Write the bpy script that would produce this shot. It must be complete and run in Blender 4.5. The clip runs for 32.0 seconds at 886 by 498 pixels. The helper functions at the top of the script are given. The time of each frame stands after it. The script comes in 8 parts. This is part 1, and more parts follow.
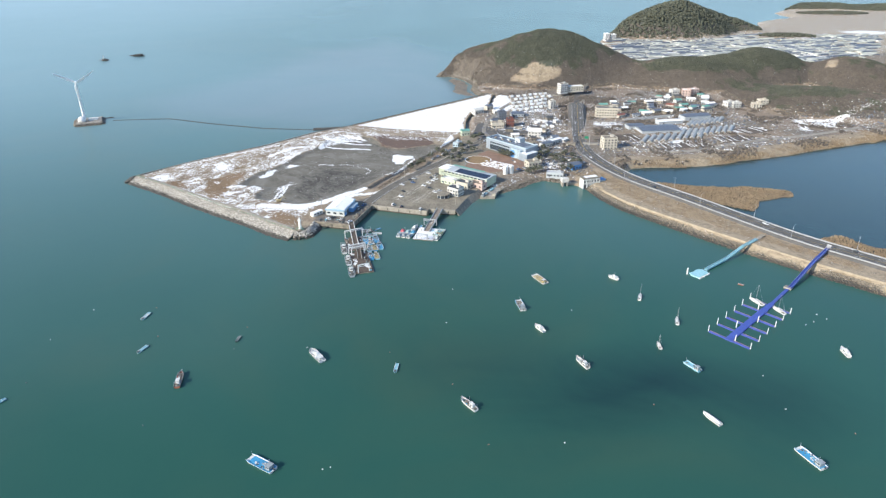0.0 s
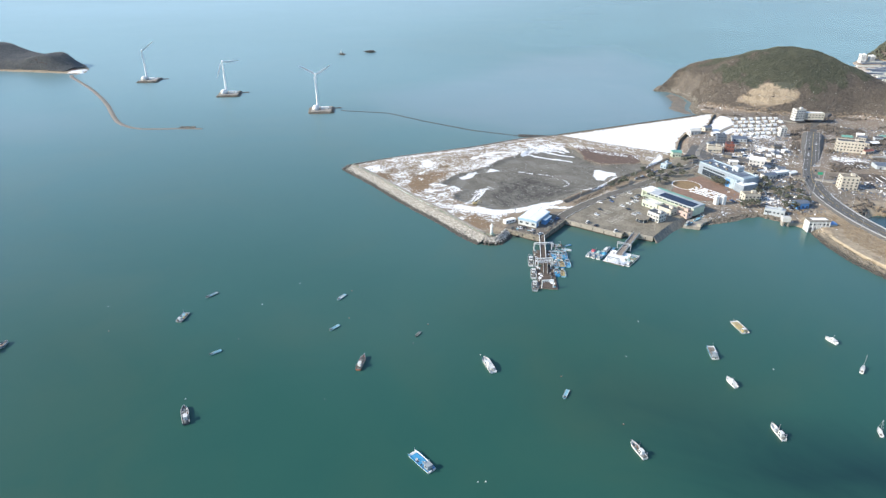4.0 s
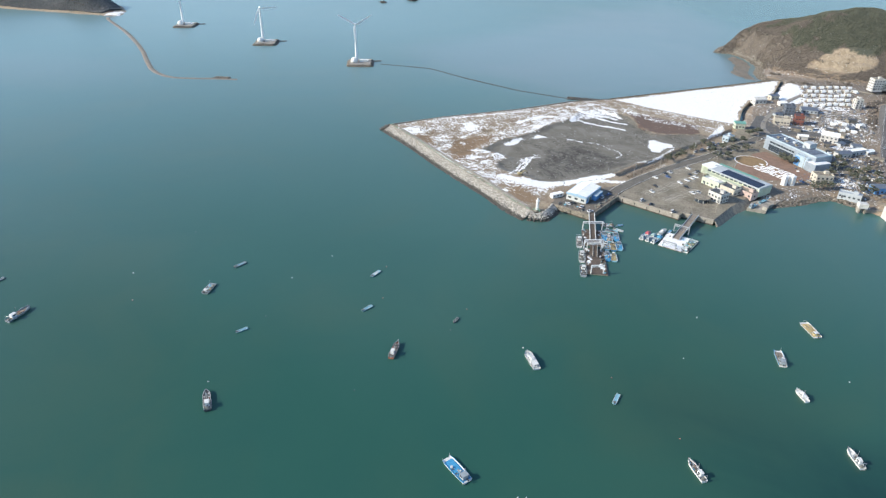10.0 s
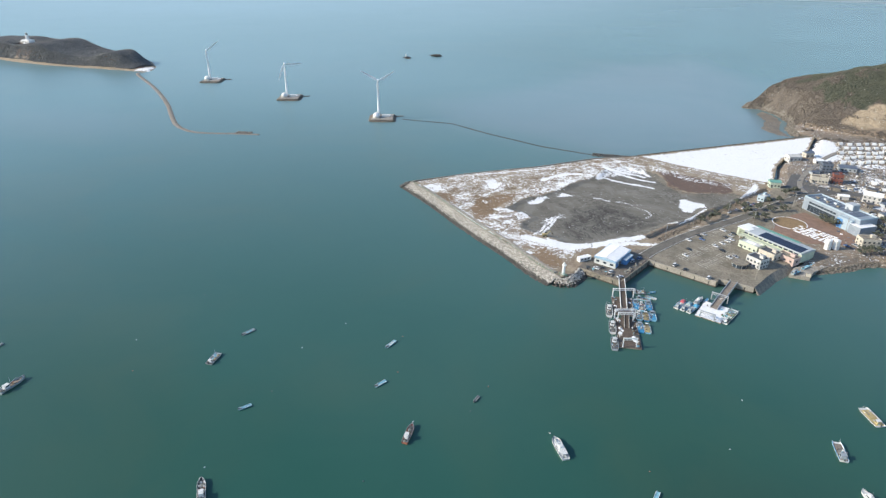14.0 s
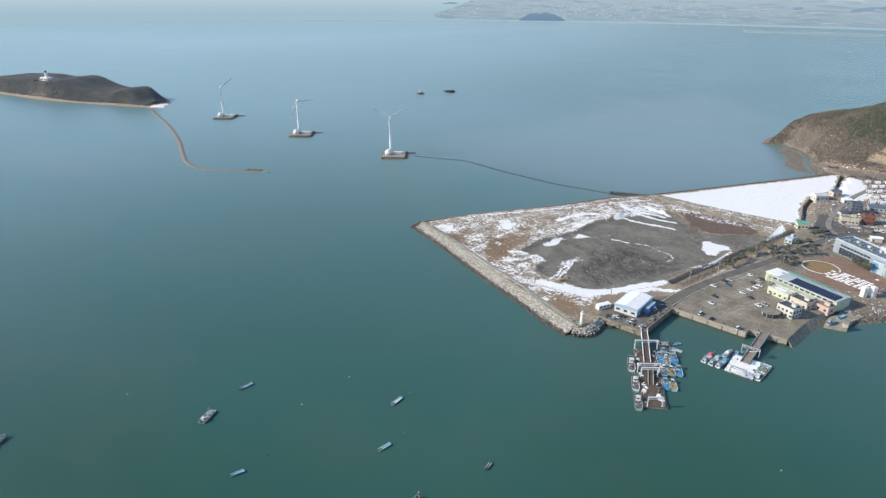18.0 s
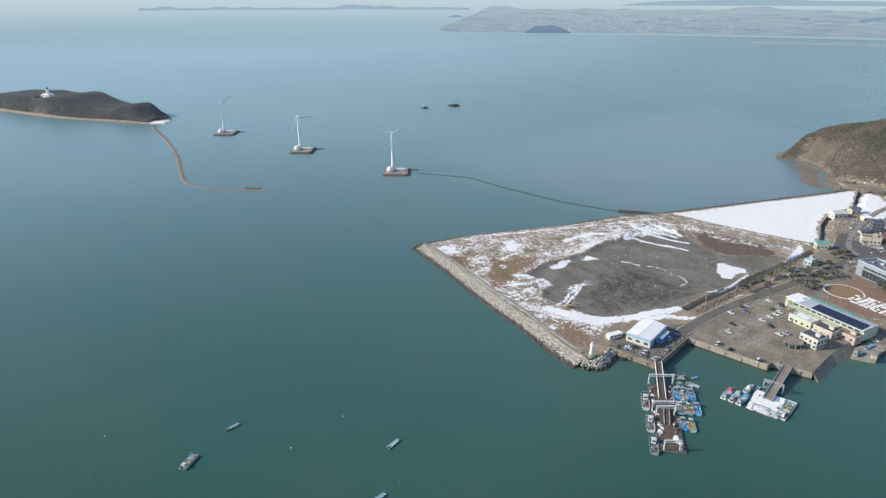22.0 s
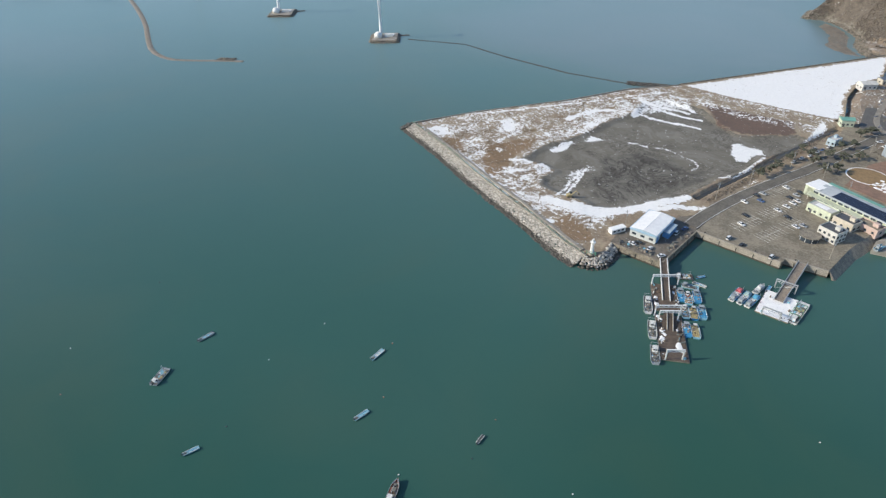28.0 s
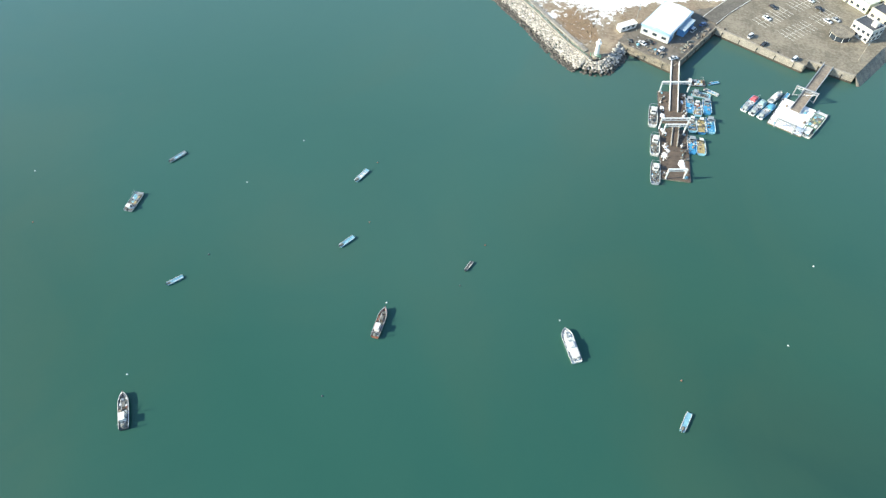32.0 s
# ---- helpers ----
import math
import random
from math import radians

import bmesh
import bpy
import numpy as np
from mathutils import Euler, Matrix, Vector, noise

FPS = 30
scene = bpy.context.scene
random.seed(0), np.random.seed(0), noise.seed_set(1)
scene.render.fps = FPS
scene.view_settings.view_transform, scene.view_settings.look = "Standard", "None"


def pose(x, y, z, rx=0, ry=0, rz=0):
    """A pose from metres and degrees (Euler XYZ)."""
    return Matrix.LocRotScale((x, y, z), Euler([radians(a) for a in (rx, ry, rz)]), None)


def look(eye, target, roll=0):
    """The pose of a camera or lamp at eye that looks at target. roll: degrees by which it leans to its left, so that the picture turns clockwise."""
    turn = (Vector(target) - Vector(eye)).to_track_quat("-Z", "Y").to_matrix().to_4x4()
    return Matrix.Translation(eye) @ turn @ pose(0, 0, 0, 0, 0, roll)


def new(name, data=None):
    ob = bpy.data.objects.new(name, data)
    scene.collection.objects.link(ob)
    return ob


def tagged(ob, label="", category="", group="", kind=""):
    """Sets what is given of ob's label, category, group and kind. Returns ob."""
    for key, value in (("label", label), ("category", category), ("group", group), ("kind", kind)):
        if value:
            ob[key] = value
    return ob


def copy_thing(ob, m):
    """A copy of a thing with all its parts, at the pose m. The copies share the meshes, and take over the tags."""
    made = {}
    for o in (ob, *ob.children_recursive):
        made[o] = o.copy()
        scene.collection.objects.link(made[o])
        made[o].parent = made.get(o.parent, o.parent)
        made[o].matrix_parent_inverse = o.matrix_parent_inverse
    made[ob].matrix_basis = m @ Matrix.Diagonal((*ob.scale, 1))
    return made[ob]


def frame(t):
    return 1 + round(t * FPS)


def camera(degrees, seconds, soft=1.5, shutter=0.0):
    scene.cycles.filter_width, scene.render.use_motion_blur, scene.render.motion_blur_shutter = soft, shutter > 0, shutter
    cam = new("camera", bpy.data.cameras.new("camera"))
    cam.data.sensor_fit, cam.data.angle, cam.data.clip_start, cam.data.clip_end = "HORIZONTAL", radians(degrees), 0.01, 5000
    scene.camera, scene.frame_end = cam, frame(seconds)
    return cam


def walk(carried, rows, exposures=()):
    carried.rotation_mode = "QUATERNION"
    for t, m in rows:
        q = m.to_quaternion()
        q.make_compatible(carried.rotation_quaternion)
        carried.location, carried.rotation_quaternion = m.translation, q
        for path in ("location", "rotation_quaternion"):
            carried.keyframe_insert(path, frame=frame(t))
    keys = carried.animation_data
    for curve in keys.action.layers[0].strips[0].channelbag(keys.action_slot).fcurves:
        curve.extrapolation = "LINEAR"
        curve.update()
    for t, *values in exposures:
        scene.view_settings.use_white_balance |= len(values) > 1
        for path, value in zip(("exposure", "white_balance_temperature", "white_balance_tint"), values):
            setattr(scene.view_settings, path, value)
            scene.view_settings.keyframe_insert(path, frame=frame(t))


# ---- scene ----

from mathutils import geometry

cam = camera(70.20, 32.0, 1.3)
# seconds, eye x, y, z, yaw, pitch, roll
ROWS = [
    (0.0, 0.00, 0.00, 192.00, 0.001, -25.805, -0.054),
    (0.5, -0.14, -0.07, 192.74, 1.127, -25.793, 0.046),
    (1.0, -0.31, -0.01, 193.48, 3.818, -25.654, -0.018),
    (1.5, -0.41, 0.11, 194.27, 8.631, -25.621, -0.018),
    (2.0, -0.44, 0.44, 195.04, 13.999, -25.592, -0.063),
    (2.5, -0.44, 1.15, 195.73, 17.643, -25.523, 0.020),
    (3.0, -0.65, 2.33, 196.23, 18.053, -25.483, 0.041),
    (3.5, -1.14, 3.97, 196.47, 18.314, -25.501, 0.133),
    (5.5, -4.52, 12.22, 196.51, 19.601, -26.008, 0.791),
    (6.0, -5.60, 14.48, 196.53, 19.873, -26.868, 0.927),
    (6.5, -6.88, 16.79, 196.52, 20.124, -27.800, 1.114),
    (7.0, -8.35, 19.16, 196.52, 20.384, -29.023, 1.155),
    (7.5, -9.91, 21.54, 196.55, 20.603, -29.881, 1.325),
    (8.0, -11.52, 23.93, 196.58, 20.866, -29.887, 1.339),
    (8.5, -13.13, 26.37, 196.61, 21.106, -29.859, 1.425),
    (9.0, -14.73, 28.83, 196.61, 21.374, -29.848, 1.387),
    (9.5, -16.33, 31.28, 196.63, 21.623, -29.813, 1.391),
    (10.0, -17.85, 33.74, 196.61, 21.890, -29.829, 1.291),
    (10.5, -19.27, 36.33, 196.54, 22.141, -29.755, 1.272),
    (11.0, -20.55, 39.03, 196.41, 22.428, -29.413, 1.206),
    (11.5, -21.80, 41.93, 196.29, 22.736, -28.824, 1.244),
    (12.0, -22.92, 44.90, 196.15, 23.057, -28.166, 1.147),
    (12.5, -23.90, 47.96, 196.00, 23.362, -27.480, 1.095),
    (13.0, -24.81, 50.96, 195.88, 23.668, -26.818, 0.937),
    (13.5, -25.71, 53.85, 195.84, 23.953, -26.162, 0.883),
    (14.0, -26.62, 56.65, 195.81, 24.211, -25.487, 0.804),
    (14.5, -27.52, 59.36, 195.78, 24.451, -24.798, 0.708),
    (16.5, -31.21, 69.92, 195.61, 25.225, -23.518, 0.503),
    (17.0, -32.14, 72.58, 195.58, 25.381, -23.199, 0.492),
    (17.5, -33.08, 75.24, 195.56, 25.528, -22.913, 0.453),
    (18.0, -34.03, 77.95, 195.55, 25.662, -22.618, 0.416),
    (18.5, -34.94, 80.67, 195.53, 25.776, -22.323, 0.283),
    (19.0, -35.84, 83.46, 195.53, 25.878, -22.044, 0.261),
    (19.5, -36.69, 86.28, 195.52, 25.990, -21.783, 0.194),
    (20.0, -37.52, 89.12, 195.52, 26.069, -21.523, 0.164),
    (20.5, -38.35, 91.93, 195.54, 26.161, -21.545, 0.054),
    (21.0, -39.24, 94.78, 195.61, 26.213, -21.542, 0.067),
    (21.5, -40.13, 97.66, 195.72, 26.265, -21.574, -0.007),
    (22.0, -41.04, 100.60, 195.84, 26.310, -21.573, -0.037),
    (22.5, -41.90, 103.55, 195.92, 26.338, -21.602, -0.142),
    (23.0, -42.78, 106.58, 195.99, 26.389, -21.587, -0.096),
    (23.5, -43.66, 109.60, 196.05, 26.404, -21.601, -0.187),
    (24.0, -44.55, 112.61, 196.07, 26.430, -21.596, -0.208),
    (24.5, -45.41, 115.56, 196.00, 26.413, -21.618, -0.238),
    (26.5, -48.88, 127.05, 195.35, 26.382, -26.859, -0.390),
    (27.0, -49.88, 130.00, 195.24, 26.366, -29.089, -0.464),
    (27.5, -50.93, 133.00, 195.20, 26.328, -31.496, -0.460),
    (28.0, -51.97, 135.96, 195.11, 26.314, -33.801, -0.487),
    (28.5, -52.98, 138.88, 194.99, 26.284, -36.155, -0.553),
    (29.0, -53.89, 141.75, 194.82, 26.294, -38.496, -0.577),
    (29.5, -54.79, 144.66, 194.70, 26.289, -40.896, -0.608),
    (30.0, -55.70, 147.62, 194.64, 26.267, -43.381, -0.667),
    (30.5, -56.66, 150.56, 194.63, 26.209, -45.924, -0.678),
    (31.0, -57.62, 153.54, 194.61, 26.206, -48.480, -0.743),
    (31.5, -58.56, 156.47, 194.59, 26.192, -50.990, -0.799),
    (32.0, -59.48, 159.36, 194.59, 26.164, -53.528, -0.834),
]
# the clip's camera opens up as it looks down at the end
EXPOSURES = [(0.0, 0.26, 6480, 10), (3.0, 0.34, 6500, 10), (9.0, 0.22, 6530, 10), (14.0, 0.08, 6570, 10), (19.0, -0.05, 6600, 11), (24.0, -0.16, 6640, 11), (27.0, -0.19, 6660, 10), (28.0, -0.16, 6680, 10), (30.0, 0.06, 6850, 9), (31.0, 0.5, 6850, 6), (32.0, 0.7, 6850, 4)]
walk(cam, [(t, pose(x, y, z, 90 + pitch, 0, yaw) @ pose(0, 0, 0, 0, 0, roll)) for t, x, y, z, yaw, pitch, roll in ROWS], EXPOSURES)

# ---- world, sun ----
SUN_FROM = Vector((-0.76, -0.47, 0.47)).normalized()
world = bpy.data.worlds.new("winter_sky")
scene.world = world
world.use_nodes = True
wn = world.node_tree.nodes
sky = wn.new("ShaderNodeTexSky")
sky.sky_type, sky.sun_disc = "NISHITA", False
sky.sun_elevation, sky.sun_rotation = math.asin(SUN_FROM.z), math.atan2(SUN_FROM.x, SUN_FROM.y)
sky.air_density, sky.dust_density, sky.ozone_density = 1.0, 0.35, 2.5
world.node_tree.links.new(sky.outputs[0], wn["Background"].inputs[0])
wn["Background"].inputs[1].default_value = 0.205
sun_data = bpy.data.lights.new("sun", "SUN")
sun_data.energy, sun_data.angle, sun_data.color = 5.5, radians(0.6), (1.0, 0.915, 0.77)
sun = new("sun", sun_data)
sun.matrix_world = look(SUN_FROM * 900, (0, 0, 0))


# ---- materials ----
def nodes_of(name):
    m = bpy.data.materials.new(name)
    m.use_nodes = True
    t = m.node_tree
    return m, t, t.nodes, t.links, t.nodes["Principled BSDF"]


def noise_node(t, scale, detail=5.0, rough=0.6, warp=0.0):
    c, n = t.nodes.new("ShaderNodeTexCoord"), t.nodes.new("ShaderNodeTexNoise")
    n.inputs["Scale"].default_value, n.inputs["Detail"].default_value = scale, detail
    n.inputs["Roughness"].default_value, n.inputs["Distortion"].default_value = rough, warp
    t.links.new(c.outputs["Object"], n.inputs["Vector"])
    return n.outputs["Fac"]


def math_node(t, op, a, b=0.5, c=0.0):
    n = t.nodes.new("ShaderNodeMath")
    n.operation = op
    for i, v in enumerate((a, b, c)):
        if isinstance(v, (int, float)):
            n.inputs[i].default_value = v
        else:
            t.links.new(v, n.inputs[i])
    return n.outputs[0]


def span(t, v, lo, hi, a=0.0, b=1.0):
    n = t.nodes.new("ShaderNodeMapRange")
    n.interpolation_type = "SMOOTHSTEP"
    t.links.new(v, n.inputs[0])
    for i, x in zip((1, 2, 3, 4), (lo, hi, a, b)):
        n.inputs[i].default_value = x
    return n.outputs[0]


def mixed(t, f, a, b):
    n = t.nodes.new("ShaderNodeMix")
    n.data_type = "RGBA"
    for s, v in ((n.inputs[0], f), (n.inputs[6], a), (n.inputs[7], b)):
        if isinstance(v, tuple):
            s.default_value = (*v, 1)
        elif isinstance(v, (int, float)):
            s.default_value = v
        else:
            t.links.new(v, s)
    return n.outputs[2]


def attribute(t, name):
    n = t.nodes.new("ShaderNodeAttribute")
    n.attribute_name = name
    return n.outputs["Fac"]


def bumped(t, v, strength, distance):
    n = t.nodes.new("ShaderNodeBump")
    n.inputs["Strength"].default_value, n.inputs["Distance"].default_value = strength, distance
    t.links.new(v, n.inputs["Height"])
    t.links.new(n.outputs[0], t.nodes["Principled BSDF"].inputs["Normal"])


def mat(name, a, b=None, size=2.0, rough=0.75, metal=0.0, bump=0.3, vary=0.0, island=False):
    """Two colours mingled by a coarse and a fine grain; size in metres."""
    m, t, n, l, p = nodes_of(name)
    b = b or tuple(0.72 * c for c in a)
    coarse, fine = noise_node(t, 1.0 / size, 4.0), noise_node(t, 7.0 / size, 3.0)
    f = math_node(t, "MULTIPLY_ADD", fine, 0.45, math_node(t, "MULTIPLY", coarse, 0.55))
    col = mixed(t, span(t, f, 0.36, 0.64), a, b)
    if vary:
        if island:
            r = n.new("ShaderNodeNewGeometry").outputs["Random Per Island"]
        else:
            r = n.new("ShaderNodeObjectInfo").outputs["Random"]
        h = n.new("ShaderNodeHueSaturation")
        l.new(col, h.inputs["Color"])
        l.new(span(t, r, 0, 1, 1 - vary, 1 + vary), h.inputs["Value"])
        col = h.outputs[0]
    l.new(col, p.inputs["Base Color"])
    l.new(span(t, fine, 0.3, 0.7, max(rough - 0.1, 0.05), min(rough + 0.1, 1.0)), p.inputs["Roughness"])
    p.inputs["Metallic"].default_value = metal
    if bump:
        bumped(t, fine, bump, 0.05 * size)
    return m


def water_material(name, green, brown, deep, rough, tilt, zoned=False):
    m, t, n, l, p = nodes_of(name)
    wide, mid = noise_node(t, 0.0045, 4.0, 0.55, 0.8), noise_node(t, 0.012, 5.0, 0.6, 1.5)
    col = mixed(t, span(t, wide, 0.4, 0.66), green, brown)
    col = mixed(t, span(t, mid, 0.36, 0.78, 0.0, 0.5), col, deep)
    if zoned:
        wisp = math_node(t, "MULTIPLY", attribute(t, "silt"), span(t, wide, 0.25, 0.75, 0.8, 1.1))
        col = mixed(t, wisp, col, (0.125, 0.137, 0.14))
        # Distance haze: the water's own colour is mixed paler far out.
        col = mixed(t, attribute(t, "haze_tone"), col, (0.27, 0.405, 0.44))
        # A cloud's shadow, darkened into the water colour.
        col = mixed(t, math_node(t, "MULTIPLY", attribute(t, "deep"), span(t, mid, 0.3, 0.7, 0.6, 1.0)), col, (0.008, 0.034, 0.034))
    l.new(col, p.inputs["Base Color"])
    p.inputs["IOR"].default_value = 1.33
    l.new(span(t, wide, 0.3, 0.7, rough * 0.97, rough * 1.04), p.inputs["Roughness"])
    ripple = math_node(t, "MULTIPLY_ADD", noise_node(t, 0.9, 3.0, 0.6), 0.5, noise_node(t, 0.22, 3.0, 0.5, 0.6))
    bumped(t, ripple, tilt, 0.25)
    return m


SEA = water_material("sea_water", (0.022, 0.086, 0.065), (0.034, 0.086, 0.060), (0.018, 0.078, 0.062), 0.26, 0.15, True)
LAGOON = water_material("lagoon_water", (0.022, 0.056, 0.062), (0.028, 0.058, 0.058), (0.018, 0.048, 0.056), 0.22, 0.2)
CONCRETE = mat("quay_concrete", (0.36, 0.33, 0.28), (0.22, 0.2, 0.17), 4.0, 0.85)
OLD_CONCRETE = mat("stained_concrete", (0.30, 0.26, 0.2), (0.13, 0.12, 0.1), 3.0, 0.9)
ASPHALT = mat("asphalt", (0.125, 0.12, 0.113), (0.088, 0.085, 0.082), 6.0, 0.9)
LOT = mat("worn_car_park_asphalt", (0.275, 0.24, 0.18), (0.15, 0.13, 0.098), 9.0, 0.9)
PAINT = mat("road_paint", (0.74, 0.74, 0.7), (0.5, 0.5, 0.48), 1.0, 0.7)
YELLOW_PAINT = mat("yellow_road_paint", (0.7, 0.48, 0.08), (0.5, 0.35, 0.07), 1.0, 0.7)
ROCK = mat("pale_armour_stone", (0.47, 0.44, 0.39), (0.27, 0.25, 0.22), 1.4, 0.9, vary=0.28, island=True)
WET_ROCK = mat("dark_wet_stone", (0.10, 0.09, 0.075), (0.045, 0.042, 0.036), 1.2, 0.6, vary=0.3, island=True)
BROWN_ROCK = mat("brown_weed_stone", (0.23, 0.2, 0.16), (0.1, 0.088, 0.07), 1.4, 0.85, vary=0.3, island=True)
SNOW = mat("snow", (0.88, 0.875, 0.86), (0.78, 0.78, 0.775), 3.0, 0.55, bump=0.4)
REED = mat("dry_reed", (0.31, 0.235, 0.15), (0.19, 0.14, 0.09), 5.0, 0.95, vary=0.2, island=True)
SAND = mat("wet_sand", (0.27, 0.235, 0.19), (0.16, 0.14, 0.115), 5.0, 0.8)
PINE = mat("pine_foliage", (0.092, 0.098, 0.068), (0.058, 0.064, 0.047), 14.0, 0.95, bump=0.0, vary=0.14, island=True)
BARE = mat("bare_winter_wood", (0.145, 0.121, 0.1), (0.088, 0.077, 0.066), 14.0, 0.95, bump=0.0, vary=0.14, island=True)
BARK = mat("bark", (0.12, 0.085, 0.06), (0.06, 0.045, 0.035), 0.5, 0.95)
WHITE = mat("white_paint", (0.8, 0.8, 0.79), (0.66, 0.66, 0.64), 2.0, 0.5)
STEEL = mat("galvanised_steel", (0.56, 0.57, 0.58), (0.4, 0.41, 0.42), 0.8, 0.45, 0.6)
RUBBER = mat("black_rubber", (0.03, 0.03, 0.03), (0.018, 0.018, 0.018), 0.6, 0.8)
GLASS = mat("window_glass", (0.05, 0.065, 0.08), (0.03, 0.04, 0.055), 1.0, 0.12, bump=0.0)


def ground_material():
    """Soil, wet mud, dry reed, red salt plants, asphalt-grey yard and snow, mingled by what lies where."""
    m, t, n, l, p = nodes_of("winter_ground")
    big, mid, fine = noise_node(t, 0.035, 5.0, 0.6, 0.8), noise_node(t, 0.16, 6.0, 0.65, 1.2), noise_node(t, 0.7, 5.0, 0.7, 0.5)
    soil = mixed(t, span(t, mid, 0.35, 0.65), (0.24, 0.18, 0.127), (0.15, 0.113, 0.082))
    soil = mixed(t, span(t, fine, 0.35, 0.7), soil, (0.29, 0.23, 0.165))
    swirl = noise_node(t, 0.022, 8.0, 0.68, 4.0)
    mud = mixed(t, span(t, swirl, 0.4, 0.62), (0.15, 0.136, 0.108), (0.2, 0.186, 0.155))
    lines = math_node(t, "MULTIPLY", span(t, math_node(t, "ABSOLUTE", math_node(t, "SUBTRACT", noise_node(t, 0.06, 6.0, 0.75, 3.5), 0.5)), 0.0, 0.05, 1.0, 0.0), span(t, big, 0.46, 0.58))
    mud = mixed(t, lines, mud, (0.075, 0.064, 0.05))
    wet = noise_node(t, 0.045, 8.0, 0.66, 2.5)
    wet = mixed(t, span(t, wet, 0.38, 0.62), (0.08, 0.071, 0.057), (0.165, 0.153, 0.128))
    streak = span(t, math_node(t, "ABSOLUTE", math_node(t, "SUBTRACT", noise_node(t, 0.03, 7.0, 0.62, 5.0), 0.5)), 0.004, 0.034, 0.85, 0.0)
    wet = mixed(t, streak, wet, (0.034, 0.029, 0.023))
    mud = mixed(t, attribute(t, "churned"), mud, wet)
    reed = mixed(t, span(t, mid, 0.36, 0.64), (0.36, 0.295, 0.21), (0.22, 0.175, 0.12))
    red = mixed(t, span(t, fine, 0.3, 0.7), (0.16, 0.1, 0.075), (0.1, 0.075, 0.06))
    yard = mixed(t, span(t, mid, 0.35, 0.65), (0.185, 0.162, 0.132), (0.108, 0.095, 0.08))
    grain = math_node(t, "MULTIPLY_ADD", mid, 0.55, math_node(t, "MULTIPLY", fine, 0.45))

    def cover(name, wide=0.35, gain=1.5):
        edge = math_node(t, "ADD", attribute(t, name), math_node(t, "MULTIPLY", math_node(t, "SUBTRACT", grain, 0.5), gain))
        return span(t, edge, 0.5 - wide / 2, 0.5 + wide / 2)

    col = mixed(t, cover("yard"), soil, yard)
    col = mixed(t, cover("reed"), col, reed)
    col = mixed(t, cover("red"), col, red)
    col = mixed(t, cover("wood", 0.5, 1.0), col, mixed(t, span(t, grain, 0.38, 0.62), (0.142, 0.118, 0.095), (0.078, 0.068, 0.057)))
    col = mixed(t, cover("pine", 0.5, 2.2), col, mixed(t, span(t, grain, 0.38, 0.62), (0.088, 0.092, 0.063), (0.048, 0.053, 0.04)))
    rust = mixed(t, span(t, fine, 0.3, 0.7), (0.29, 0.185, 0.10), (0.17, 0.112, 0.07))
    col = mixed(t, math_node(t, "MULTIPLY", cover("rust", 0.4, 2.4), 0.8), col, rust)
    col = mixed(t, cover("mud", 0.2), col, mud)
    flake = math_node(t, "MULTIPLY_ADD", noise_node(t, 0.5, 8.0, 0.72, 0.4), 0.7, math_node(t, "MULTIPLY", mid, 0.3))
    snow = span(t, math_node(t, "ADD", attribute(t, "snow"), math_node(t, "MULTIPLY", math_node(t, "SUBTRACT", flake, 0.5), 4.2)), 0.42, 0.58)
    col = mixed(t, snow, col, mixed(t, span(t, fine, 0.3, 0.7), (0.85, 0.845, 0.83), (0.74, 0.74, 0.735)))
    l.new(col, p.inputs["Base Color"])
    l.new(span(t, cover("mud", 0.2), 0, 1, 0.92, 0.8), p.inputs["Roughness"])
    bumped(t, grain, 0.5, 0.5)
    return m


GROUND = ground_material()


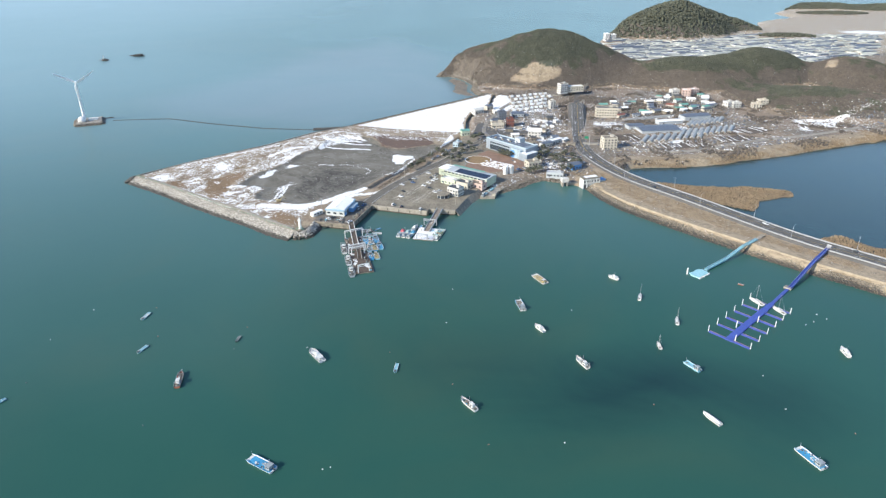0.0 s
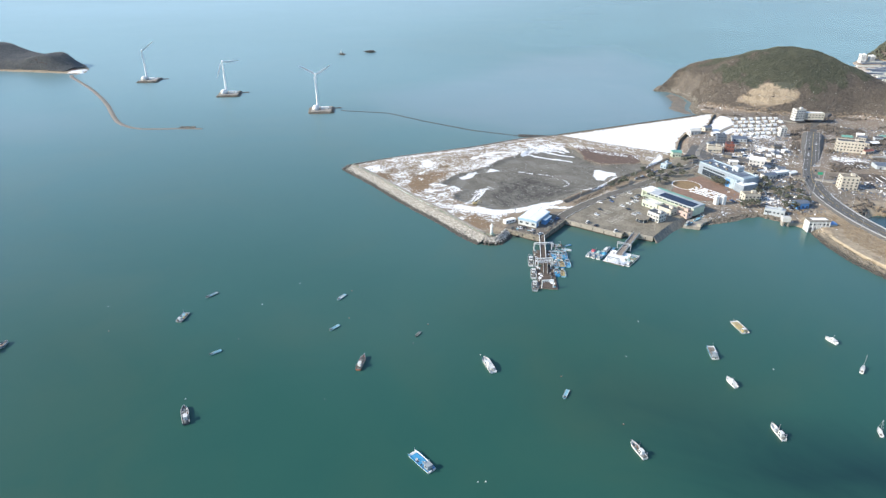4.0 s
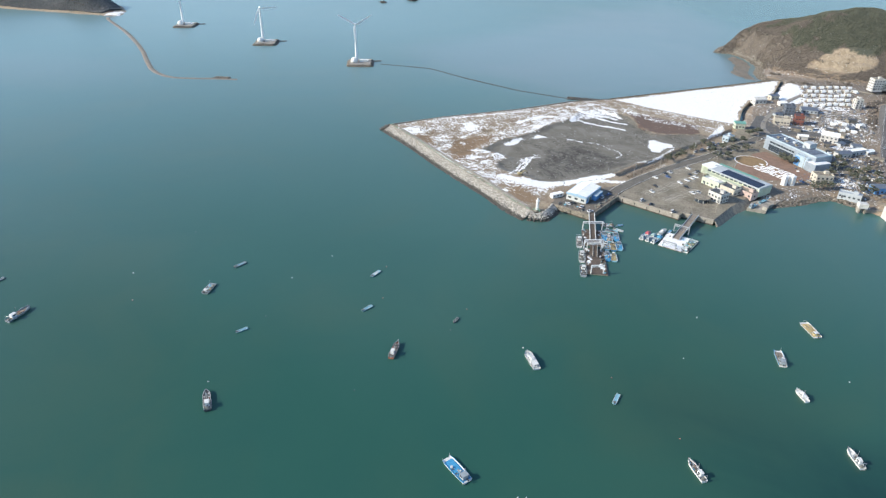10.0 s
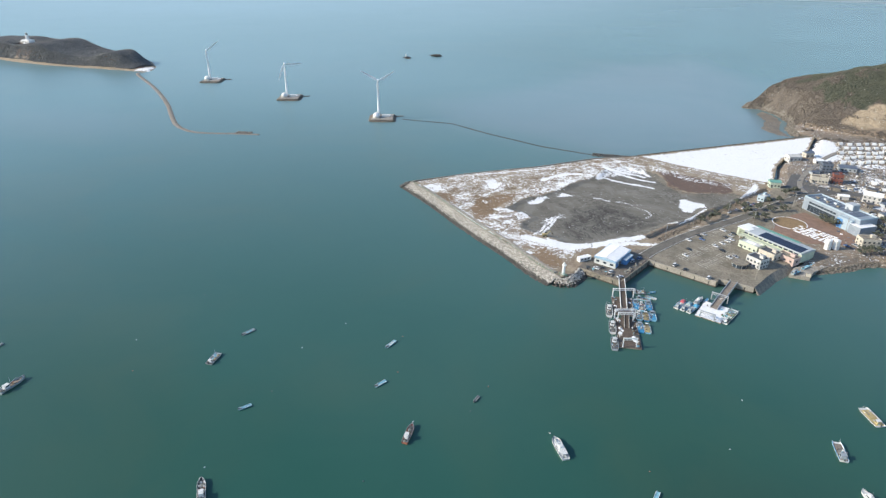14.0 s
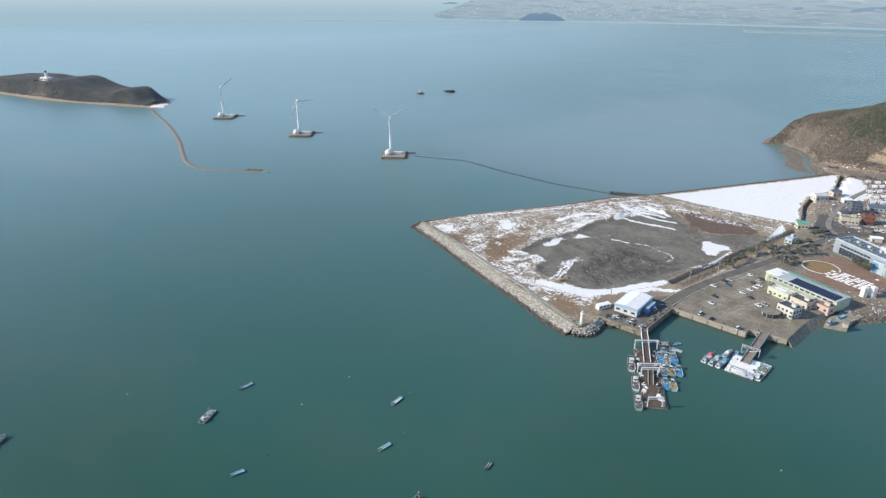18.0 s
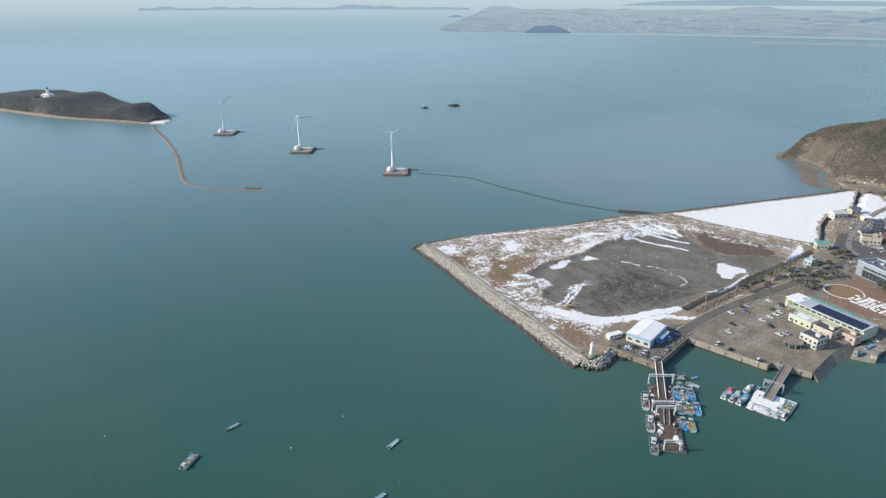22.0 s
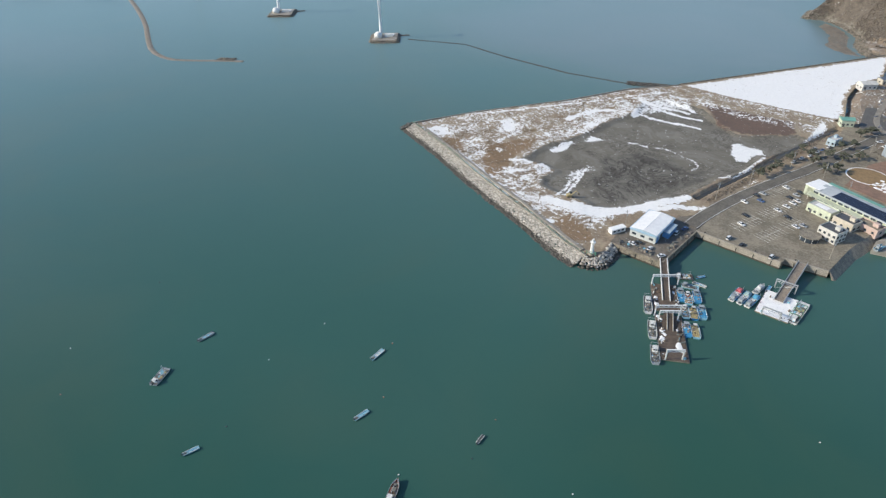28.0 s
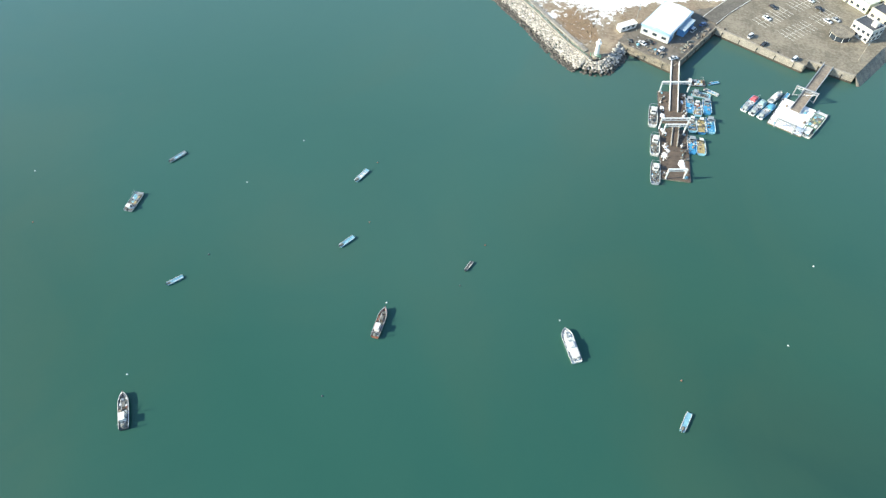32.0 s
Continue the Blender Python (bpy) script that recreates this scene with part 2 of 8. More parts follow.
# ---- mesh helpers ----
class Shape:
    """A mesh in the making."""

    def __init__(self):
        self.v, self.f = [], []

    def add(self, verts, faces):
        k = len(self.v)
        self.v += [tuple(p) for p in verts]
        self.f += [tuple(k + i for i in q) for q in faces]
        return self

    def box(self, x, y, z, sx, sy, sz, rz=0.0, taper=1.0):
        """Centre of the foot, sizes, turn in degrees; taper narrows the top."""
        c, s = math.cos(radians(rz)), math.sin(radians(rz))
        out = []
        for k, h in ((1.0, 0.0), (taper, sz)):
            for dx, dy in ((-1, -1), (1, -1), (1, 1), (-1, 1)):
                a, b = dx * sx / 2 * k, dy * sy / 2 * k
                out.append((x + a * c - b * s, y + a * s + b * c, z + h))
        return self.add(out, [(3, 2, 1, 0), (4, 5, 6, 7), (0, 1, 5, 4), (1, 2, 6, 5), (2, 3, 7, 6), (3, 0, 4, 7)])

    def tube(self, p, q, r, r2=None, n=6):
        p, q = Vector(p), Vector(q)
        w = (q - p).normalized()
        u = w.orthogonal().normalized()
        v = w.cross(u)
        r2 = r if r2 is None else r2
        ring = [(u * math.cos(i * math.tau / n) + v * math.sin(i * math.tau / n)) for i in range(n)]
        out = [p + k * r for k in ring] + [q + k * r2 for k in ring]
        faces = [(i, (i + 1) % n, n + (i + 1) % n, n + i) for i in range(n)]
        return self.add(out, faces + [tuple(range(n - 1, -1, -1)), tuple(range(n, 2 * n))])

    def prism(self, poly, z0, z1):
        n = len(poly)
        out = [(x, y, z0) for x, y in poly] + [(x, y, z1) for x, y in poly]
        if sum(poly[i - 1][0] * poly[i][1] - poly[i][0] * poly[i - 1][1] for i in range(n)) < 0:
            out = [(x, y, z0) for x, y in poly[::-1]] + [(x, y, z1) for x, y in poly[::-1]]
        return self.add(out, [tuple(range(n - 1, -1, -1)), tuple(range(n, 2 * n))] + [(i, (i + 1) % n, n + (i + 1) % n, n + i) for i in range(n)])

    def gable(self, x, y, z, sx, sy, h, rz=0.0, over=0.3):
        """A pitched roof with its ridge along the first size."""
        a, b = sx / 2 + over, sy / 2 + over
        c, s = math.cos(radians(rz)), math.sin(radians(rz))
        pts = [(-a, -b, 0), (a, -b, 0), (a, b, 0), (-a, b, 0), (-a, 0, h), (a, 0, h)]
        return self.add([(x + p * c - q * s, y + p * s + q * c, z + r) for p, q, r in pts],
                        [(3, 2, 1, 0), (0, 1, 5, 4), (2, 3, 4, 5), (0, 4, 3), (1, 2, 5)])

    def loft(self, rings, close=True):
        """Rings of equal count, joined in turn, capped at both ends."""
        n = len(rings[0])
        out = [p for r in rings for p in r]
        faces = [(k * n + i, k * n + (i + 1) % n, (k + 1) * n + (i + 1) % n, (k + 1) * n + i)
                 for k in range(len(rings) - 1) for i in range(n)]
        if close:
            faces += [tuple(range(n - 1, -1, -1)), tuple((len(rings) - 1) * n + i for i in range(n))]
        return self.add(out, faces)

    def data(self, name, material, smooth=False):
        me = bpy.data.meshes.new(name)
        me.from_pydata(self.v, [], self.f)
        me.materials.append(material)
        if smooth:
            me.shade_smooth()
        me.update()
        return me


def part(name, shape, material, parent, label="", smooth=False):
    """One mesh as a part of a thing, or of a part."""
    ob = new(name, shape.data(name, material, smooth))
    ob.parent = parent
    return tagged(ob, label)


def thing(name, label, category, x=0.0, y=0.0, z=0.0, rz=0.0, group="", kind=""):
    """An empty at the base of a thing, to carry its parts."""
    ob = new(name)
    ob.empty_display_size = 0.5
    ob.matrix_basis = pose(x, y, z, 0, 0, rz)
    return tagged(ob, label, category, group, kind)


def solid(name, shape, material, label, category, kind="", group="", smooth=False):
    return tagged(new(name, shape.data(name, material, smooth)), label, category, group, kind)


def smooth_step(a):
    a = np.clip(a, 0, 1)
    return a * a * (3 - 2 * a)


def rough_field(x, y, size, seed=0, layers=3):
    """A smooth random field of -1 to 1 over the plan."""
    total, weight = 0.0, 0.0
    for k in range(layers):
        g = np.random.RandomState(seed + k).rand(64, 64) * 2 - 1
        u, v = np.asarray(x, float) / size * 2**k + 500, np.asarray(y, float) / size * 2**k + 500
        i, j = np.floor(u).astype(int), np.floor(v).astype(int)
        a, b = smooth_step(u - i), smooth_step(v - j)
        n = (g[i % 64, j % 64] * (1 - a) * (1 - b) + g[(i + 1) % 64, j % 64] * a * (1 - b)
             + g[i % 64, (j + 1) % 64] * (1 - a) * b + g[(i + 1) % 64, (j + 1) % 64] * a * b)
        total, weight = total + n * 0.5**k, weight + 0.5**k
    return total / weight


def line_distance(line, x, y, closed=False):
    x, y = np.asarray(x, float), np.asarray(y, float)
    best = np.full(x.shape, 1e9)
    for (ax, ay), (bx, by) in zip(line, line[1:] + ([line[0]] if closed else [])):
        dx, dy = bx - ax, by - ay
        k = np.clip(((x - ax) * dx + (y - ay) * dy) / max(dx * dx + dy * dy, 1e-9), 0, 1)
        best = np.minimum(best, np.hypot(x - ax - k * dx, y - ay - k * dy))
    return best


def within(poly, x, y):
    """Distance from a polygon's edge, positive inside."""
    x, y = np.asarray(x, float), np.asarray(y, float)
    odd = np.zeros(x.shape, bool)
    for (ax, ay), (bx, by) in zip(poly, poly[1:] + [poly[0]]):
        if ay != by:
            odd ^= ((ay > y) != (by > y)) & (x < (bx - ax) * (y - ay) / (by - ay) + ax)
    return np.where(odd, 1, -1) * line_distance(poly, x, y, True)


def dense(line, step, closed=False):
    out = []
    for (ax, ay), (bx, by) in zip(line, line[1:] + ([line[0]] if closed else [])):
        n = max(1, int(math.hypot(bx - ax, by - ay) / step))
        out += [(ax + (bx - ax) * i / n, ay + (by - ay) * i / n) for i in range(n)]
    return out if closed else out + [line[-1]]


def rounded(line, rounds=2):
    """Corner cutting of an open line."""
    for _ in range(rounds):
        out = [line[0]]
        for (ax, ay), (bx, by) in zip(line, line[1:]):
            out += [(ax * 0.75 + bx * 0.25, ay * 0.75 + by * 0.25), (ax * 0.25 + bx * 0.75, ay * 0.25 + by * 0.75)]
        line = out + [line[-1]]
    return line


def sheet(name, poly, spacing, height, zones, material, skirt=-2.0, wobble=0.0):
    """A piece of ground over a polygon: spacing(x, y) gives the grain, height(x, y, inside) the level, zones its covers."""
    edge = dense(poly, 6.0, True)
    if wobble:
        ex, ey = np.array(edge).T
        edge = [(a + wobble * float(p), b + wobble * float(q)) for a, b, p, q in
                zip(ex, ey, rough_field(ex, ey, 18, 5), rough_field(ex, ey, 18, 9))]
    px, py = np.array(poly).T
    pts = []
    for step, keep in spacing:
        gx, gy = np.meshgrid(np.arange(px.min(), px.max(), step), np.arange(py.min(), py.max(), step))
        gx, gy = gx.ravel(), gy.ravel()
        gx = gx + (np.random.RandomState(3).rand(len(gx)) - 0.5) * step * 0.4
        gy = gy + (np.random.RandomState(4).rand(len(gy)) - 0.5) * step * 0.4
        ok = keep(gx, gy) & (within(poly, gx, gy) > step * 0.35)
        pts.append(np.c_[gx[ok], gy[ok]])
    pts = np.concatenate(pts)
    n = len(edge)
    verts = [Vector(p) for p in edge] + [Vector(p) for p in pts]
    made = geometry.delaunay_2d_cdt(verts, [(i, (i + 1) % n) for i in range(n)], [list(range(n))], 1, 0.01)
    vx, vy = np.array([p[:] for p in made[0]]).T
    d = within(edge, vx, vy).clip(0)
    vz = height(vx, vy, d)
    s = Shape()
    s.v = [tuple(p) for p in np.c_[vx, vy, vz].tolist()]
    s.f = [tuple(f) if (s.v[f[1]][0] - s.v[f[0]][0]) * (s.v[f[2]][1] - s.v[f[0]][1]) > (s.v[f[1]][1] - s.v[f[0]][1]) * (s.v[f[2]][0] - s.v[f[0]][0]) else tuple(f[::-1]) for f in made[2]]
    top = len(s.v)
    cover = zones(vx, vy, d)
    ez = height(np.array([e[0] for e in edge]), np.array([e[1] for e in edge]), np.zeros(n))
    s.add([(a, b, float(z)) for (a, b), z in zip(edge, ez)] + [(a, b, skirt) for a, b in edge],
          [(i, n + i, n + (i + 1) % n, (i + 1) % n) for i in range(n)])
    me = s.data(name, material)
    for key, values in cover.items():
        at = me.attributes.new(key, "FLOAT", "POINT")
        at.data.foreach_set("value", np.r_[np.broadcast_to(values, vx.shape), np.zeros(len(s.v) - top)].astype(np.float32))
    return new(name, me), (vx, vy, vz)


def boulder(rng, r, flat=0.7):
    """Corners and faces of one rough stone."""
    t = (1 + 5**0.5) / 2
    v = [(-1, t, 0), (1, t, 0), (-1, -t, 0), (1, -t, 0), (0, -1, t), (0, 1, t), (0, -1, -t), (0, 1, -t), (t, 0, -1), (t, 0, 1), (-t, 0, -1), (-t, 0, 1)]
    sx, sy, sz, a = r * rng.uniform(0.4, 0.66), r * rng.uniform(0.4, 0.66), r * rng.uniform(0.35, 0.6) * flat, rng.uniform(0, 6.3)
    out = []
    for p in v:
        k = rng.uniform(0.75, 1.15)
        x, y, z = p[0] * sx * k, p[1] * sy * k, p[2] * sz * k
        out.append((x * math.cos(a) - y * math.sin(a), x * math.sin(a) + y * math.cos(a), z))
    return out


ICO = [(0, 11, 5), (0, 5, 1), (0, 1, 7), (0, 7, 10), (0, 10, 11), (1, 5, 9), (5, 11, 4), (11, 10, 2), (10, 7, 6), (7, 1, 8),
       (3, 9, 4), (3, 4, 2), (3, 2, 6), (3, 6, 8), (3, 8, 9), (4, 9, 5), (2, 4, 11), (6, 2, 10), (8, 6, 7), (9, 8, 1)]


SPIKY = [(0, 1, 5), (1, 2, 5), (2, 3, 5), (3, 4, 5), (4, 0, 5), (1, 0, 6), (2, 1, 6), (3, 2, 6), (4, 3, 6), (0, 4, 6)]


def tuft(rng, tall):
    """Corners of one ragged, pointed crown."""
    ring = [(rng.uniform(0.55, 1.3) * math.cos(i * math.tau / 5), rng.uniform(0.55, 1.3) * math.sin(i * math.tau / 5), rng.uniform(-0.5, 0.5)) for i in range(5)]
    return ring + [(rng.uniform(-0.4, 0.4), rng.uniform(-0.4, 0.4), tall * rng.uniform(0.8, 1.4)), (0, 0, -tall)]


def clumps(name, x, y, z, r, material, label, category, tall=1.0, seed=0):
    """Many small ragged crowns as one mesh: centres and radii as arrays."""
    rng = random.Random(seed)
    base = np.array([tuft(rng, tall) for _ in range(40)])
    n = len(x)
    pick = np.random.RandomState(seed).randint(0, 40, n)
    co = base[pick] * np.asarray(r)[:, None, None] + np.stack([x, y, z], -1)[:, None]
    faces = (np.array(SPIKY)[None] + (np.arange(n) * 7)[:, None, None]).reshape(-1)
    me = bpy.data.meshes.new(name)
    me.vertices.add(n * 7)
    me.vertices.foreach_set("co", co.astype(np.float32).ravel())
    me.loops.add(n * 30)
    me.loops.foreach_set("vertex_index", faces.astype(np.int32))
    me.polygons.add(n * 10)
    me.polygons.foreach_set("loop_start", np.arange(0, n * 30, 3, dtype=np.int32))
    me.materials.append(material)
    me.update(calc_edges=True)
    return tagged(new(name, me), label, category, "", "stuff")


def stones(name, line, across, material, label, size, gap, seed, category="rocks"):
    """A bank of loose stones along a line; across: (offset to the right, height) from top to foot."""
    rng, s = random.Random(seed), Shape()
    pts = dense(line, gap)
    for (ax, ay), (bx, by) in zip(pts, pts[1:]):
        dx, dy = bx - ax, by - ay
        n = math.hypot(dx, dy) or 1
        nx, ny = dy / n, -dx / n
        (o0, z0), (o1, z1) = across
        rows = max(1, int(math.hypot(o1 - o0, z1 - z0) / gap))
        for k in range(rows + 1):
            f = (k + rng.uniform(-0.4, 0.4)) / max(rows, 1)
            o, z = o0 + (o1 - o0) * f, z0 + (z1 - z0) * f
            j = rng.uniform(-0.5, 0.5) * gap
            cx, cy = ax + dx / n * j + nx * o, ay + dy / n * j + ny * o
            s.add([(cx + p, cy + q, z + r) for p, q, r in boulder(rng, size * rng.uniform(0.7, 1.3))], ICO)
    return solid(name, s, material, label, category, "stuff")


# ---- the sea, the lagoon, the mainland ----
sea = Shape()
radii = [0, 40, 80, 120, 160, 200, 240, 280, 320, 360, 400, 440, 480, 520, 560, 610, 660, 720, 800, 900, 1050, 1300, 1700, 2200, 2800, 3400, 4000, 4600, 5300]
for r in radii:
    sea.v += [(r * math.cos(a * math.tau / 180) - 20, 500 + r * math.sin(a * math.tau / 180), 0) for a in range(180)]
sea.f = [(k * 180 + i, (k + 1) * 180 + i, (k + 1) * 180 + (i + 1) % 180, k * 180 + (i + 1) % 180) for k in range(len(radii) - 1) for i in range(180)]
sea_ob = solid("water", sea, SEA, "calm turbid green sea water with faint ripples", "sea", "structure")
SILT = [(-330, 780), (-120, 722), (-20, 800), (60, 892), (40, 970), (-6, 1030), (10, 1250), (-100, 1420), (-240, 1300), (-300, 1050), (-380, 860)]
sx, sy = np.array(sea.v)[:, 0], np.array(sea.v)[:, 1]
for key, values in (("silt", np.maximum(0.75 * smooth_step((within(SILT, sx, sy) + 60) / 110), 0.35 * smooth_step(1 - np.hypot((sx + 760) / 220, (sy - 560) / 110)))),
                    # Haze painted into the water: paler with distance and to the left.
                    ("haze_tone", 0.03 * smooth_step((sy - 290) / 130) + 0.37 * smooth_step((sy - 280) / 760) + 0.14 * smooth_step((-160 - sx) / 700) + 0.055 * smooth_step((-20 - sx) / 120) * smooth_step((sy - 200) / 90) + 0.33 * smooth_step((sy - 900) / 3400)
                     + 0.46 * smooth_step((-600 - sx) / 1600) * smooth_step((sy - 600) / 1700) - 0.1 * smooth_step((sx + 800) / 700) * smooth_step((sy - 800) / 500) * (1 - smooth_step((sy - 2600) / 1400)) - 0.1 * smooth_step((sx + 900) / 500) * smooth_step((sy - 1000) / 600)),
                    # Painted cloud shadow: an oval of darker water colour, not depth.
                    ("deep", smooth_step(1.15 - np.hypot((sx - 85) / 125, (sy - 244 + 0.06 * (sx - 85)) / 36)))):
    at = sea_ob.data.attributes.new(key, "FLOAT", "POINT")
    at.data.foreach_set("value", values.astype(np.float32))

SEA_COAST = [(465, 106), (268, 331), (241, 356), (211, 387), (189, 412), (159, 448), (143, 469), (131, 494), (124, 520), (108, 531),
             (90, 539), (78, 531), (69, 521), (48, 506), (38, 512), (36, 540), (30, 640), (24, 690), (28, 745), (38, 788), (58, 810), (69, 886),
             (50, 896), (44, 925), (48, 966), (34, 1008), (14, 1035), (-8, 1034), (0, 1078), (34, 1112), (110, 1150), (230, 1200), (320, 1290)]
FAR_COAST = [(342, 1447), (420, 1600), (560, 1690), (800, 1690), (853, 1810), (1002, 1926), (1010, 2050), (1246, 2338), (1328, 2208),
             (1452, 2206), (2600, 2300), (2600, 1200), (900, 790)]
LAGOON_SHORE = [(478, 664), (410, 639), (350, 613), (316, 600), (276, 585), (223, 573), (180, 572), (170, 553), (187, 523), (214, 489),
                (240, 453), (271, 407), (298, 376), (495, 150)]
MAINLAND = SEA_COAST + FAR_COAST + LAGOON_SHORE
# x, y, half length, half width, turn, height
HILLS = [(166, 1046, 165, 137, 15, 66), (300, 1060, 60, 60, 0, 14), (50, 1072, 92, 45, 35, 29), (321, 986, 140, 85, -13, 26), (378, 956, 115, 75, -12, 29),
         (480, 993, 116, 70, 13, 46), (611, 960, 81, 100, 1, 36), (505, 815, 150, 105, -35, 18), (738, 984, 134, 110, 0, 23),
         (537, 1550, 183, 111, 26, 67), (440, 1500, 90, 70, 0, 10), (658, 1618, 121, 64, -7, 30), (765, 1470, 85, 34, -8, 7),
         (1220, 2190, 190, 80, 10, 14), (1460, 2120, 260, 110, -5, 16), (1150, 1980, 160, 60, 0, 6)]


def hill_height(x, y):
    total = np.zeros(np.shape(x))
    for cx, cy, a, b, turn, h in HILLS:
        c, s = math.cos(radians(turn)), math.sin(radians(turn))
        u, v = ((x - cx) * c + (y - cy) * s) / a, (-(x - cx) * s + (y - cy) * c) / b
        r = np.clip(1 - (u * u + v * v), 0, 1)
        total = np.sqrt(total**2 + (h * r**1.25) ** 2)
    return total * (1 + 0.09 * rough_field(x, y, 62, 21) + 0.05 * rough_field(x, y, 20, 22))


SCAR = [(91, 929), (96, 943), (117, 954), (134, 959), (168, 959), (180, 943), (174, 927), (143, 920), (119, 917)]
QUARRY = [(559, 957), (580, 985), (596, 970), (578, 940), (566, 941)]
CLIFF = [(510, 1500), (543, 1518), (569, 1488), (572, 1472), (517, 1460)]


def scar_mask(x, y):
    w = 4 * rough_field(x, y, 25, 31)
    return smooth_step((np.maximum(np.maximum(within(SCAR, x, y), within(QUARRY, x, y)), within(CLIFF, x, y)) + w) / 8)


def mainland_height(x, y, d):
    flat = 4.0 + 1.2 * smooth_step((x - 110) / 60) * smooth_step((760 - y) / 80)
    low = smooth_step(d / 10) * flat - 0.6 * (1 - smooth_step(d / 3))
    h = hill_height(x, y) * smooth_step(d / 26)
    steps = 2.2 * np.sin(h * 0.9) * scar_mask(x, y)
    return low + h + steps * 0.5 + 0.25 * rough_field(x, y, 14, 41)


def wood_kind(x, y, h):
    # Last outline: dark pines stand in for a cloud's shadow on the slope.
    return 0.75 * rough_field(x, y, 60, 81) + 0.9 * rough_field(x, y, 15, 87) + 1.1 * smooth_step((h - 14) / 28) - 0.55 - 0.35 * smooth_step((150 - x) / 130) + 0.22 * (x > 290) + 0.6 * smooth_step((within([(300, 950), (330, 1010), (430, 1000), (420, 925), (330, 915)], x, y) + 10) / 30) + 0.8 * smooth_step((within([(409, 890), (549, 910), (560, 830), (510, 790), (440, 800)], x, y) + 15) / 30)


FIELD_SNOW = [(118, 830), (104, 800), (122, 735), (92, 700), (112, 652), (78, 690), (190, 720), (215, 800), (260, 700), (84, 640), (252, 640), (330, 690), (300, 610), (440, 715), (560, 790), (110, 790), (60, 835), (100, 570), (650, 1300), (480, 1240), (800, 1400), (1000, 1560)]


def mainland_zones(x, y, d):
    h = hill_height(x, y)
    flat = 1 - smooth_step((h - 2) / 6)
    snow = (0.2 + 0.2 * rough_field(x, y, 30, 88)) * flat
    for cx, cy in FIELD_SNOW:
        r = 26 if cy < 900 else 90
        snow = np.maximum(snow, 0.75 * flat * smooth_step((1 - np.hypot((x - cx) / r, (y - cy) / (r * 0.6))) / 0.6))
    snow = np.maximum(snow, 0.46 * flat * smooth_step((1 - np.hypot((x - 560) / 300, (y - 1290) / 170)) / 0.3))
    # Extra flecks of snow past y 1200 also lighten the fields for haze.
    snow = np.maximum(snow, 0.3 * flat * smooth_step((y - 1200) / 60))
    snow = np.maximum(snow, 0.9 * smooth_step((6 - line_distance([(405, 690), (420, 735), (459, 729), (552, 784), (640, 830)], x, y)) / 4))
    snow = np.maximum(snow, (0.3 + 0.3 * rough_field(x, y, 12, 90)) * smooth_step((within([(84, 690), (84, 770), (92, 870), (150, 888), (142, 800), (138, 690)], x, y) + 4) / 8))
    snow = np.maximum(snow, 0.9 * smooth_step((within([(70, 770), (60, 815), (75, 880), (90, 870), (88, 800)], x, y) + 2) / 4))
    cause = (x > 118) & (y < 560) | (d < 22) & (x > 150) & (y < 700)
    snow = np.where(cause, 0.05 + 0.12 * rough_field(x, y, 12, 89), snow)
    reed = np.where(cause, 0.8, np.where(h > 3, 0.2 + 0.42 * scar_mask(x, y), 0.35))
    reed = np.where((y > 1250) & (h < 3) & (x > 560), 0.9, reed)
    yard = np.where((h < 2) & ~cause & (y < 1250), 0.5 + 0.3 * rough_field(x, y, 40, 77), 0.0)
    mud = np.where((d < 7) & (y > 870) & (x < 120), 0.6, 0.0)
    return {"snow": snow, "reed": reed, "yard": yard, "mud": mud, "red": np.where((h > 3), 0.3, 0.0) * (1 - scar_mask(x, y)),
            "wood": smooth_step((h - 2.5) / 4) * (1 - scar_mask(x, y)), "pine": smooth_step((wood_kind(x, y, h) + 0.1) / 0.5) * smooth_step((h - 4) / 4)}


mainland, _ = sheet("ground_mainland", MAINLAND, [(5.0, lambda x, y: (y < 1200) & (x < 760)), (22.0, lambda x, y: ~((y < 1200) & (x < 760)) & (x < 2000))],
                    mainland_height, mainland_zones, GROUND, -3.0, 2.5)
tagged(mainland, "mainland with bare winter soil, dry grass, yards, fields and snow patches", "ground", kind="structure")

lagoon = Shape()
LAGOON_OUT = [(172, 568), (225, 582), (320, 612), (415, 648), (482, 672), (900, 800), (1100, 800), (560, 120), (480, 140), (288, 370), (262, 403), (231, 448), (205, 484), (178, 518), (165, 545)]
lagoon.prism(LAGOON_OUT, -1.0, 0.06)
solid("water_lagoon", lagoon, LAGOON, "still dark blue lagoon behind the causeway", "lagoon", "structure")


# ---- reclaimed land with its mud basin ----
RECLAIMED = [(-276, 539), (-234, 510), (-198, 482), (-170, 462), (-145, 445), (-122, 427), (-107, 418), (-99, 424), (-97, 438), (-69, 430.5), (-57, 470.5),
             (-52, 486), (-36, 530), (-9, 575), (17, 640), (24, 676), (16, 684), (-60, 702), (-104, 717), (-143, 688), (-183, 640), (-242, 584)]
MUD = [(-180, 516), (-176, 534), (-168, 550), (-158, 567), (-150, 585), (-140, 613), (-128, 635), (-126, 662), (-107, 676), (-79, 668), (-60, 640), (-47, 625), (-8, 643), (1, 636), (-11, 609),
       (-28, 588), (-38, 560), (-52, 542), (-60, 526), (-70, 508), (-86, 493), (-105, 475), (-117, 471), (-127, 478), (-137, 480), (-146, 480), (-156, 486), (-159, 497), (-154, 509), (-169, 515)]
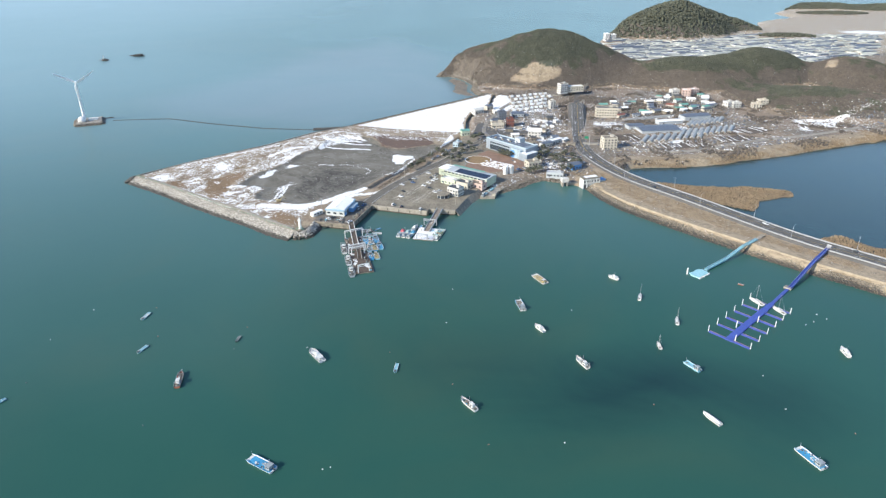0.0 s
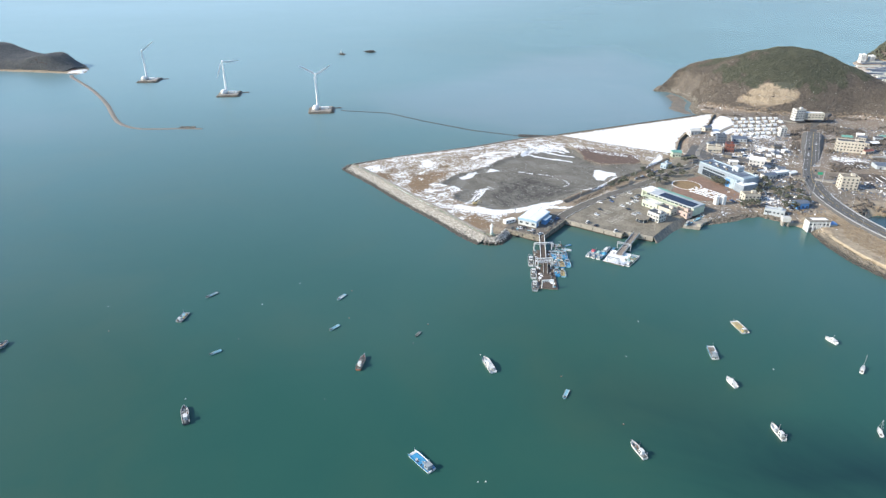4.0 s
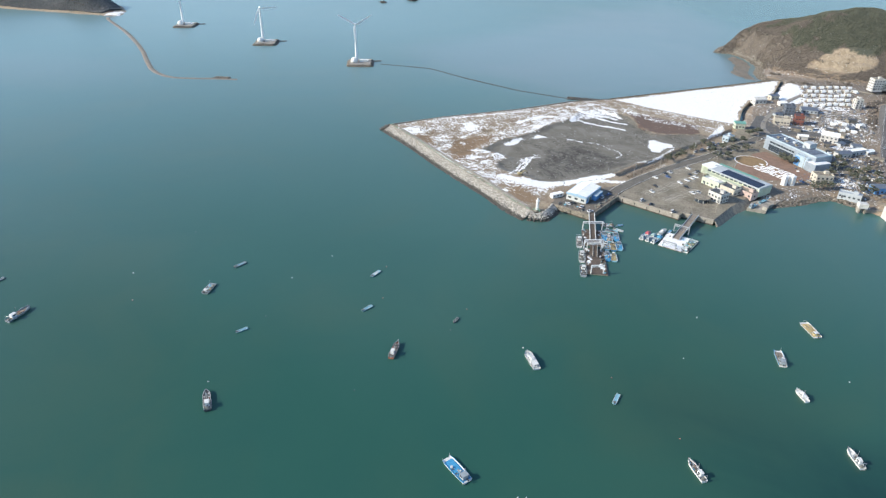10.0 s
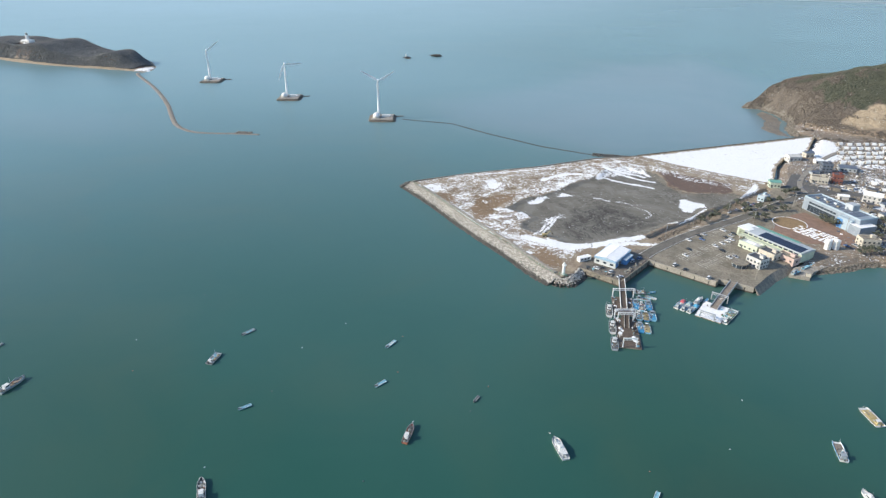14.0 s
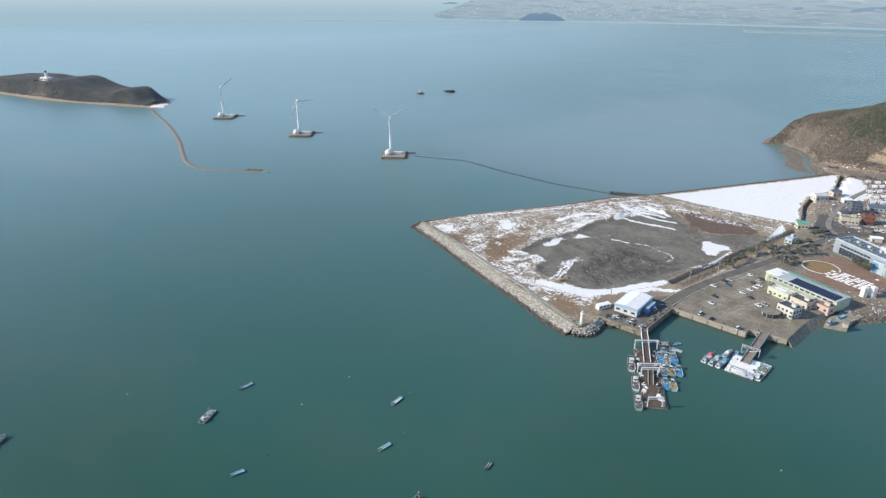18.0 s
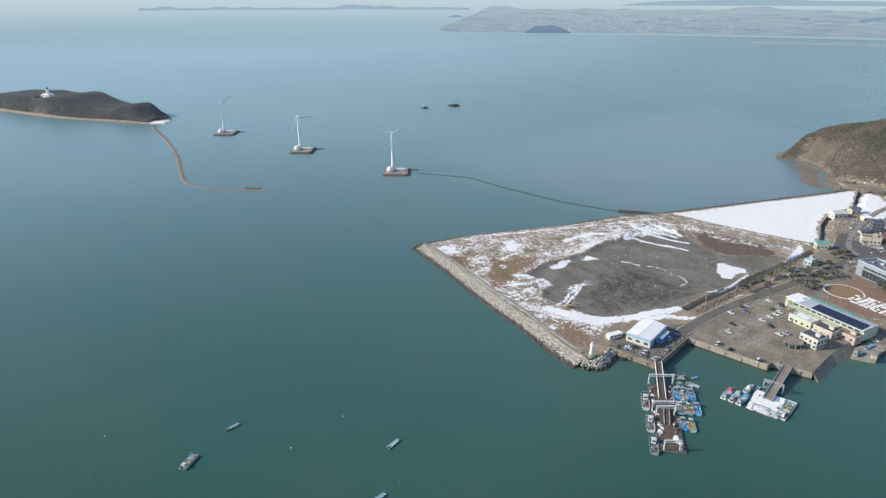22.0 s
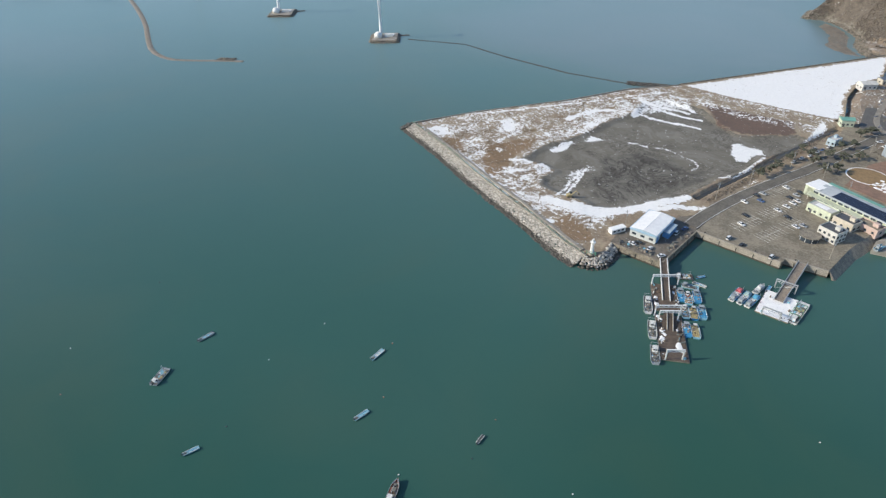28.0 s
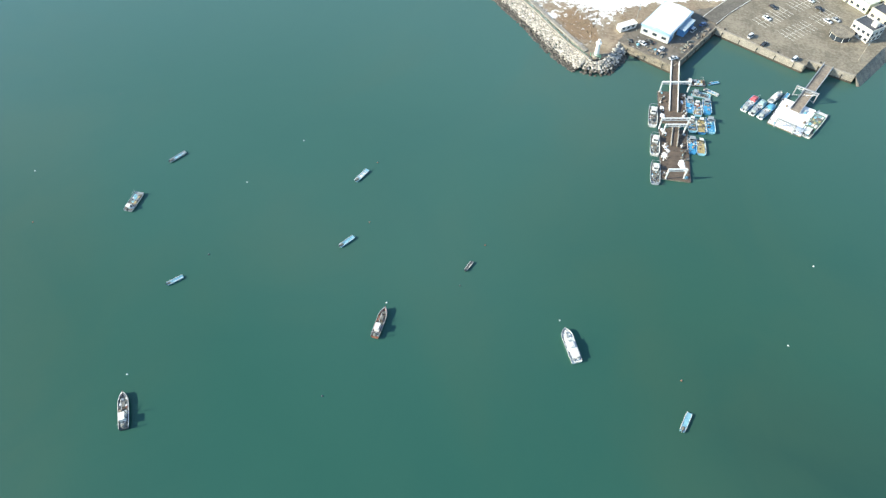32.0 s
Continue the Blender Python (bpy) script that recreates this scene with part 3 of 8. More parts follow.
CHURNED = [(-133, 508), (-131, 546), (-108, 570), (-79, 560), (-55, 549), (-61, 529), (-87, 497), (-110, 476), (-122, 487)]
# lines of lying snow: half width, then points
SOUTH_DRIFTS = [(3.4, [(-145, 470), (-133, 468), (-118, 466), (-107, 470), (-97, 478), (-86, 491), (-74, 502), (-68, 508)]), (2.4, [(-88, 483), (-73, 493), (-57, 499)]),
                (0.7, [(-141, 477), (-139, 500), (-137, 520)]), (0.7, [(-137, 481), (-136, 499), (-135, 522)]), (0.8, [(-53, 544), (-45, 551), (-39, 562), (-33, 576), (-28, 590)]), (0.5, [(-37, 537), (-30, 548), (-22, 558)])]
WEST_DRIFTS = [(0.8, [(-220, 506), (-196, 482), (-180, 472), (-168, 466)]), (0.6, [(-210, 500), (-191, 482), (-176, 474)]), (1.6, [(-185, 490), (-177, 498), (-168, 506)]), (0.8, [(-173, 480), (-168, 489), (-166, 498)]), (1.3, [(-186, 514), (-178, 516), (-171, 515)])]
NORTH_DRIFTS = [(1.4, [(-126, 662), (-107, 659), (-86, 654)]), (1.6, [(-115, 655), (-96, 646), (-76, 643)]), (1.6, [(-122, 635), (-102, 630), (-76, 626)]), (1.2, [(-110, 676), (-89, 664), (-83, 658)]), (0.7, [(-118, 578), (-105, 576)]),
                (0.35, [(-99, 576), (-92, 578), (-81, 572), (-72, 567), (-68, 560), (-67, 553), (-72, 551)]), (2.6, [(-172, 600), (-156, 625), (-136, 641), (-126, 641), (-125, 630)]), (0.9, [(-238, 580), (-208, 606), (-181, 630), (-142, 667), (-112, 693)])]
# whole patches of snow
PATCHES = [[(-265, 529), (-259, 544), (-238, 546), (-242, 534), (-257, 526)], [(-218, 575), (-211, 580), (-196, 571), (-197, 557), (-207, 556)], [(-168, 510), (-164, 517), (-155, 508), (-161, 501)], [(-166, 540), (-161, 556), (-156, 561), (-156, 547), (-163, 540)],
           [(-147, 568), (-146, 577), (-141, 576), (-135, 576), (-142, 570)], [(-157, 579), (-154, 602), (-142, 617), (-145, 602), (-150, 587)], [(-4, 624), (0, 643), (9, 675), (13, 664), (3, 637)], [(-140, 446), (-136, 450), (-132, 447), (-135, 443)], [(-201, 522), (-200, 528), (-194, 525), (-196, 520)]]
LARGE_PATCHES = [[(-49, 607), (-44, 611), (-40, 605), (-30, 604), (-28, 595), (-32, 595), (-36, 591), (-38, 580), (-44, 579), (-49, 589)], [(-161, 468), (-146, 473), (-120, 473), (-104, 478), (-103, 465), (-117, 459), (-136, 460), (-152, 463)]]
# ground flecked with thawing snow: how much of it, then its outline
FLECKED = [(0.47, [(-208, 496), (-182, 504), (-164, 500), (-152, 485), (-134, 472), (-113, 473), (-100, 466), (-111, 443), (-133, 451), (-148, 454), (-167, 464), (-185, 474)]),
           (0.5, [(-187, 546), (-180, 573), (-172, 598), (-165, 624), (-156, 643), (-137, 669), (-114, 689), (-86, 690), (-87, 661), (-125, 633), (-141, 612), (-150, 579), (-165, 560), (-173, 539)]),
           (0.42, [(-266, 528), (-259, 549), (-236, 576), (-200, 590), (-190, 560), (-203, 530), (-222, 522), (-245, 530)]), (0.5, [(-144, 510), (-141, 521), (-133, 533), (-130, 524), (-134, 512), (-135, 489), (-139, 487)])]
FLECKED_BANK = (0.36, [(-108, 698), (-70, 688), (-38, 674), (-9, 670), (15, 669), (7, 647), (-16, 654), (-50, 658), (-86, 676)])
RUSTY = [[(-250, 520), (-233, 530), (-222, 514), (-226, 501)], [(-206, 529), (-193, 544), (-180, 554), (-181, 536), (-187, 516), (-182, 487), (-191, 485), (-202, 504)], [(-132, 447), (-126, 455), (-113, 444), (-107, 436), (-119, 432)]]
SALT_PLANTS = [(-80, 679), (-51, 678), (-9, 666), (-9, 641), (-47, 624), (-65, 640)]
DITCH = rounded([(-62, 512), (-56, 525), (-41.5, 552), (-25.5, 582), (-8, 620), (19, 668)], 2)


def reclaimed_height(x, y, d):
    rim = 3.6 + 0.5 * rough_field(x, y, 16, 51)
    basin = smooth_step((within(MUD, x, y) + 2 * rough_field(x, y, 10, 52)) / 7)
    rim = np.where(within([(-100, 424), (-97, 442), (-90, 462), (-52, 492), (-57, 470), (-69, 430)], x, y) > -2, 3.9, rim)
    rim = np.where(line_distance(HARBOUR_LINE, x, y) < 7, 3.8, rim)
    ditch = smooth_step((3.4 - line_distance(DITCH, x, y)) / 2.5)
    return np.where(d < 0.1, 3.7, rim * (1 - basin) + (2.3 + 0.12 * rough_field(x, y, 7, 53)) * basin - 2.0 * ditch * (1 - basin))


def reclaimed_zones(x, y, d):
    fleck = rough_field(x, y, 7, 66)
    wx, wy = x + 1.6 * rough_field(x, y, 8, 64) + 0.8 * rough_field(x, y, 3, 67), y + 2.2 * rough_field(x, y, 8, 65) + 1.0 * rough_field(x, y, 3, 68)
    mud = smooth_step((within(MUD, wx, wy) + 1.5 * fleck + 1) / 3)
    snow = np.zeros(x.shape)
    west = smooth_step((-95 - x) / 40)
    edge = np.maximum(west, smooth_step((y - 660) / 20)) * (1 - mud)
    snow = np.clip(0.34 + 0.2 * rough_field(x, y, 24, 62) + 0.2 * fleck, 0, 0.5) * edge
    for f, poly in FLECKED + [FLECKED_BANK]:
        snow = np.maximum(snow, np.clip(f + 0.3 * fleck, 0, 1) * smooth_step((within(poly, wx, wy) + 3) / 7))
    for w, line in SOUTH_DRIFTS + WEST_DRIFTS + NORTH_DRIFTS:
        snow = np.maximum(snow, np.clip(0.62 + (w - line_distance(line, wx, wy)) / (1.4 + 0.5 * w), 0, 1.2))
    for poly in PATCHES + LARGE_PATCHES:
        snow = np.maximum(snow, np.clip(0.6 + within(poly, wx, wy) / 3.2, 0, 1.15))
    rust = np.zeros(x.shape)
    for poly in RUSTY:
        rust = np.maximum(rust, smooth_step((within(poly, wx, wy) + 4 + 2 * fleck) / 6))
    red = smooth_step((within(SALT_PLANTS, wx, wy) + 4 + 4 * fleck) / 10) * 0.8
    yard = smooth_step((within([(-99, 424), (-96, 446), (-88, 466), (-62, 486), (-50, 486), (-57, 470), (-69, 430)], x, y) + 3) / 4)
    verge = smooth_step((14 - line_distance([(-52, 505), (-20, 566), (22, 664)], x, y)) / 4)
    yard = np.maximum(yard, 0.42 * verge)
    snow = snow * (1 - 0.45 * rust * (snow < 0.6)) * (1 - 0.8 * yard)
    churned = smooth_step((within(CHURNED, wx, wy) + 6 * fleck) / 10)
    return {"mud": mud * (1 - yard) * (1 - red), "snow": snow, "reed": (0.56 + 0.35 * fleck) * (1 - yard) + 0.2 * verge, "red": red, "yard": yard, "churned": churned, "rust": rust}


HARBOUR_LINE = [(-60, 478), (-56, 488), (-42, 517), (-21, 551), (-1, 580), (18, 612), (34, 640), (50, 668)]
reclaimed, _ = sheet("ground_reclaimed", RECLAIMED, [(1.5, lambda x, y: x < 1e9)], reclaimed_height, reclaimed_zones, GROUND, -3.0)
tagged(reclaimed, "reclaimed land with a grey mud basin, dry reeds and lying snow", "ground", kind="structure")

SNOWFIELD = [(-104, 717.5), (66, 889), (70, 886), (58, 810), (38, 788), (28, 745), (24, 690), (17, 684.5), (-60, 702.5)]


def snowfield_zones(x, y, d):
    s = smooth_step((d - 1.5 + 1.0 * rough_field(x, y, 12, 71)) / 2.5)
    return {"snow": s * (0.98 - 0.12 * (rough_field(x, y, 9, 72) > 0.55)), "reed": 0.6, "yard": 0.0, "red": 0.0, "mud": 0.0}


snowfield, _ = sheet("ground_snowfield", SNOWFIELD, [(3.0, lambda x, y: x < 1e9)],
                     lambda x, y, d: 3.2 + 0.5 * (1 - smooth_step(d / 3)) + 0.15 * rough_field(x, y, 20, 73), snowfield_zones, GROUND, -3.0)
tagged(snowfield, "three-cornered filled ground under unbroken snow", "snowfield", kind="structure")

FLAT = [(69, 884), (48, 894), (40, 925), (44, 966), (32, 1004), (16, 1026), (4, 1006), (14, 960), (10, 918), (30, 888)]
flat_ob, _ = sheet("ground_mud_flat", FLAT, [(4.0, lambda x, y: x < 1e9)], lambda x, y, d: 0.5 * smooth_step(d / 16) - 0.12 + 0.1 * rough_field(x, y, 9, 74),
                   lambda x, y, d: {"mud": 0.55, "snow": 0.0, "reed": 0.25, "yard": 0.0, "red": 0.35}, GROUND, -2.0, 3.0)
tagged(flat_ob, "brown tidal mud flat beside the cape", "mud flat", kind="structure")

# ---- harbour apron with the car park, quay walls ----
APRON = [(-57, 470.5), (-12.5, 457), (-11.4, 462), (9.7, 459), (20, 486), (31, 507), (36, 520), (44, 545), (62, 560), (100, 575), (130, 585),
         (136, 640), (80, 668), (40, 672), (24, 676), (17, 640), (-9, 575), (-36, 530), (-52, 486)]
apron = Shape().prism(APRON, -3.0, 4.0)
apron_ob = solid("pavement_apron", apron, LOT, "worn grey-brown asphalt apron of the harbour", "pavement", "structure")


def wall_along(line, thick, z0, z1, side=1.0):
    """A wall of that thickness to the right of a line."""
    s = Shape()
    for (ax, ay), (bx, by) in zip(line, line[1:]):
        n = math.hypot(bx - ax, by - ay)
        ox, oy = (by - ay) / n * thick * side, -(bx - ax) / n * thick * side
        s.prism([(ax, ay), (bx, by), (bx + ox, by + oy), (ax + ox, ay + oy)], z0, z1)
    return s


solid("wall_quay", wall_along([(-97, 438), (-69, 430.5)], 0.7, -3, 4.15), OLD_CONCRETE, "stained concrete quay wall beside the fish hall", "quay wall", "structure")
solid("wall_quay_inner", wall_along([(-69, 430.5), (-57, 470.5)], 0.7, -3, 4.15), OLD_CONCRETE, "stained concrete quay wall in shade", "quay wall", "structure")
solid("wall_quay_car_park", wall_along([(-57, 470.5), (-12.5, 457)], 0.8, -3, 4.3), CONCRETE, "pale concrete quay wall along the car park", "quay wall", "structure")
solid("wall_quay_notch", wall_along([(-12.5, 457), (-11.4, 462)], 0.5, -3, 4.1), OLD_CONCRETE, "dark concrete return of the quay wall", "quay wall", "structure")
solid("wall_quay_corner", wall_along([(-11.4, 462), (9.7, 459)], 0.8, -3, 4.25), CONCRETE, "pale concrete quay wall at the gangway", "quay wall", "structure")
QUAY_FRONTS = [("wall_quay", [(-97, 438), (-69, 430.5)]), ("wall_quay_inner", [(-69, 430.5), (-57, 470.5)]), ("wall_quay_car_park", [(-57, 470.5), (-12.5, 457)]), ("wall_quay_corner", [(-11.4, 462), (9.7, 459)])]
WEEDY = mat("weed_dark_concrete", (0.075, 0.066, 0.05), (0.035, 0.032, 0.026), 1.6, 0.85)
for name, line in QUAY_FRONTS:
    (ax, ay), (bx, by) = line
    n = math.hypot(bx - ax, by - ay)
    wall = bpy.data.objects[name]
    part("tide_course", wall_along([(ax + (bx - ax) * 0.004, ay + (by - ay) * 0.004), (bx, by)], 1.25, -3, 0.8), WEEDY, wall, "dark weed-grown lower course")
    part("middle_course", wall_along([(ax + (bx - ax) * 0.004, ay + (by - ay) * 0.004), (bx, by)], 1.0, 0.8, 2.3), CONCRETE if "car_park" in name or "corner" in name else OLD_CONCRETE, wall)
    ox, oy = (by - ay) / n, -(bx - ax) / n
    for k in range(int(n / 8)):
        f = (k + 0.5) / int(n / 8)
        part("fender", Shape().box(ax + (bx - ax) * f + ox * 1.05, ay + (by - ay) * f + oy * 1.05, 0.9, 0.3, 0.4, 2.2, math.degrees(math.atan2(oy, ox))), RUBBER, wall)
        if k % 3 == 0:
            part("bollard", Shape().tube((ax + (bx - ax) * f - ox * 0.6, ay + (by - ay) * f - oy * 0.6, 4.0), (ax + (bx - ax) * f - ox * 0.6, ay + (by - ay) * f - oy * 0.6, 4.7), 0.3, 0.36, 8), RUBBER, wall)
ramp = Shape().add([(9.7, 459, 4.05), (20, 486, 4.05), (31, 507, 4.05), (36, 520, 4.05), (14.5, 456.5, -1), (24.5, 481, -1), (33, 496, -1), (37, 505, -1), (12.5, 456.0, -1)],
                   [(0, 4, 5, 1), (1, 5, 6, 2), (2, 6, 7, 3), (0, 8, 4)])
solid("trim_slipway", ramp, OLD_CONCRETE, "dark sloping concrete revetment of the harbour", "revetment", "structure")
pier = Shape().prism([(31, 493), (43.5, 493), (46, 503), (70, 539), (88, 566), (80, 570), (62, 544), (34, 504)], -2, 2.4)
solid("pavement_pier", pier, CONCRETE, "low concrete landing pier with stained sides", "pier", "structure")


# ---- roads ----
def ribbon(line, width, z, foot=2.0, spread=3.0):
    """A road bed along a line: flat top and sloping shoulders."""
    rings = []
    for i, (x, y) in enumerate(line):
        (ax, ay), (bx, by) = line[max(i - 1, 0)], line[min(i + 1, len(line) - 1)]
        n = math.hypot(bx - ax, by - ay)
        nx, ny = (by - ay) / n, -(bx - ax) / n
        h = z(x, y) if callable(z) else z
        w, o = width / 2, width / 2 + spread
        rings.append([(x - nx * o, y - ny * o, h - foot), (x + nx * o, y + ny * o, h - foot), (x + nx * w, y + ny * w, h), (x - nx * w, y - ny * w, h)])
    return Shape().loft(rings)


def stripe(line, offset, width, z, dash=0.0, gap=0.0):
    s, pts, run = Shape(), dense(line, 1.5), 0.0
    for i in range(len(pts) - 1):
        (ax, ay), (bx, by) = pts[i], pts[i + 1]
        n = math.hypot(bx - ax, by - ay)
        run += n
        if dash and run % (dash + gap) > dash:
            continue
        nx, ny = (by - ay) / n, -(bx - ax) / n
        za, zb = (z(ax, ay), z(bx, by)) if callable(z) else (z, z)
        o, p = offset - width / 2, offset + width / 2
        s.add([(ax + nx * o, ay + ny * o, za), (ax + nx * p, ay + ny * p, za), (bx + nx * p, by + ny * p, zb), (bx + nx * o, by + ny * o, zb)], [(0, 1, 2, 3)])
    return s


def main_z(x, y):
    return float(6.8 - 1.9 * smooth_step((y - 470) / 200) + 6.0 * smooth_step((y - 690) / 200))


MAIN = rounded([(490, 128), (285, 362), (251, 397), (224, 438), (198, 480), (171, 517), (157, 547), (146, 585), (143, 620), (145, 657), (158, 728), (174, 823), (190, 900), (235, 960), (300, 1010), (345, 1080), (350, 1180), (420, 1330)], 2)
MAIN_NEAR = [p for p in MAIN if p[1] < 830]
main_road = solid("road_main", ribbon(MAIN_NEAR, 13.5, main_z, 2.6, 4.0), ASPHALT, "grey asphalt road along the causeway into the town", "road", "structure")
for name, off, w, dash, material in (("trim_edge_line", -6.2, 0.18, 0, PAINT), ("trim_edge_line", 6.2, 0.18, 0, PAINT), ("trim_centre_line", 0, 0.22, 0, YELLOW_PAINT),
                                     ("trim_lane_line", -3.2, 0.2, 5, PAINT), ("trim_lane_line", 3.2, 0.2, 5, PAINT)):
    solid(name, stripe(MAIN_NEAR, off, w, lambda x, y: main_z(x, y) + 0.03, dash, 7.0), material, "painted line on the asphalt road", "road line", "structure")
far_line = [p for p in MAIN if 815 <= p[1] < 925]
solid("road_hill", ribbon(far_line, 6.5, lambda x, y: float(mainland_height(np.array([x]), np.array([y]), np.array([99.0]))[0]) + 0.6, 2.0, 1.5), ASPHALT,
      "grey road climbing over the saddle between the hills", "road", "structure")
HARBOUR_ROAD = rounded([(-61, 474), (-56, 488), (-42, 517), (-21, 551), (-1, 580), (18, 612), (34, 640), (50, 668), (85, 684), (110, 676), (146, 665)], 2)
solid("road_harbour", ribbon(HARBOUR_ROAD, 8.5, 4.24, 1.0, 0.5), mat("dusty_asphalt", (0.165, 0.15, 0.125), (0.105, 0.095, 0.08), 8.0, 0.9), "dusty asphalt harbour road past the car park", "road", "structure")
for off in (-4.0, 4.0):
    solid("trim_road_edge", stripe(HARBOUR_ROAD, off, 0.3, 4.27), PAINT, "worn pale edge line of the harbour road", "road line", "structure")
solid("water_ditch", ribbon(DITCH, 2.6, 2.3, 0.5, 0.2), mat("ditch_mud_water", (0.055, 0.05, 0.04), (0.03, 0.03, 0.027), 3.0, 0.45), "narrow dark drainage ditch beside the harbour road", "ditch", "structure")
solid("road_junction", Shape().prism([(33, 676), (40, 722), (47, 726), (52, 706), (61, 694), (99, 692), (97, 682), (60, 676), (42, 664)], 3.2, 4.34), ASPHALT, "grey asphalt junction in the harbour village", "road", "structure")
solid("road_side", ribbon(rounded([(50, 668), (44, 690), (52, 730), (62, 760), (74, 800), (100, 850), (140, 880), (165, 872)], 2), 4.2, 4.5, 1.2, 0.6), mat("pale_lane_concrete", (0.3, 0.275, 0.235), (0.2, 0.18, 0.15), 5.0, 0.9),
      "narrow pale lane beside the snowfield", "road", "structure")
solid("road_lagoon", ribbon(rounded([(146, 640), (175, 632), (210, 606), (260, 612), (330, 650), (400, 668), (470, 700)], 2), 4.5, 5.8, 1.6, 1.0), CONCRETE,
      "pale concrete farm lane above the lagoon shore", "lane", "structure")
solid("pavement_crest_path", ribbon([(-262, 534), (-231, 512), (-205, 493), (-182, 476), (-158, 460), (-139, 445), (-119, 430.5), (-110, 424)], 2.0, 4.3, 0.8, 0.6), CONCRETE,
      "narrow pale concrete path inside the breakwater parapet", "path", "structure")
BERM = [(a + 5.5, b + 7.0) for a, b in dense(SEA_COAST[1:8], 10)]
solid("pavement_berm_path", ribbon(rounded(BERM, 1), 3.0, 5.25, 1.2, 0.8), mat("sandy_path", (0.37, 0.31, 0.225), (0.26, 0.21, 0.15), 4.0, 0.95), "pale sandy path along the causeway berm", "path", "structure")
rail = Shape()
for off in (-6.75, 6.75):
    pts = []
    for i, (x, y) in enumerate(MAIN_NEAR):
        (ax, ay), (bx, by) = MAIN_NEAR[max(i - 1, 0)], MAIN_NEAR[min(i + 1, len(MAIN_NEAR) - 1)]
        n = math.hypot(bx - ax, by - ay)
        if y < 600:
            pts.append((x + (by - ay) / n * off, y - (bx - ax) / n * off, main_z(x, y)))
    for p, q in zip(pts, pts[1:]):
        a = math.degrees(math.atan2(q[1] - p[1], q[0] - p[0]))
        rail.box((p[0] + q[0]) / 2, (p[1] + q[1]) / 2, p[2] - 0.1, math.hypot(q[0] - p[0], q[1] - p[1]), 0.3, 0.85, a)
solid("trim_guard_rail", rail, STEEL, "pale guard rails on both sides of the causeway road", "guard rail", "structure")

# ---- stone banks ----
CREST = [(-276, 539), (-234, 510), (-198, 482), (-170, 462), (-145, 445), (-122, 427), (-107, 418)]
stones("breakwater_stones", CREST, ((0.4, 3.7), (6.2, 1.2)), ROCK, "pale angular armour stones on the breakwater slope", 0.8, 0.85, 11)
stones("breakwater_foot", CREST, ((6.0, 1.2), (9.6, -0.4)), WET_ROCK, "dark wet stones at the foot of the breakwater", 0.9, 0.95, 12)
HEAD = rounded([(-114, 423), (-107.5, 418.4), (-102.5, 418), (-99.6, 421.5), (-98.3, 428), (-97.3, 438)], 2)
stones("breakwater_head_stones", HEAD, ((0.2, 3.8), (4.0, 1.5)), ROCK, "pale armour stones with snow round the breakwater head", 0.9, 0.85, 13)
stones("breakwater_head_foot", HEAD, ((4.0, 1.5), (6.6, -0.5)), WET_ROCK, "dark wet stones round the breakwater head", 1.0, 1.0, 14)
REAR = [(66, 889), (-31, 793), (-104, 717.5), (-143, 688), (-183, 640), (-242, 584), (-276, 539)]
stones("rear_bank_stones", REAR, ((0.5, 3.0), (3.5, 0.0)), BROWN_ROCK, "brown stones along the seaward bank", 0.9, 1.1, 15)
stones("corner_stones", [(-271, 546), (-280, 541), (-277, 534)], ((0.5, 3.2), (7, -0.4)), WET_ROCK, "dark stones at the breakwater corner", 1.1, 1.2, 16)
CAUSE_SEA = [p for p in SEA_COAST[1:9]]
stones("causeway_stones", [(300, 294)] + CAUSE_SEA, ((5.5, 3.0), (2.6, 1.5)), BROWN_ROCK, "grey-brown stones on the causeway slope", 0.6, 0.72, 17)
stones("causeway_foot", [(300, 294)] + CAUSE_SEA, ((2.6, 1.5), (-1.5, -0.3)), WET_ROCK, "dark wet stones at the foot of the causeway", 0.6, 0.75, 25)
stones("shore_stones", SEA_COAST[9:15], ((3.0, 2.0), (-1.0, -0.3)), BROWN_ROCK, "loose brown stones on the harbour shore", 0.9, 1.1, 18)
stones("cape_stones", SEA_COAST[21:29], ((6.0, 2.5), (-3.0, -0.3)), BROWN_ROCK, "brown rocks along the cape under the wooded hill", 1.2, 1.7, 19)
crest_wall = wall_along(CREST, 0.9, 2.0, 4.7, -1.0)
solid("wall_breakwater", crest_wall, CONCRETE, "low pale concrete parapet on the breakwater crest", "parapet", "structure")
solid("wall_rear", wall_along([(-278, 541), (-242, 583), (-183, 639), (-143, 687), (-105, 716)], 0.6, 2.0, 4.3, 1.0), CONCRETE, "pale concrete sea wall along the back of the reclaimed land", "sea wall", "structure")
solid("wall_snowfield", wall_along([(-104, 718), (66, 889.5)], 0.6, 2.0, 4.4, -1.0), OLD_CONCRETE, "dark sea wall behind the snowfield", "sea wall", "structure")
DIKE = [(-118, 712), (-148, 712), (-206, 718), (-276, 740), (-334, 764), (-400, 756)]
stones("tidal_dike", dense(DIKE, 8), ((-0.6, -0.02), (0.6, -0.08)), WET_ROCK, "low dark tidal road just awash", 0.75, 1.0, 20, "dike")
stones("dike_root", [(-95, 722), (-120, 718), (-150, 714)], ((-5.0, 0.4), (4.0, 0.4)), WET_ROCK, "dark stones at the root of the tidal road", 0.9, 1.5, 22)


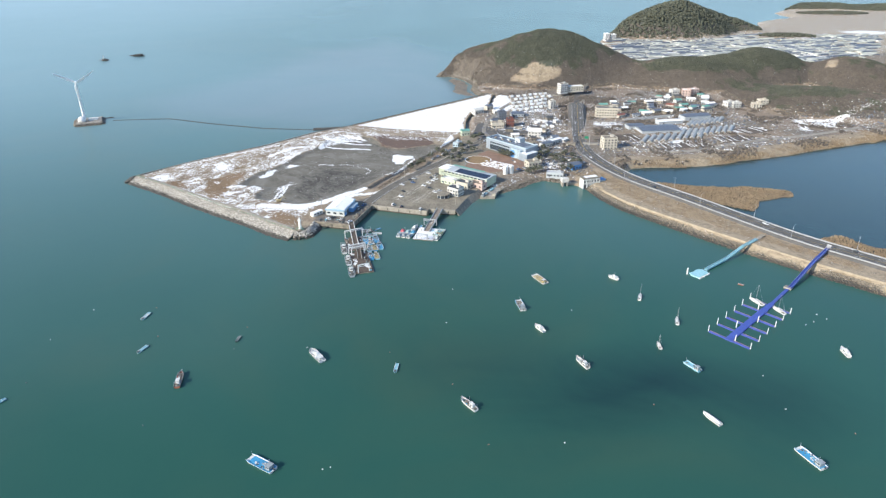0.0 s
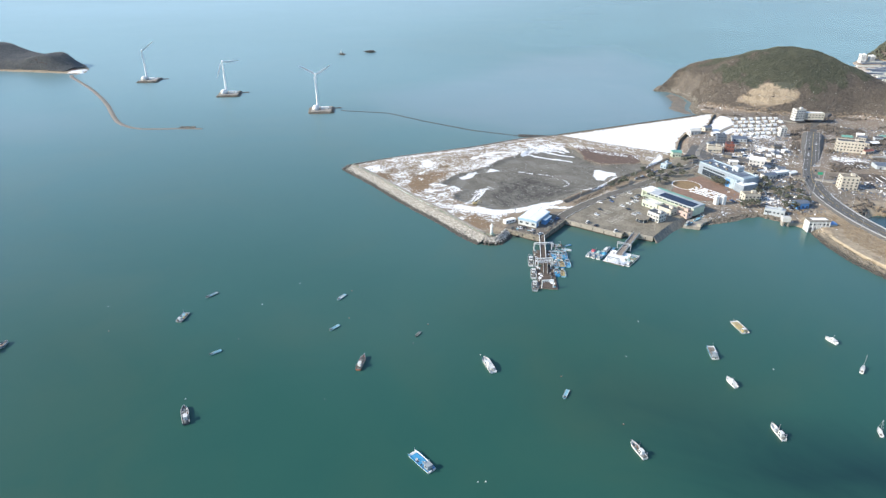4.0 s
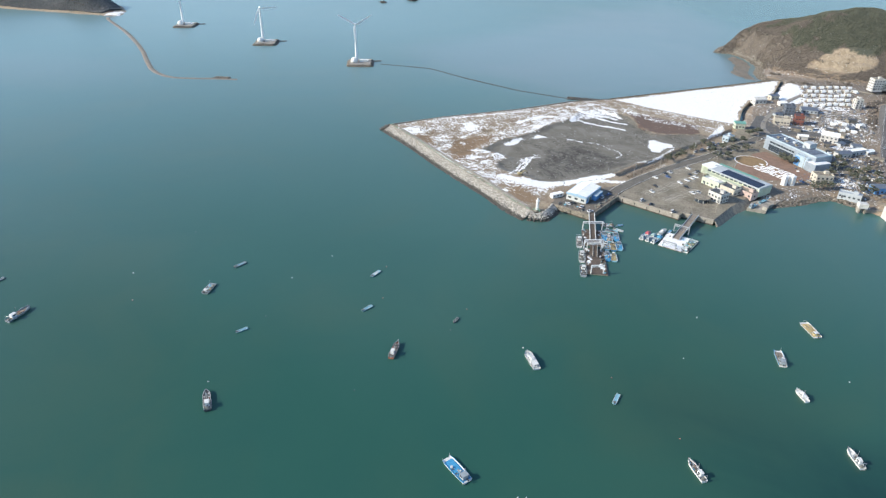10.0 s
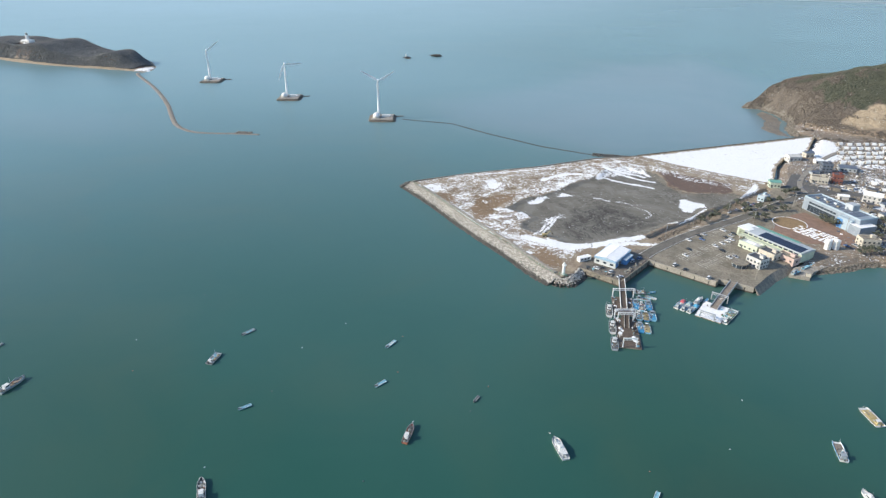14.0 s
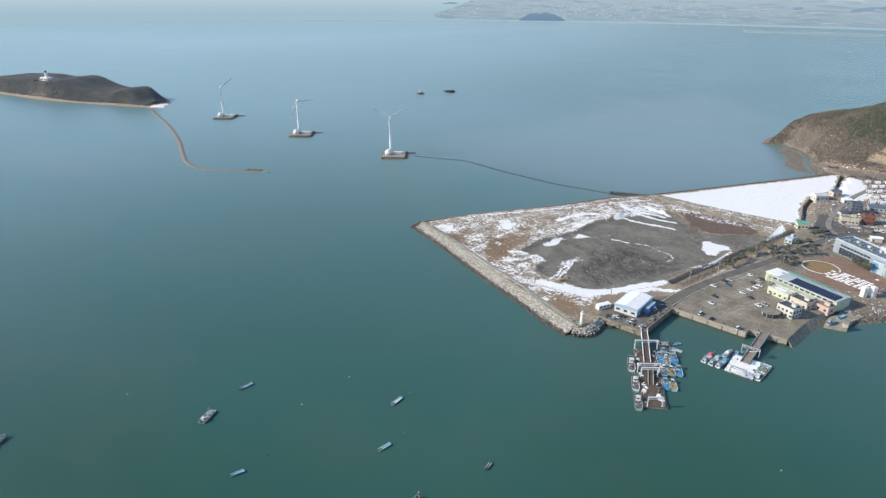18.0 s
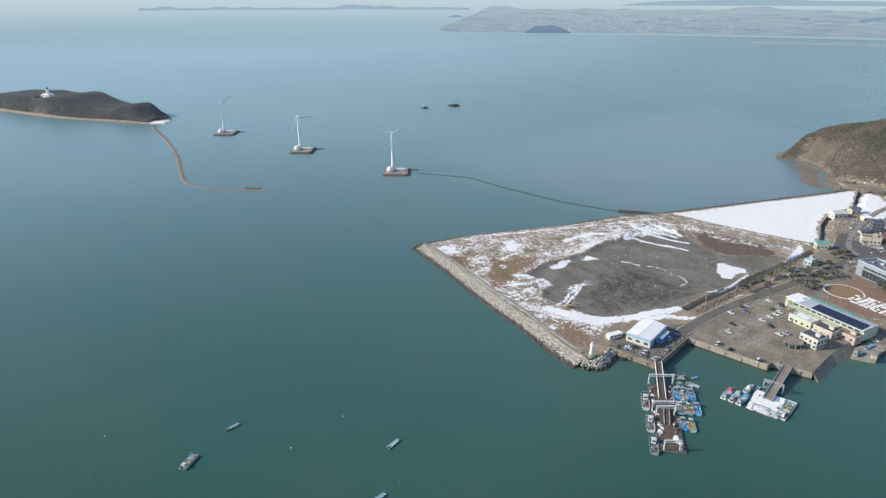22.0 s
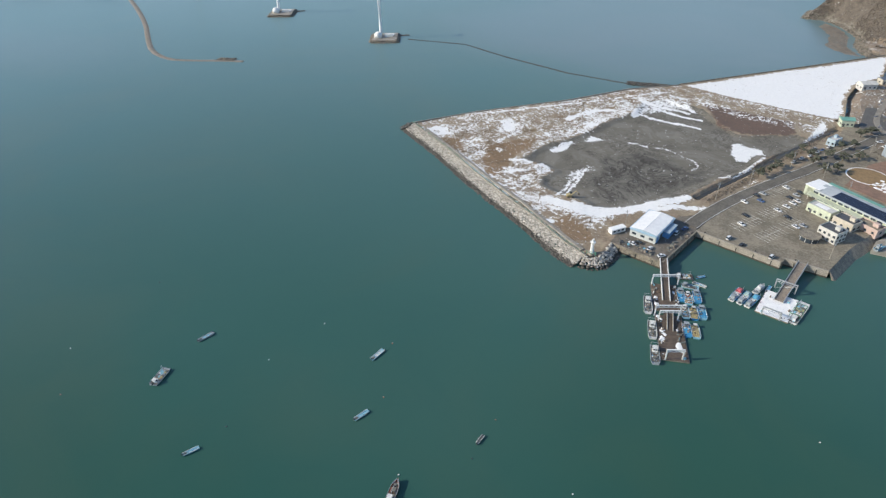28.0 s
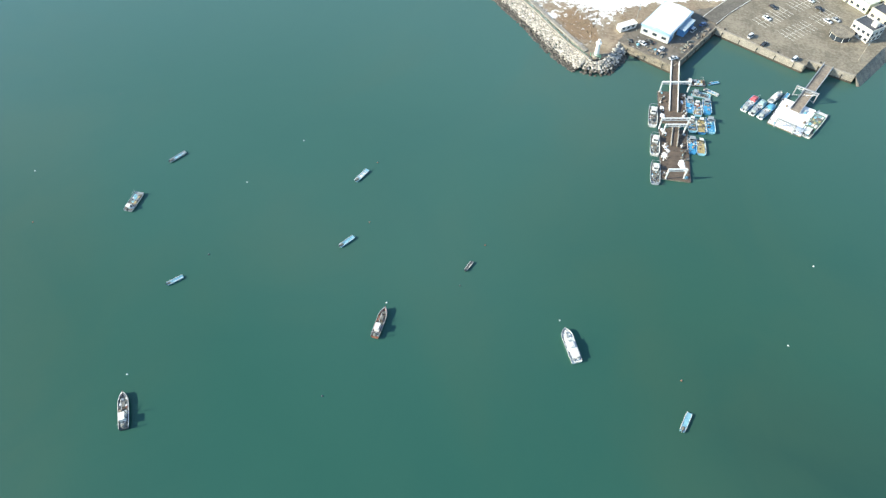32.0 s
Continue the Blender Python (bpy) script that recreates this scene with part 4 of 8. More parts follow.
# ---- woods on the hills ----
def wood(name, label, material, count, pick, size, seed, box=(-20, 980, 740, 1750), tall=0.8):
    rs = np.random.RandomState(seed)
    x, y = rs.uniform(box[0], box[1], count), rs.uniform(box[2], box[3], count)
    h, d = hill_height(x, y), within(MAINLAND, x, y)
    z = mainland_height(x, y, d.clip(0))
    ok = (d > 4) & pick(x, y, h) & (line_distance(MAIN_NEAR, x, y) > 9)
    r = size * rs.uniform(0.55, 1.35, ok.sum())
    return clumps(name, x[ok], y[ok], z[ok] + 0.45 * r, r, material, label, "woods", tall, seed)


def pines_here(x, y, h):
    f = wood_kind(x, y, h)
    return (h > 4) & (scar_mask(x, y) < 0.3) & (f > 0.04)


def bare_here(x, y, h):
    f = wood_kind(x, y, h)
    return (h > 1.5) & (scar_mask(x, y) < 0.45) & (f <= 0.16)


wood("pine_wood", "dense dark green pine wood on the hills", PINE, 220000, pines_here, 0.95, 91, (-20, 860, 740, 1200))
wood("bare_wood", "bare brown-grey winter wood on the hills", BARE, 230000, bare_here, 0.8, 92, (-20, 860, 740, 1200), 0.7)
wood("slope_scrub", "thin brown scrub on the bare slope", BARE, 5000, lambda x, y, h: (scar_mask(x, y) > 0.3) & (rough_field(x, y, 14, 86) > 0.35), 0.8, 97, (90, 250, 890, 1010))
wood("far_pine_wood", "dark pine wood on the far hill", PINE, 90000, lambda x, y, h: (h > 3) & (rough_field(x, y, 120, 83) > -0.8) & (x < 0.72 * y), 2.7, 93, (300, 1600, 1380, 2300))
wood("roadside_thicket", "bare brown thickets beside the roads and fields", BARE, 42000,
     lambda x, y, h: (h < 2.5) & (rough_field(x, y, 22, 84) > 0.2) & (line_distance([(146, 640), (158, 728), (174, 823)], x, y) > 12) & (within([(60, 690), (60, 880), (160, 880), (130, 680)], x, y) < 0), 1.1, 94, (60, 600, 560, 920))

rs = np.random.RandomState(71)
bx, by = rs.uniform(118, 300, 60000), rs.uniform(330, 560, 60000)
gap = line_distance(MAIN_NEAR, bx, by)
seaward = line_distance(SEA_COAST, bx, by)
ok = (gap > 8) & (seaward > 16) & (seaward < 40) & (within(MAINLAND, bx, by) > 8) & (gap + seaward < 60) & (rough_field(bx, by, 12, 72) > -0.25)
clumps("causeway_scrub", bx[ok], by[ok], mainland_height(bx[ok], by[ok], np.full(ok.sum(), 30.0)) + 0.1, rs.uniform(0.18, 0.42, ok.sum()), REED, "dry brown scrub on the causeway slope", "scrub", 0.8, 73)

# ---- reeds ----
REED_BEDS = [[(180, 535), (230, 521), (264, 520), (300, 512), (295, 499), (262, 486), (248, 465), (222, 482), (196, 512)],
             [(272, 412), (287, 420), (302, 398), (330, 372), (318, 352)], [(180, 574), (223, 574), (276, 586), (350, 614), (478, 665), (560, 690), (560, 712), (470, 690), (340, 630), (270, 604), (185, 590)]]
rx, ry = np.meshgrid(np.arange(170, 565, 0.85), np.arange(345, 715, 0.85))
rs = np.random.RandomState(5)
rx, ry = rx.ravel() + rs.uniform(-0.6, 0.6, rx.size), ry.ravel() + rs.uniform(-0.6, 0.6, rx.size)
inside = np.max([within(bed, rx, ry) for bed in REED_BEDS], 0) + 4 * rough_field(rx, ry, 14, 95) > 0
rx, ry = rx[inside], ry[inside]
rz = smooth_step(within(MAINLAND, rx, ry) / 10) * 4
clumps("reed_bed", rx, ry, rz + 0.5 + 0.5 * rough_field(rx, ry, 9, 96), rs.uniform(0.25, 0.62, len(rx)), REED, "golden dry reeds along the lagoon", "reeds", 1.7, 6)

rs = np.random.RandomState(74)
ux, uy = rs.uniform(-270, 20, 60000), rs.uniform(430, 705, 60000)
ok = (within(RECLAIMED, ux, uy) > 5) & (within(MUD, ux, uy) < -1) & (ux < -98) & (rough_field(ux, uy, 9, 75) > 0.12)
for poly in RUSTY:
    ok |= (within(poly, ux, uy) > 0) & (rs.rand(60000) < 0.7)
ok &= np.array([line_distance(line, ux, uy) > 4 for w, line in SOUTH_DRIFTS]).all(0)
clumps("reclaimed_scrub", ux[ok], uy[ok], np.full(ok.sum(), 3.7), rs.uniform(0.15, 0.45, ok.sum()), REED, "dry brown grass tufts on the reclaimed land", "grass", 0.9, 76)
ok = (within(SALT_PLANTS, ux, uy) > -2) & (rough_field(ux, uy, 6, 77) > -0.1)
clumps("salt_plants", ux[ok], uy[ok], np.full(ok.sum(), 3.0), rs.uniform(0.2, 0.5, ok.sum()), mat("red_salt_plants", (0.15, 0.09, 0.07), (0.09, 0.06, 0.05), 4.0, 0.95, vary=0.2, island=True), "low reddish salt plants at the edge of the mud", "plants", 0.8, 78)

# ---- the island with its tidal road ----
ISLAND = [(-1500, 850), (-1420, 822), (-1330, 812), (-1225, 809), (-1146, 809), (-1085, 819), (-1027, 829), (-956, 841), (-932, 849), (-960, 890), (-1010, 925), (-1100, 950), (-1200, 960), (-1320, 960), (-1450, 950), (-1520, 900)]


def island_rise(x, y, d):
    bumps = 30 * np.exp(-((x + 1200) / 62) ** 2) + 22 * np.exp(-((x + 1305) / 60) ** 2) + 24 * np.exp(-((x + 1028) / 42) ** 2) + 10 * np.exp(-((x + 1105) / 50) ** 2) + 21 * np.exp(-((x + 1400) / 70) ** 2)
    return smooth_step((d - 5) / 26) * bumps * 0.84


def island_height(x, y, d):
    return smooth_step(d / 8) * 2.0 - 0.4 + island_rise(x, y, d) + 0.3 * rough_field(x, y, 12, 97)


island, (ix, iy, iz) = sheet("ground_island", ISLAND, [(7.0, lambda x, y: x < 1e9)], island_height,
                             lambda x, y, d: {"reed": 0.62, "snow": np.where((x > -965) & (d > 1), 0.85, 0.0), "yard": 0.0, "mud": 0.0, "red": np.where(d > 14, 0.8, 0.0)}, GROUND, -2.0, 2.0)
tagged(island, "small wooded island with a pale beach and a snowy landing", "island", kind="structure")
rs = np.random.RandomState(8)
tx, ty = rs.uniform(-1510, -940, 110000), rs.uniform(808, 960, 110000)
td = within(ISLAND, tx, ty)
ok = (td > 8) & (np.hypot(tx + 1262, ty - 858) > 15) & (tx < -972)
tx, ty, td = tx[ok], ty[ok], td[ok]
tr = rs.uniform(0.8, 1.7, len(tx))
# Grey haze over the bay is put into the wood's base colour.
ISLE_WOOD_HAZED = mat("haze_greyed_island_wood", (0.15, 0.15, 0.145), (0.1, 0.105, 0.106), 22.0, 0.95, bump=0.0, vary=0.12, island=True)
clumps("island_wood", tx, ty, island_height(tx, ty, td) + 0.7 * tr, tr, ISLE_WOOD_HAZED, "bare wood covering the island, its colour greyed for haze", "woods", 0.7, 8)
BAR = rounded([(-938, 842), (-944, 828), (-880, 790), (-816, 751), (-722, 684), (-663, 633), (-624, 602), (-588, 589), (-563, 596), (-535, 609), (-512, 616)], 1)
solid("road_tidal", ribbon(BAR, 2.4, 0.5, 0.8, 2.8), SAND, "winding tidal road of wet sand out to the island", "tidal road", "structure")
stones("bar_stones", [(-540, 611), (-522, 616)], ((-4, 0.5), (3, 0.4)), BROWN_ROCK, "brown stones at the end of the tidal road", 0.9, 1.3, 23)

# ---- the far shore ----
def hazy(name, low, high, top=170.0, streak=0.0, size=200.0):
    """Distant sea or land with its haze painted in as a plain glow from low to high; fields, villages and woods too
    where streak is given.
    """
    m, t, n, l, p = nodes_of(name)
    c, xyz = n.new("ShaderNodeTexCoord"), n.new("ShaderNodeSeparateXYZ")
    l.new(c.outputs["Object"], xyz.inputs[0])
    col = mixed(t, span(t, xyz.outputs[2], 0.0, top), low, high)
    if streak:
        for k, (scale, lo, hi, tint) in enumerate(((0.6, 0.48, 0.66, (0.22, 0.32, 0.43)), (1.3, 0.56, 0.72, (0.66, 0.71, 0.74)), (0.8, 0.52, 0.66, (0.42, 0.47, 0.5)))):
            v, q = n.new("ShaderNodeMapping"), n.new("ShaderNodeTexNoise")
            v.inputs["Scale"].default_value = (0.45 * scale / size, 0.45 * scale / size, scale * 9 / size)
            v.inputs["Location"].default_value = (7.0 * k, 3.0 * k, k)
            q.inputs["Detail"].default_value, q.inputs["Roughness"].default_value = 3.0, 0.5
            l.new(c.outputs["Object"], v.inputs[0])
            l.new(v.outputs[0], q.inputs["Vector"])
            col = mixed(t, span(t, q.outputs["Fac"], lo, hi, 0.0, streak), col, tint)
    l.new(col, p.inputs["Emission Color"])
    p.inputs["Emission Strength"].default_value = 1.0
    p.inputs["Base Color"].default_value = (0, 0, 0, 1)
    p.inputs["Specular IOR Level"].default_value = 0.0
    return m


# Air haze is put into these emission colours; they take no light.
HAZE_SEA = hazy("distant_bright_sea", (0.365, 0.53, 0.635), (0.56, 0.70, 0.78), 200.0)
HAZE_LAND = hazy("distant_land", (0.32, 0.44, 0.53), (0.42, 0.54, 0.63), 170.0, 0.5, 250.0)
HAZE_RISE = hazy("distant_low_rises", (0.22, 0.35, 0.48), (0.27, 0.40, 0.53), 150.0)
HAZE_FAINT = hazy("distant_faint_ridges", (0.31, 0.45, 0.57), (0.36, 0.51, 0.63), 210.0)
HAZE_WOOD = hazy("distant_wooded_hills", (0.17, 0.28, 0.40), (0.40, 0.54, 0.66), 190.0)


def far_strip(name, a0, a1, rows, wave, seed, material, label, taper=True):
    """A distant strip of land or sea round the bay; rows of (distance, height), angles in degrees to the left of straight ahead."""
    s, n = Shape(), 120
    ang = np.linspace(a0, a1, n)
    lift = wave * np.clip(rough_field(ang * 100, ang * 0 + seed, 240, seed, 4), -0.3, 1)
    end = np.minimum(1, np.minimum(np.arange(n), np.arange(n)[::-1]) / 14) if taper else np.ones(n)
    rings = [[(-r * math.sin(radians(a)), r * math.cos(radians(a)), (h + float(w) * f) * float(e)) for a, w, e in zip(ang, lift, end)] for r, h, f in rows]
    for i in range(len(rings) - 1):
        s.add(rings[i] + rings[i + 1], [(j + 1, j, n + j, n + j + 1) for j in range(n - 1)])
    return solid(name, s, material, label, "far shore", "structure", smooth=True)


def far_hill(name, a0, a1, r, base, top, seed, material, label):
    """A low wooded rise far across the bay, with its own uneven skyline."""
    s, n = Shape(), 40
    ang = np.linspace(a0, a1, n)
    f = np.linspace(0, 1, n)
    crown = np.sin(f * math.pi) ** 0.6 * (0.8 + 0.35 * rough_field(f * 100, f * 0, 22, seed)) * (top - base)
    rings = [[(-d * math.sin(radians(a)), d * math.cos(radians(a)), base - 1 + float(c) * k) for a, c in zip(ang, crown)] for d, k in ((r, 0), (r + 8, 0.6), (r + 30, 1.0), (r + 60, 0.5))]
    for i in range(3):
        s.add(rings[i] + rings[i + 1], [(j + 1, j, n + j, n + j + 1) for j in range(n - 1)])
    return solid(name, s, material, label, "far shore", "structure", smooth=True)


# Heights lift these strips to fit the camera's view; the far sea stands upright.
far_strip("backdrop_far_sea", 80, -40, [(3900, -1.2, 0), (4450, 1.0, 0), (4880, 12, 0), (4880, 150, 0), (4880, 260, 0)], 0, 2, HAZE_SEA, "glowing backdrop of bright hazy sea at the horizon", False)
far_strip("backdrop_far_hills", 50, 24, [(4860, 132, 0.2), (4862, 152, 1), (4866, 140, 0)], 24, 3, HAZE_FAINT, "hills across the bay with haze painted in as a blue glow", False)
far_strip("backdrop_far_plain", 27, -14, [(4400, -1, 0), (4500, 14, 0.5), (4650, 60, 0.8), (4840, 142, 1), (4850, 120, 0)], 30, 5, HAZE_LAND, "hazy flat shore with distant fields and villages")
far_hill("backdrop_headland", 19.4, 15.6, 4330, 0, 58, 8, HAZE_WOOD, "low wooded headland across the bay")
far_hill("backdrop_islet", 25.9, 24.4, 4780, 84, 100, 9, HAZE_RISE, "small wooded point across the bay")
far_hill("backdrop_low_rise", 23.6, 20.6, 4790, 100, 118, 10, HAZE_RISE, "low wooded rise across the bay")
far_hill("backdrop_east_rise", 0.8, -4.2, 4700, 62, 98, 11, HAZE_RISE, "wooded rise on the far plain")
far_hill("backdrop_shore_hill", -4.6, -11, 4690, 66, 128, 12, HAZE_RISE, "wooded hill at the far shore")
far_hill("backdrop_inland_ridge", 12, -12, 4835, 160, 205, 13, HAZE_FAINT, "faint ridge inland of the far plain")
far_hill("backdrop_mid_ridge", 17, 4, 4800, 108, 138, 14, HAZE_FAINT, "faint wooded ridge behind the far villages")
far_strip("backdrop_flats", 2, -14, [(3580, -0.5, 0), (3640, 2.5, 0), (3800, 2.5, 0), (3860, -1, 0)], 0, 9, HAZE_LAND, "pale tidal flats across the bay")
rs, town = np.random.RandomState(31), Shape()
for k in range(320):
    a, f = radians(rs.normal(14.5, 5.5)), rs.uniform(0.05, 0.8)
    r = 4470 + 350 * f
    town.box(-r * math.sin(a), r * math.cos(a), 6 + 112 * f, rs.uniform(6, 18), 12, rs.uniform(3, 6), math.degrees(a))
# The houses are no lamps; their glow imitates haze.
solid("far_village", town, hazy("distant_glowing_houses", (0.40, 0.53, 0.63), (0.46, 0.59, 0.68)), "tiny houses of a village across the bay, glowing pale for haze", "far village", "stuff")


# ---- wind turbines on their stone platforms ----
TOWER = mat("turbine_paint", (0.82, 0.83, 0.83), (0.72, 0.73, 0.74), 6.0, 0.4)


def blade_shape(length):
    s, rings = Shape(), []
    for f, chord, thick in ((0, 1.2, 1.1), (0.08, 1.5, 1.0), (0.2, 3.2, 0.7), (0.45, 2.6, 0.55), (0.75, 1.9, 0.4), (1.0, 0.8, 0.2)):
        rings.append([(-chord * 0.3, -thick / 2, f * length), (chord * 0.25, -thick / 2, f * length), (chord * 0.7, 0, f * length),
                      (chord * 0.25, thick / 2, f * length), (-chord * 0.3, thick / 2, f * length)])
    return s.loft(rings)


def turbine(x, y, facing, blades, label):
    t = thing("wind_turbine", label, "wind turbine", x, y, 2.2, 0, "wind turbines in the bay")
    tower = Shape()
    tower.loft([[(r * math.cos(a * math.tau / 16), r * math.sin(a * math.tau / 16), z) for a in range(16)] for z, r in ((0, 1.7), (0.4, 1.7), (15, 1.45), (30, 1.2), (43.6, 0.95))])
    part("tower", tower, TOWER, t, smooth=False)
    part("flange", Shape().tube((0, 0, 0), (0, 0, 0.5), 2.2, 2.2, 16), CONCRETE, t)
    c, s = math.cos(radians(facing)), math.sin(radians(facing))
    nac = part("nacelle", Shape().loft([[(a, b * k, 43.4 + 1.25 + z * k) for b, z in ((-1.1, -1.2), (1.1, -1.2), (1.2, 0.9), (0.6, 1.3), (-0.6, 1.3), (-1.2, 0.9))] for a, k in ((-3.8, 0.75), (-2.5, 1.0), (1.6, 1.0), (2.3, 0.8))]), TOWER, t)
    nac.matrix_basis = pose(0, 0, 0, 0, 0, facing)
    hub = part("hub", Shape().loft([[(a, r * math.cos(i * math.tau / 10), 44.6 + r * math.sin(i * math.tau / 10)) for i in range(10)] for a, r in ((2.2, 1.0), (3.0, 1.05), (3.8, 0.6), (4.1, 0.1))]), TOWER, t)
    hub.matrix_basis = pose(0, 0, 0, 0, 0, facing)
    for roll in blades:
        b = part("blade", blade_shape(23.5), TOWER, t)
        b.matrix_basis = pose(0, 0, 0, 0, 0, facing) @ pose(3.0, 0, 44.6, roll) @ pose(0, 0, 0, 0, 0, 90)
    base = thing("turbine_platform", "square concrete and stone platform awash round a wind turbine", "platform", x, y, 0, 26, "turbine platforms")
    part("slab", Shape().box(5, -4, -1.5, 27, 30, 3.7), CONCRETE, base)
    part("snow_cover", Shape().prism([(4, 2), (14, 0), (15, 8), (6, 9)], 2.2, 2.28), SNOW, base)
    dome = Shape().loft([[(-2.5 + r * math.cos(a * math.tau / 14), -7 + r * math.sin(a * math.tau / 14), 2.2 + z) for a in range(14)] for z, r in ((0, 4.2), (3.2, 4.2), (5.0, 3.2), (6.0, 1.6), (6.3, 0.2))])
    part("transformer_house", dome, WHITE, base, "white domed service house", True)
    part("switch_cabin", Shape().box(9, -4, 2.2, 9, 3.4, 2.8), WHITE, base, "white service cabin")
    part("handrail", Shape().tube((-7.5, -18, 3.2), (17, -18, 3.2), 0.08).tube((17, -18, 3.2), (17, 9, 3.2), 0.08), STEEL, base)
    ca, sa = math.cos(radians(26)), math.sin(radians(26))

    def at(u, v):
        return x + u * ca - v * sa, y + u * sa + v * ca

    ring = [at(-9, 12), at(19, 12), at(19, -20), at(-9, -20), at(-9, 12)]
    stones("platform_stones", ring[::-1], ((-1.0, 1.6), (2.5, -0.3)), BROWN_ROCK, "brown stones round the foot of the turbine platform", 1.1, 1.25, int(-x))
    stones("platform_spur", [at(16, 6), at(31, 10)], ((-1.2, 0.1), (1.2, 0.0)), WET_ROCK, "dark stone spur awash beside the turbine platform", 1.0, 1.2, int(-x) + 1)


turbine(-430, 749, 300, (60, 180, 300), "white three-bladed wind turbine standing in the sea")
turbine(-606, 793, 310, (-88, -204), "white wind turbine with two blades showing, standing in the sea")
turbine(-791.5, 839, 312, (-54, -180), "white wind turbine with two blades showing, standing in the sea")
for k, (x, y, w, h) in enumerate(((-621, 1195, 6, 2.4), (-581, 1244, 10, 3.6))):
    s, rng = Shape(), random.Random(60 + k)
    for i in range(26):
        s.add([(x + rng.gauss(0, w * 0.45) + p, y + rng.gauss(0, 3) + q, rng.uniform(0, h * 0.5) + r) for p, q, r in boulder(rng, h * rng.uniform(0.6, 1.1), 0.9)], ICO)
    solid("sea_rock", s, WET_ROCK, "dark rock islet standing out of the bay", "rock islet", group="rocks in the bay")
light = thing("beacon", "small pale beacon post on a rock islet", "beacon", -623, 1194, 1.5)
part("post", Shape().tube((0, 0, 0), (0, 0, 6), 0.9, 0.6, 8), WHITE, light)
part("lamp_head", Shape().tube((0, 0, 6), (0, 0, 7.4), 0.8, 0.3, 8), CONCRETE, light)

# ---- lighthouse on the island ----
lh = thing("lighthouse", "white lighthouse tower with a low visitor building on the island", "lighthouse", -1262, 868, 22.5)
part("building", Shape().box(0, 0, 0, 22, 12, 7), WHITE, lh)
part("terrace", Shape().box(-12, -2, 0, 10, 9, 3.5), CONCRETE, lh)
part("tower", Shape().loft([[(r * math.cos(a * math.tau / 12), r * math.sin(a * math.tau / 12), z) for a in range(12)] for z, r in ((6.5, 3.0), (14, 2.4), (14.5, 3.2), (15.5, 3.2))]), WHITE, lh)
part("lantern", Shape().tube((0, 0, 15.5), (0, 0, 18.5), 1.8, 1.6, 10), GLASS, lh)
part("dome", Shape().tube((0, 0, 18.5), (0, 0, 20.3), 1.9, 0.2, 10), CONCRETE, lh)
for i in range(5):
    part("window", Shape().box(-8 + 4 * i, -6.05, 2.5, 2.2, 0.2, 2), GLASS, lh)

# ---- boats ----
def paint(name, c, d=None, rough=0.5, size=1.2):
    return mat(name, c, d or tuple(0.78 * k for k in c), size, rough, bump=0.1)


HULL_WHITE, HULL_BLACK, HULL_GREY = paint("white_gelcoat", (0.72, 0.72, 0.70), (0.5, 0.5, 0.48), 0.5, 0.7), paint("dark_hull_paint", (0.06, 0.07, 0.08)), paint("grey_hull_paint", (0.32, 0.36, 0.38))
BLUE, CYAN, RED = paint("blue_deck_paint", (0.06, 0.33, 0.56), (0.045, 0.23, 0.42), 0.6, 0.7), paint("sky_blue_boat_paint", (0.26, 0.51, 0.61), (0.17, 0.37, 0.46), 0.6, 0.6), paint("red_paint", (0.5, 0.09, 0.06))
ORANGE, YELLOW, GREEN = paint("rusty_orange_paint", (0.32, 0.13, 0.08)), paint("yellow_crate_plastic", (0.5, 0.4, 0.2)), paint("green_paint", (0.1, 0.32, 0.2))
DECK_WOOD, RUST, NET = mat("weathered_deck", (0.3, 0.25, 0.2), (0.17, 0.145, 0.12), 1.5, 0.9), mat("rusty_deck", (0.135, 0.1, 0.075), (0.08, 0.062, 0.05), 2.5, 0.9), mat("piled_nets", (0.12, 0.16, 0.17), (0.2, 0.17, 0.13), 0.5, 0.95, bump=0.6)
FLEET = "boats at their moorings"


def hull_shape(L, B, H, bow=0.32, flat=False, wall=0.12, deep=0.35):
    """An open hull, bow along +x: outside, gunwale, inside wall and sole."""
    s, rings = Shape(), []
    for f in (0.0, 0.04, 0.3, 0.55, 0.72, 0.84, 0.93, 0.98, 1.0):
        k = 1.0 if f < 1 - bow else max(0.0, 1 - ((f - 1 + bow) / bow) ** 2.2)
        if flat:
            k = 1.0 if f < 0.86 else 1 - 0.2 * (f - 0.86) / 0.14
        k = (0.9 + 0.1 * min(1, f / 0.3)) * max(k, 0.05)
        b, h = B / 2 * k, H * (1 + (0.12 if flat else 0.45) * max(0, f - 0.45) ** 1.5 / 0.4)
        x, i = (f - 0.5) * L, max(b - wall, 0.02)
        sole = H * (1 - deep)
        rings.append([(x, -b * 0.72, -0.35), (x, -b, h * 0.55), (x, -b, h), (x, -i, h), (x, -i * 0.98, sole), (x, i * 0.98, sole), (x, i, h), (x, b, h), (x, b, h * 0.55), (x, b * 0.72, -0.35)])
    return s.loft(rings)


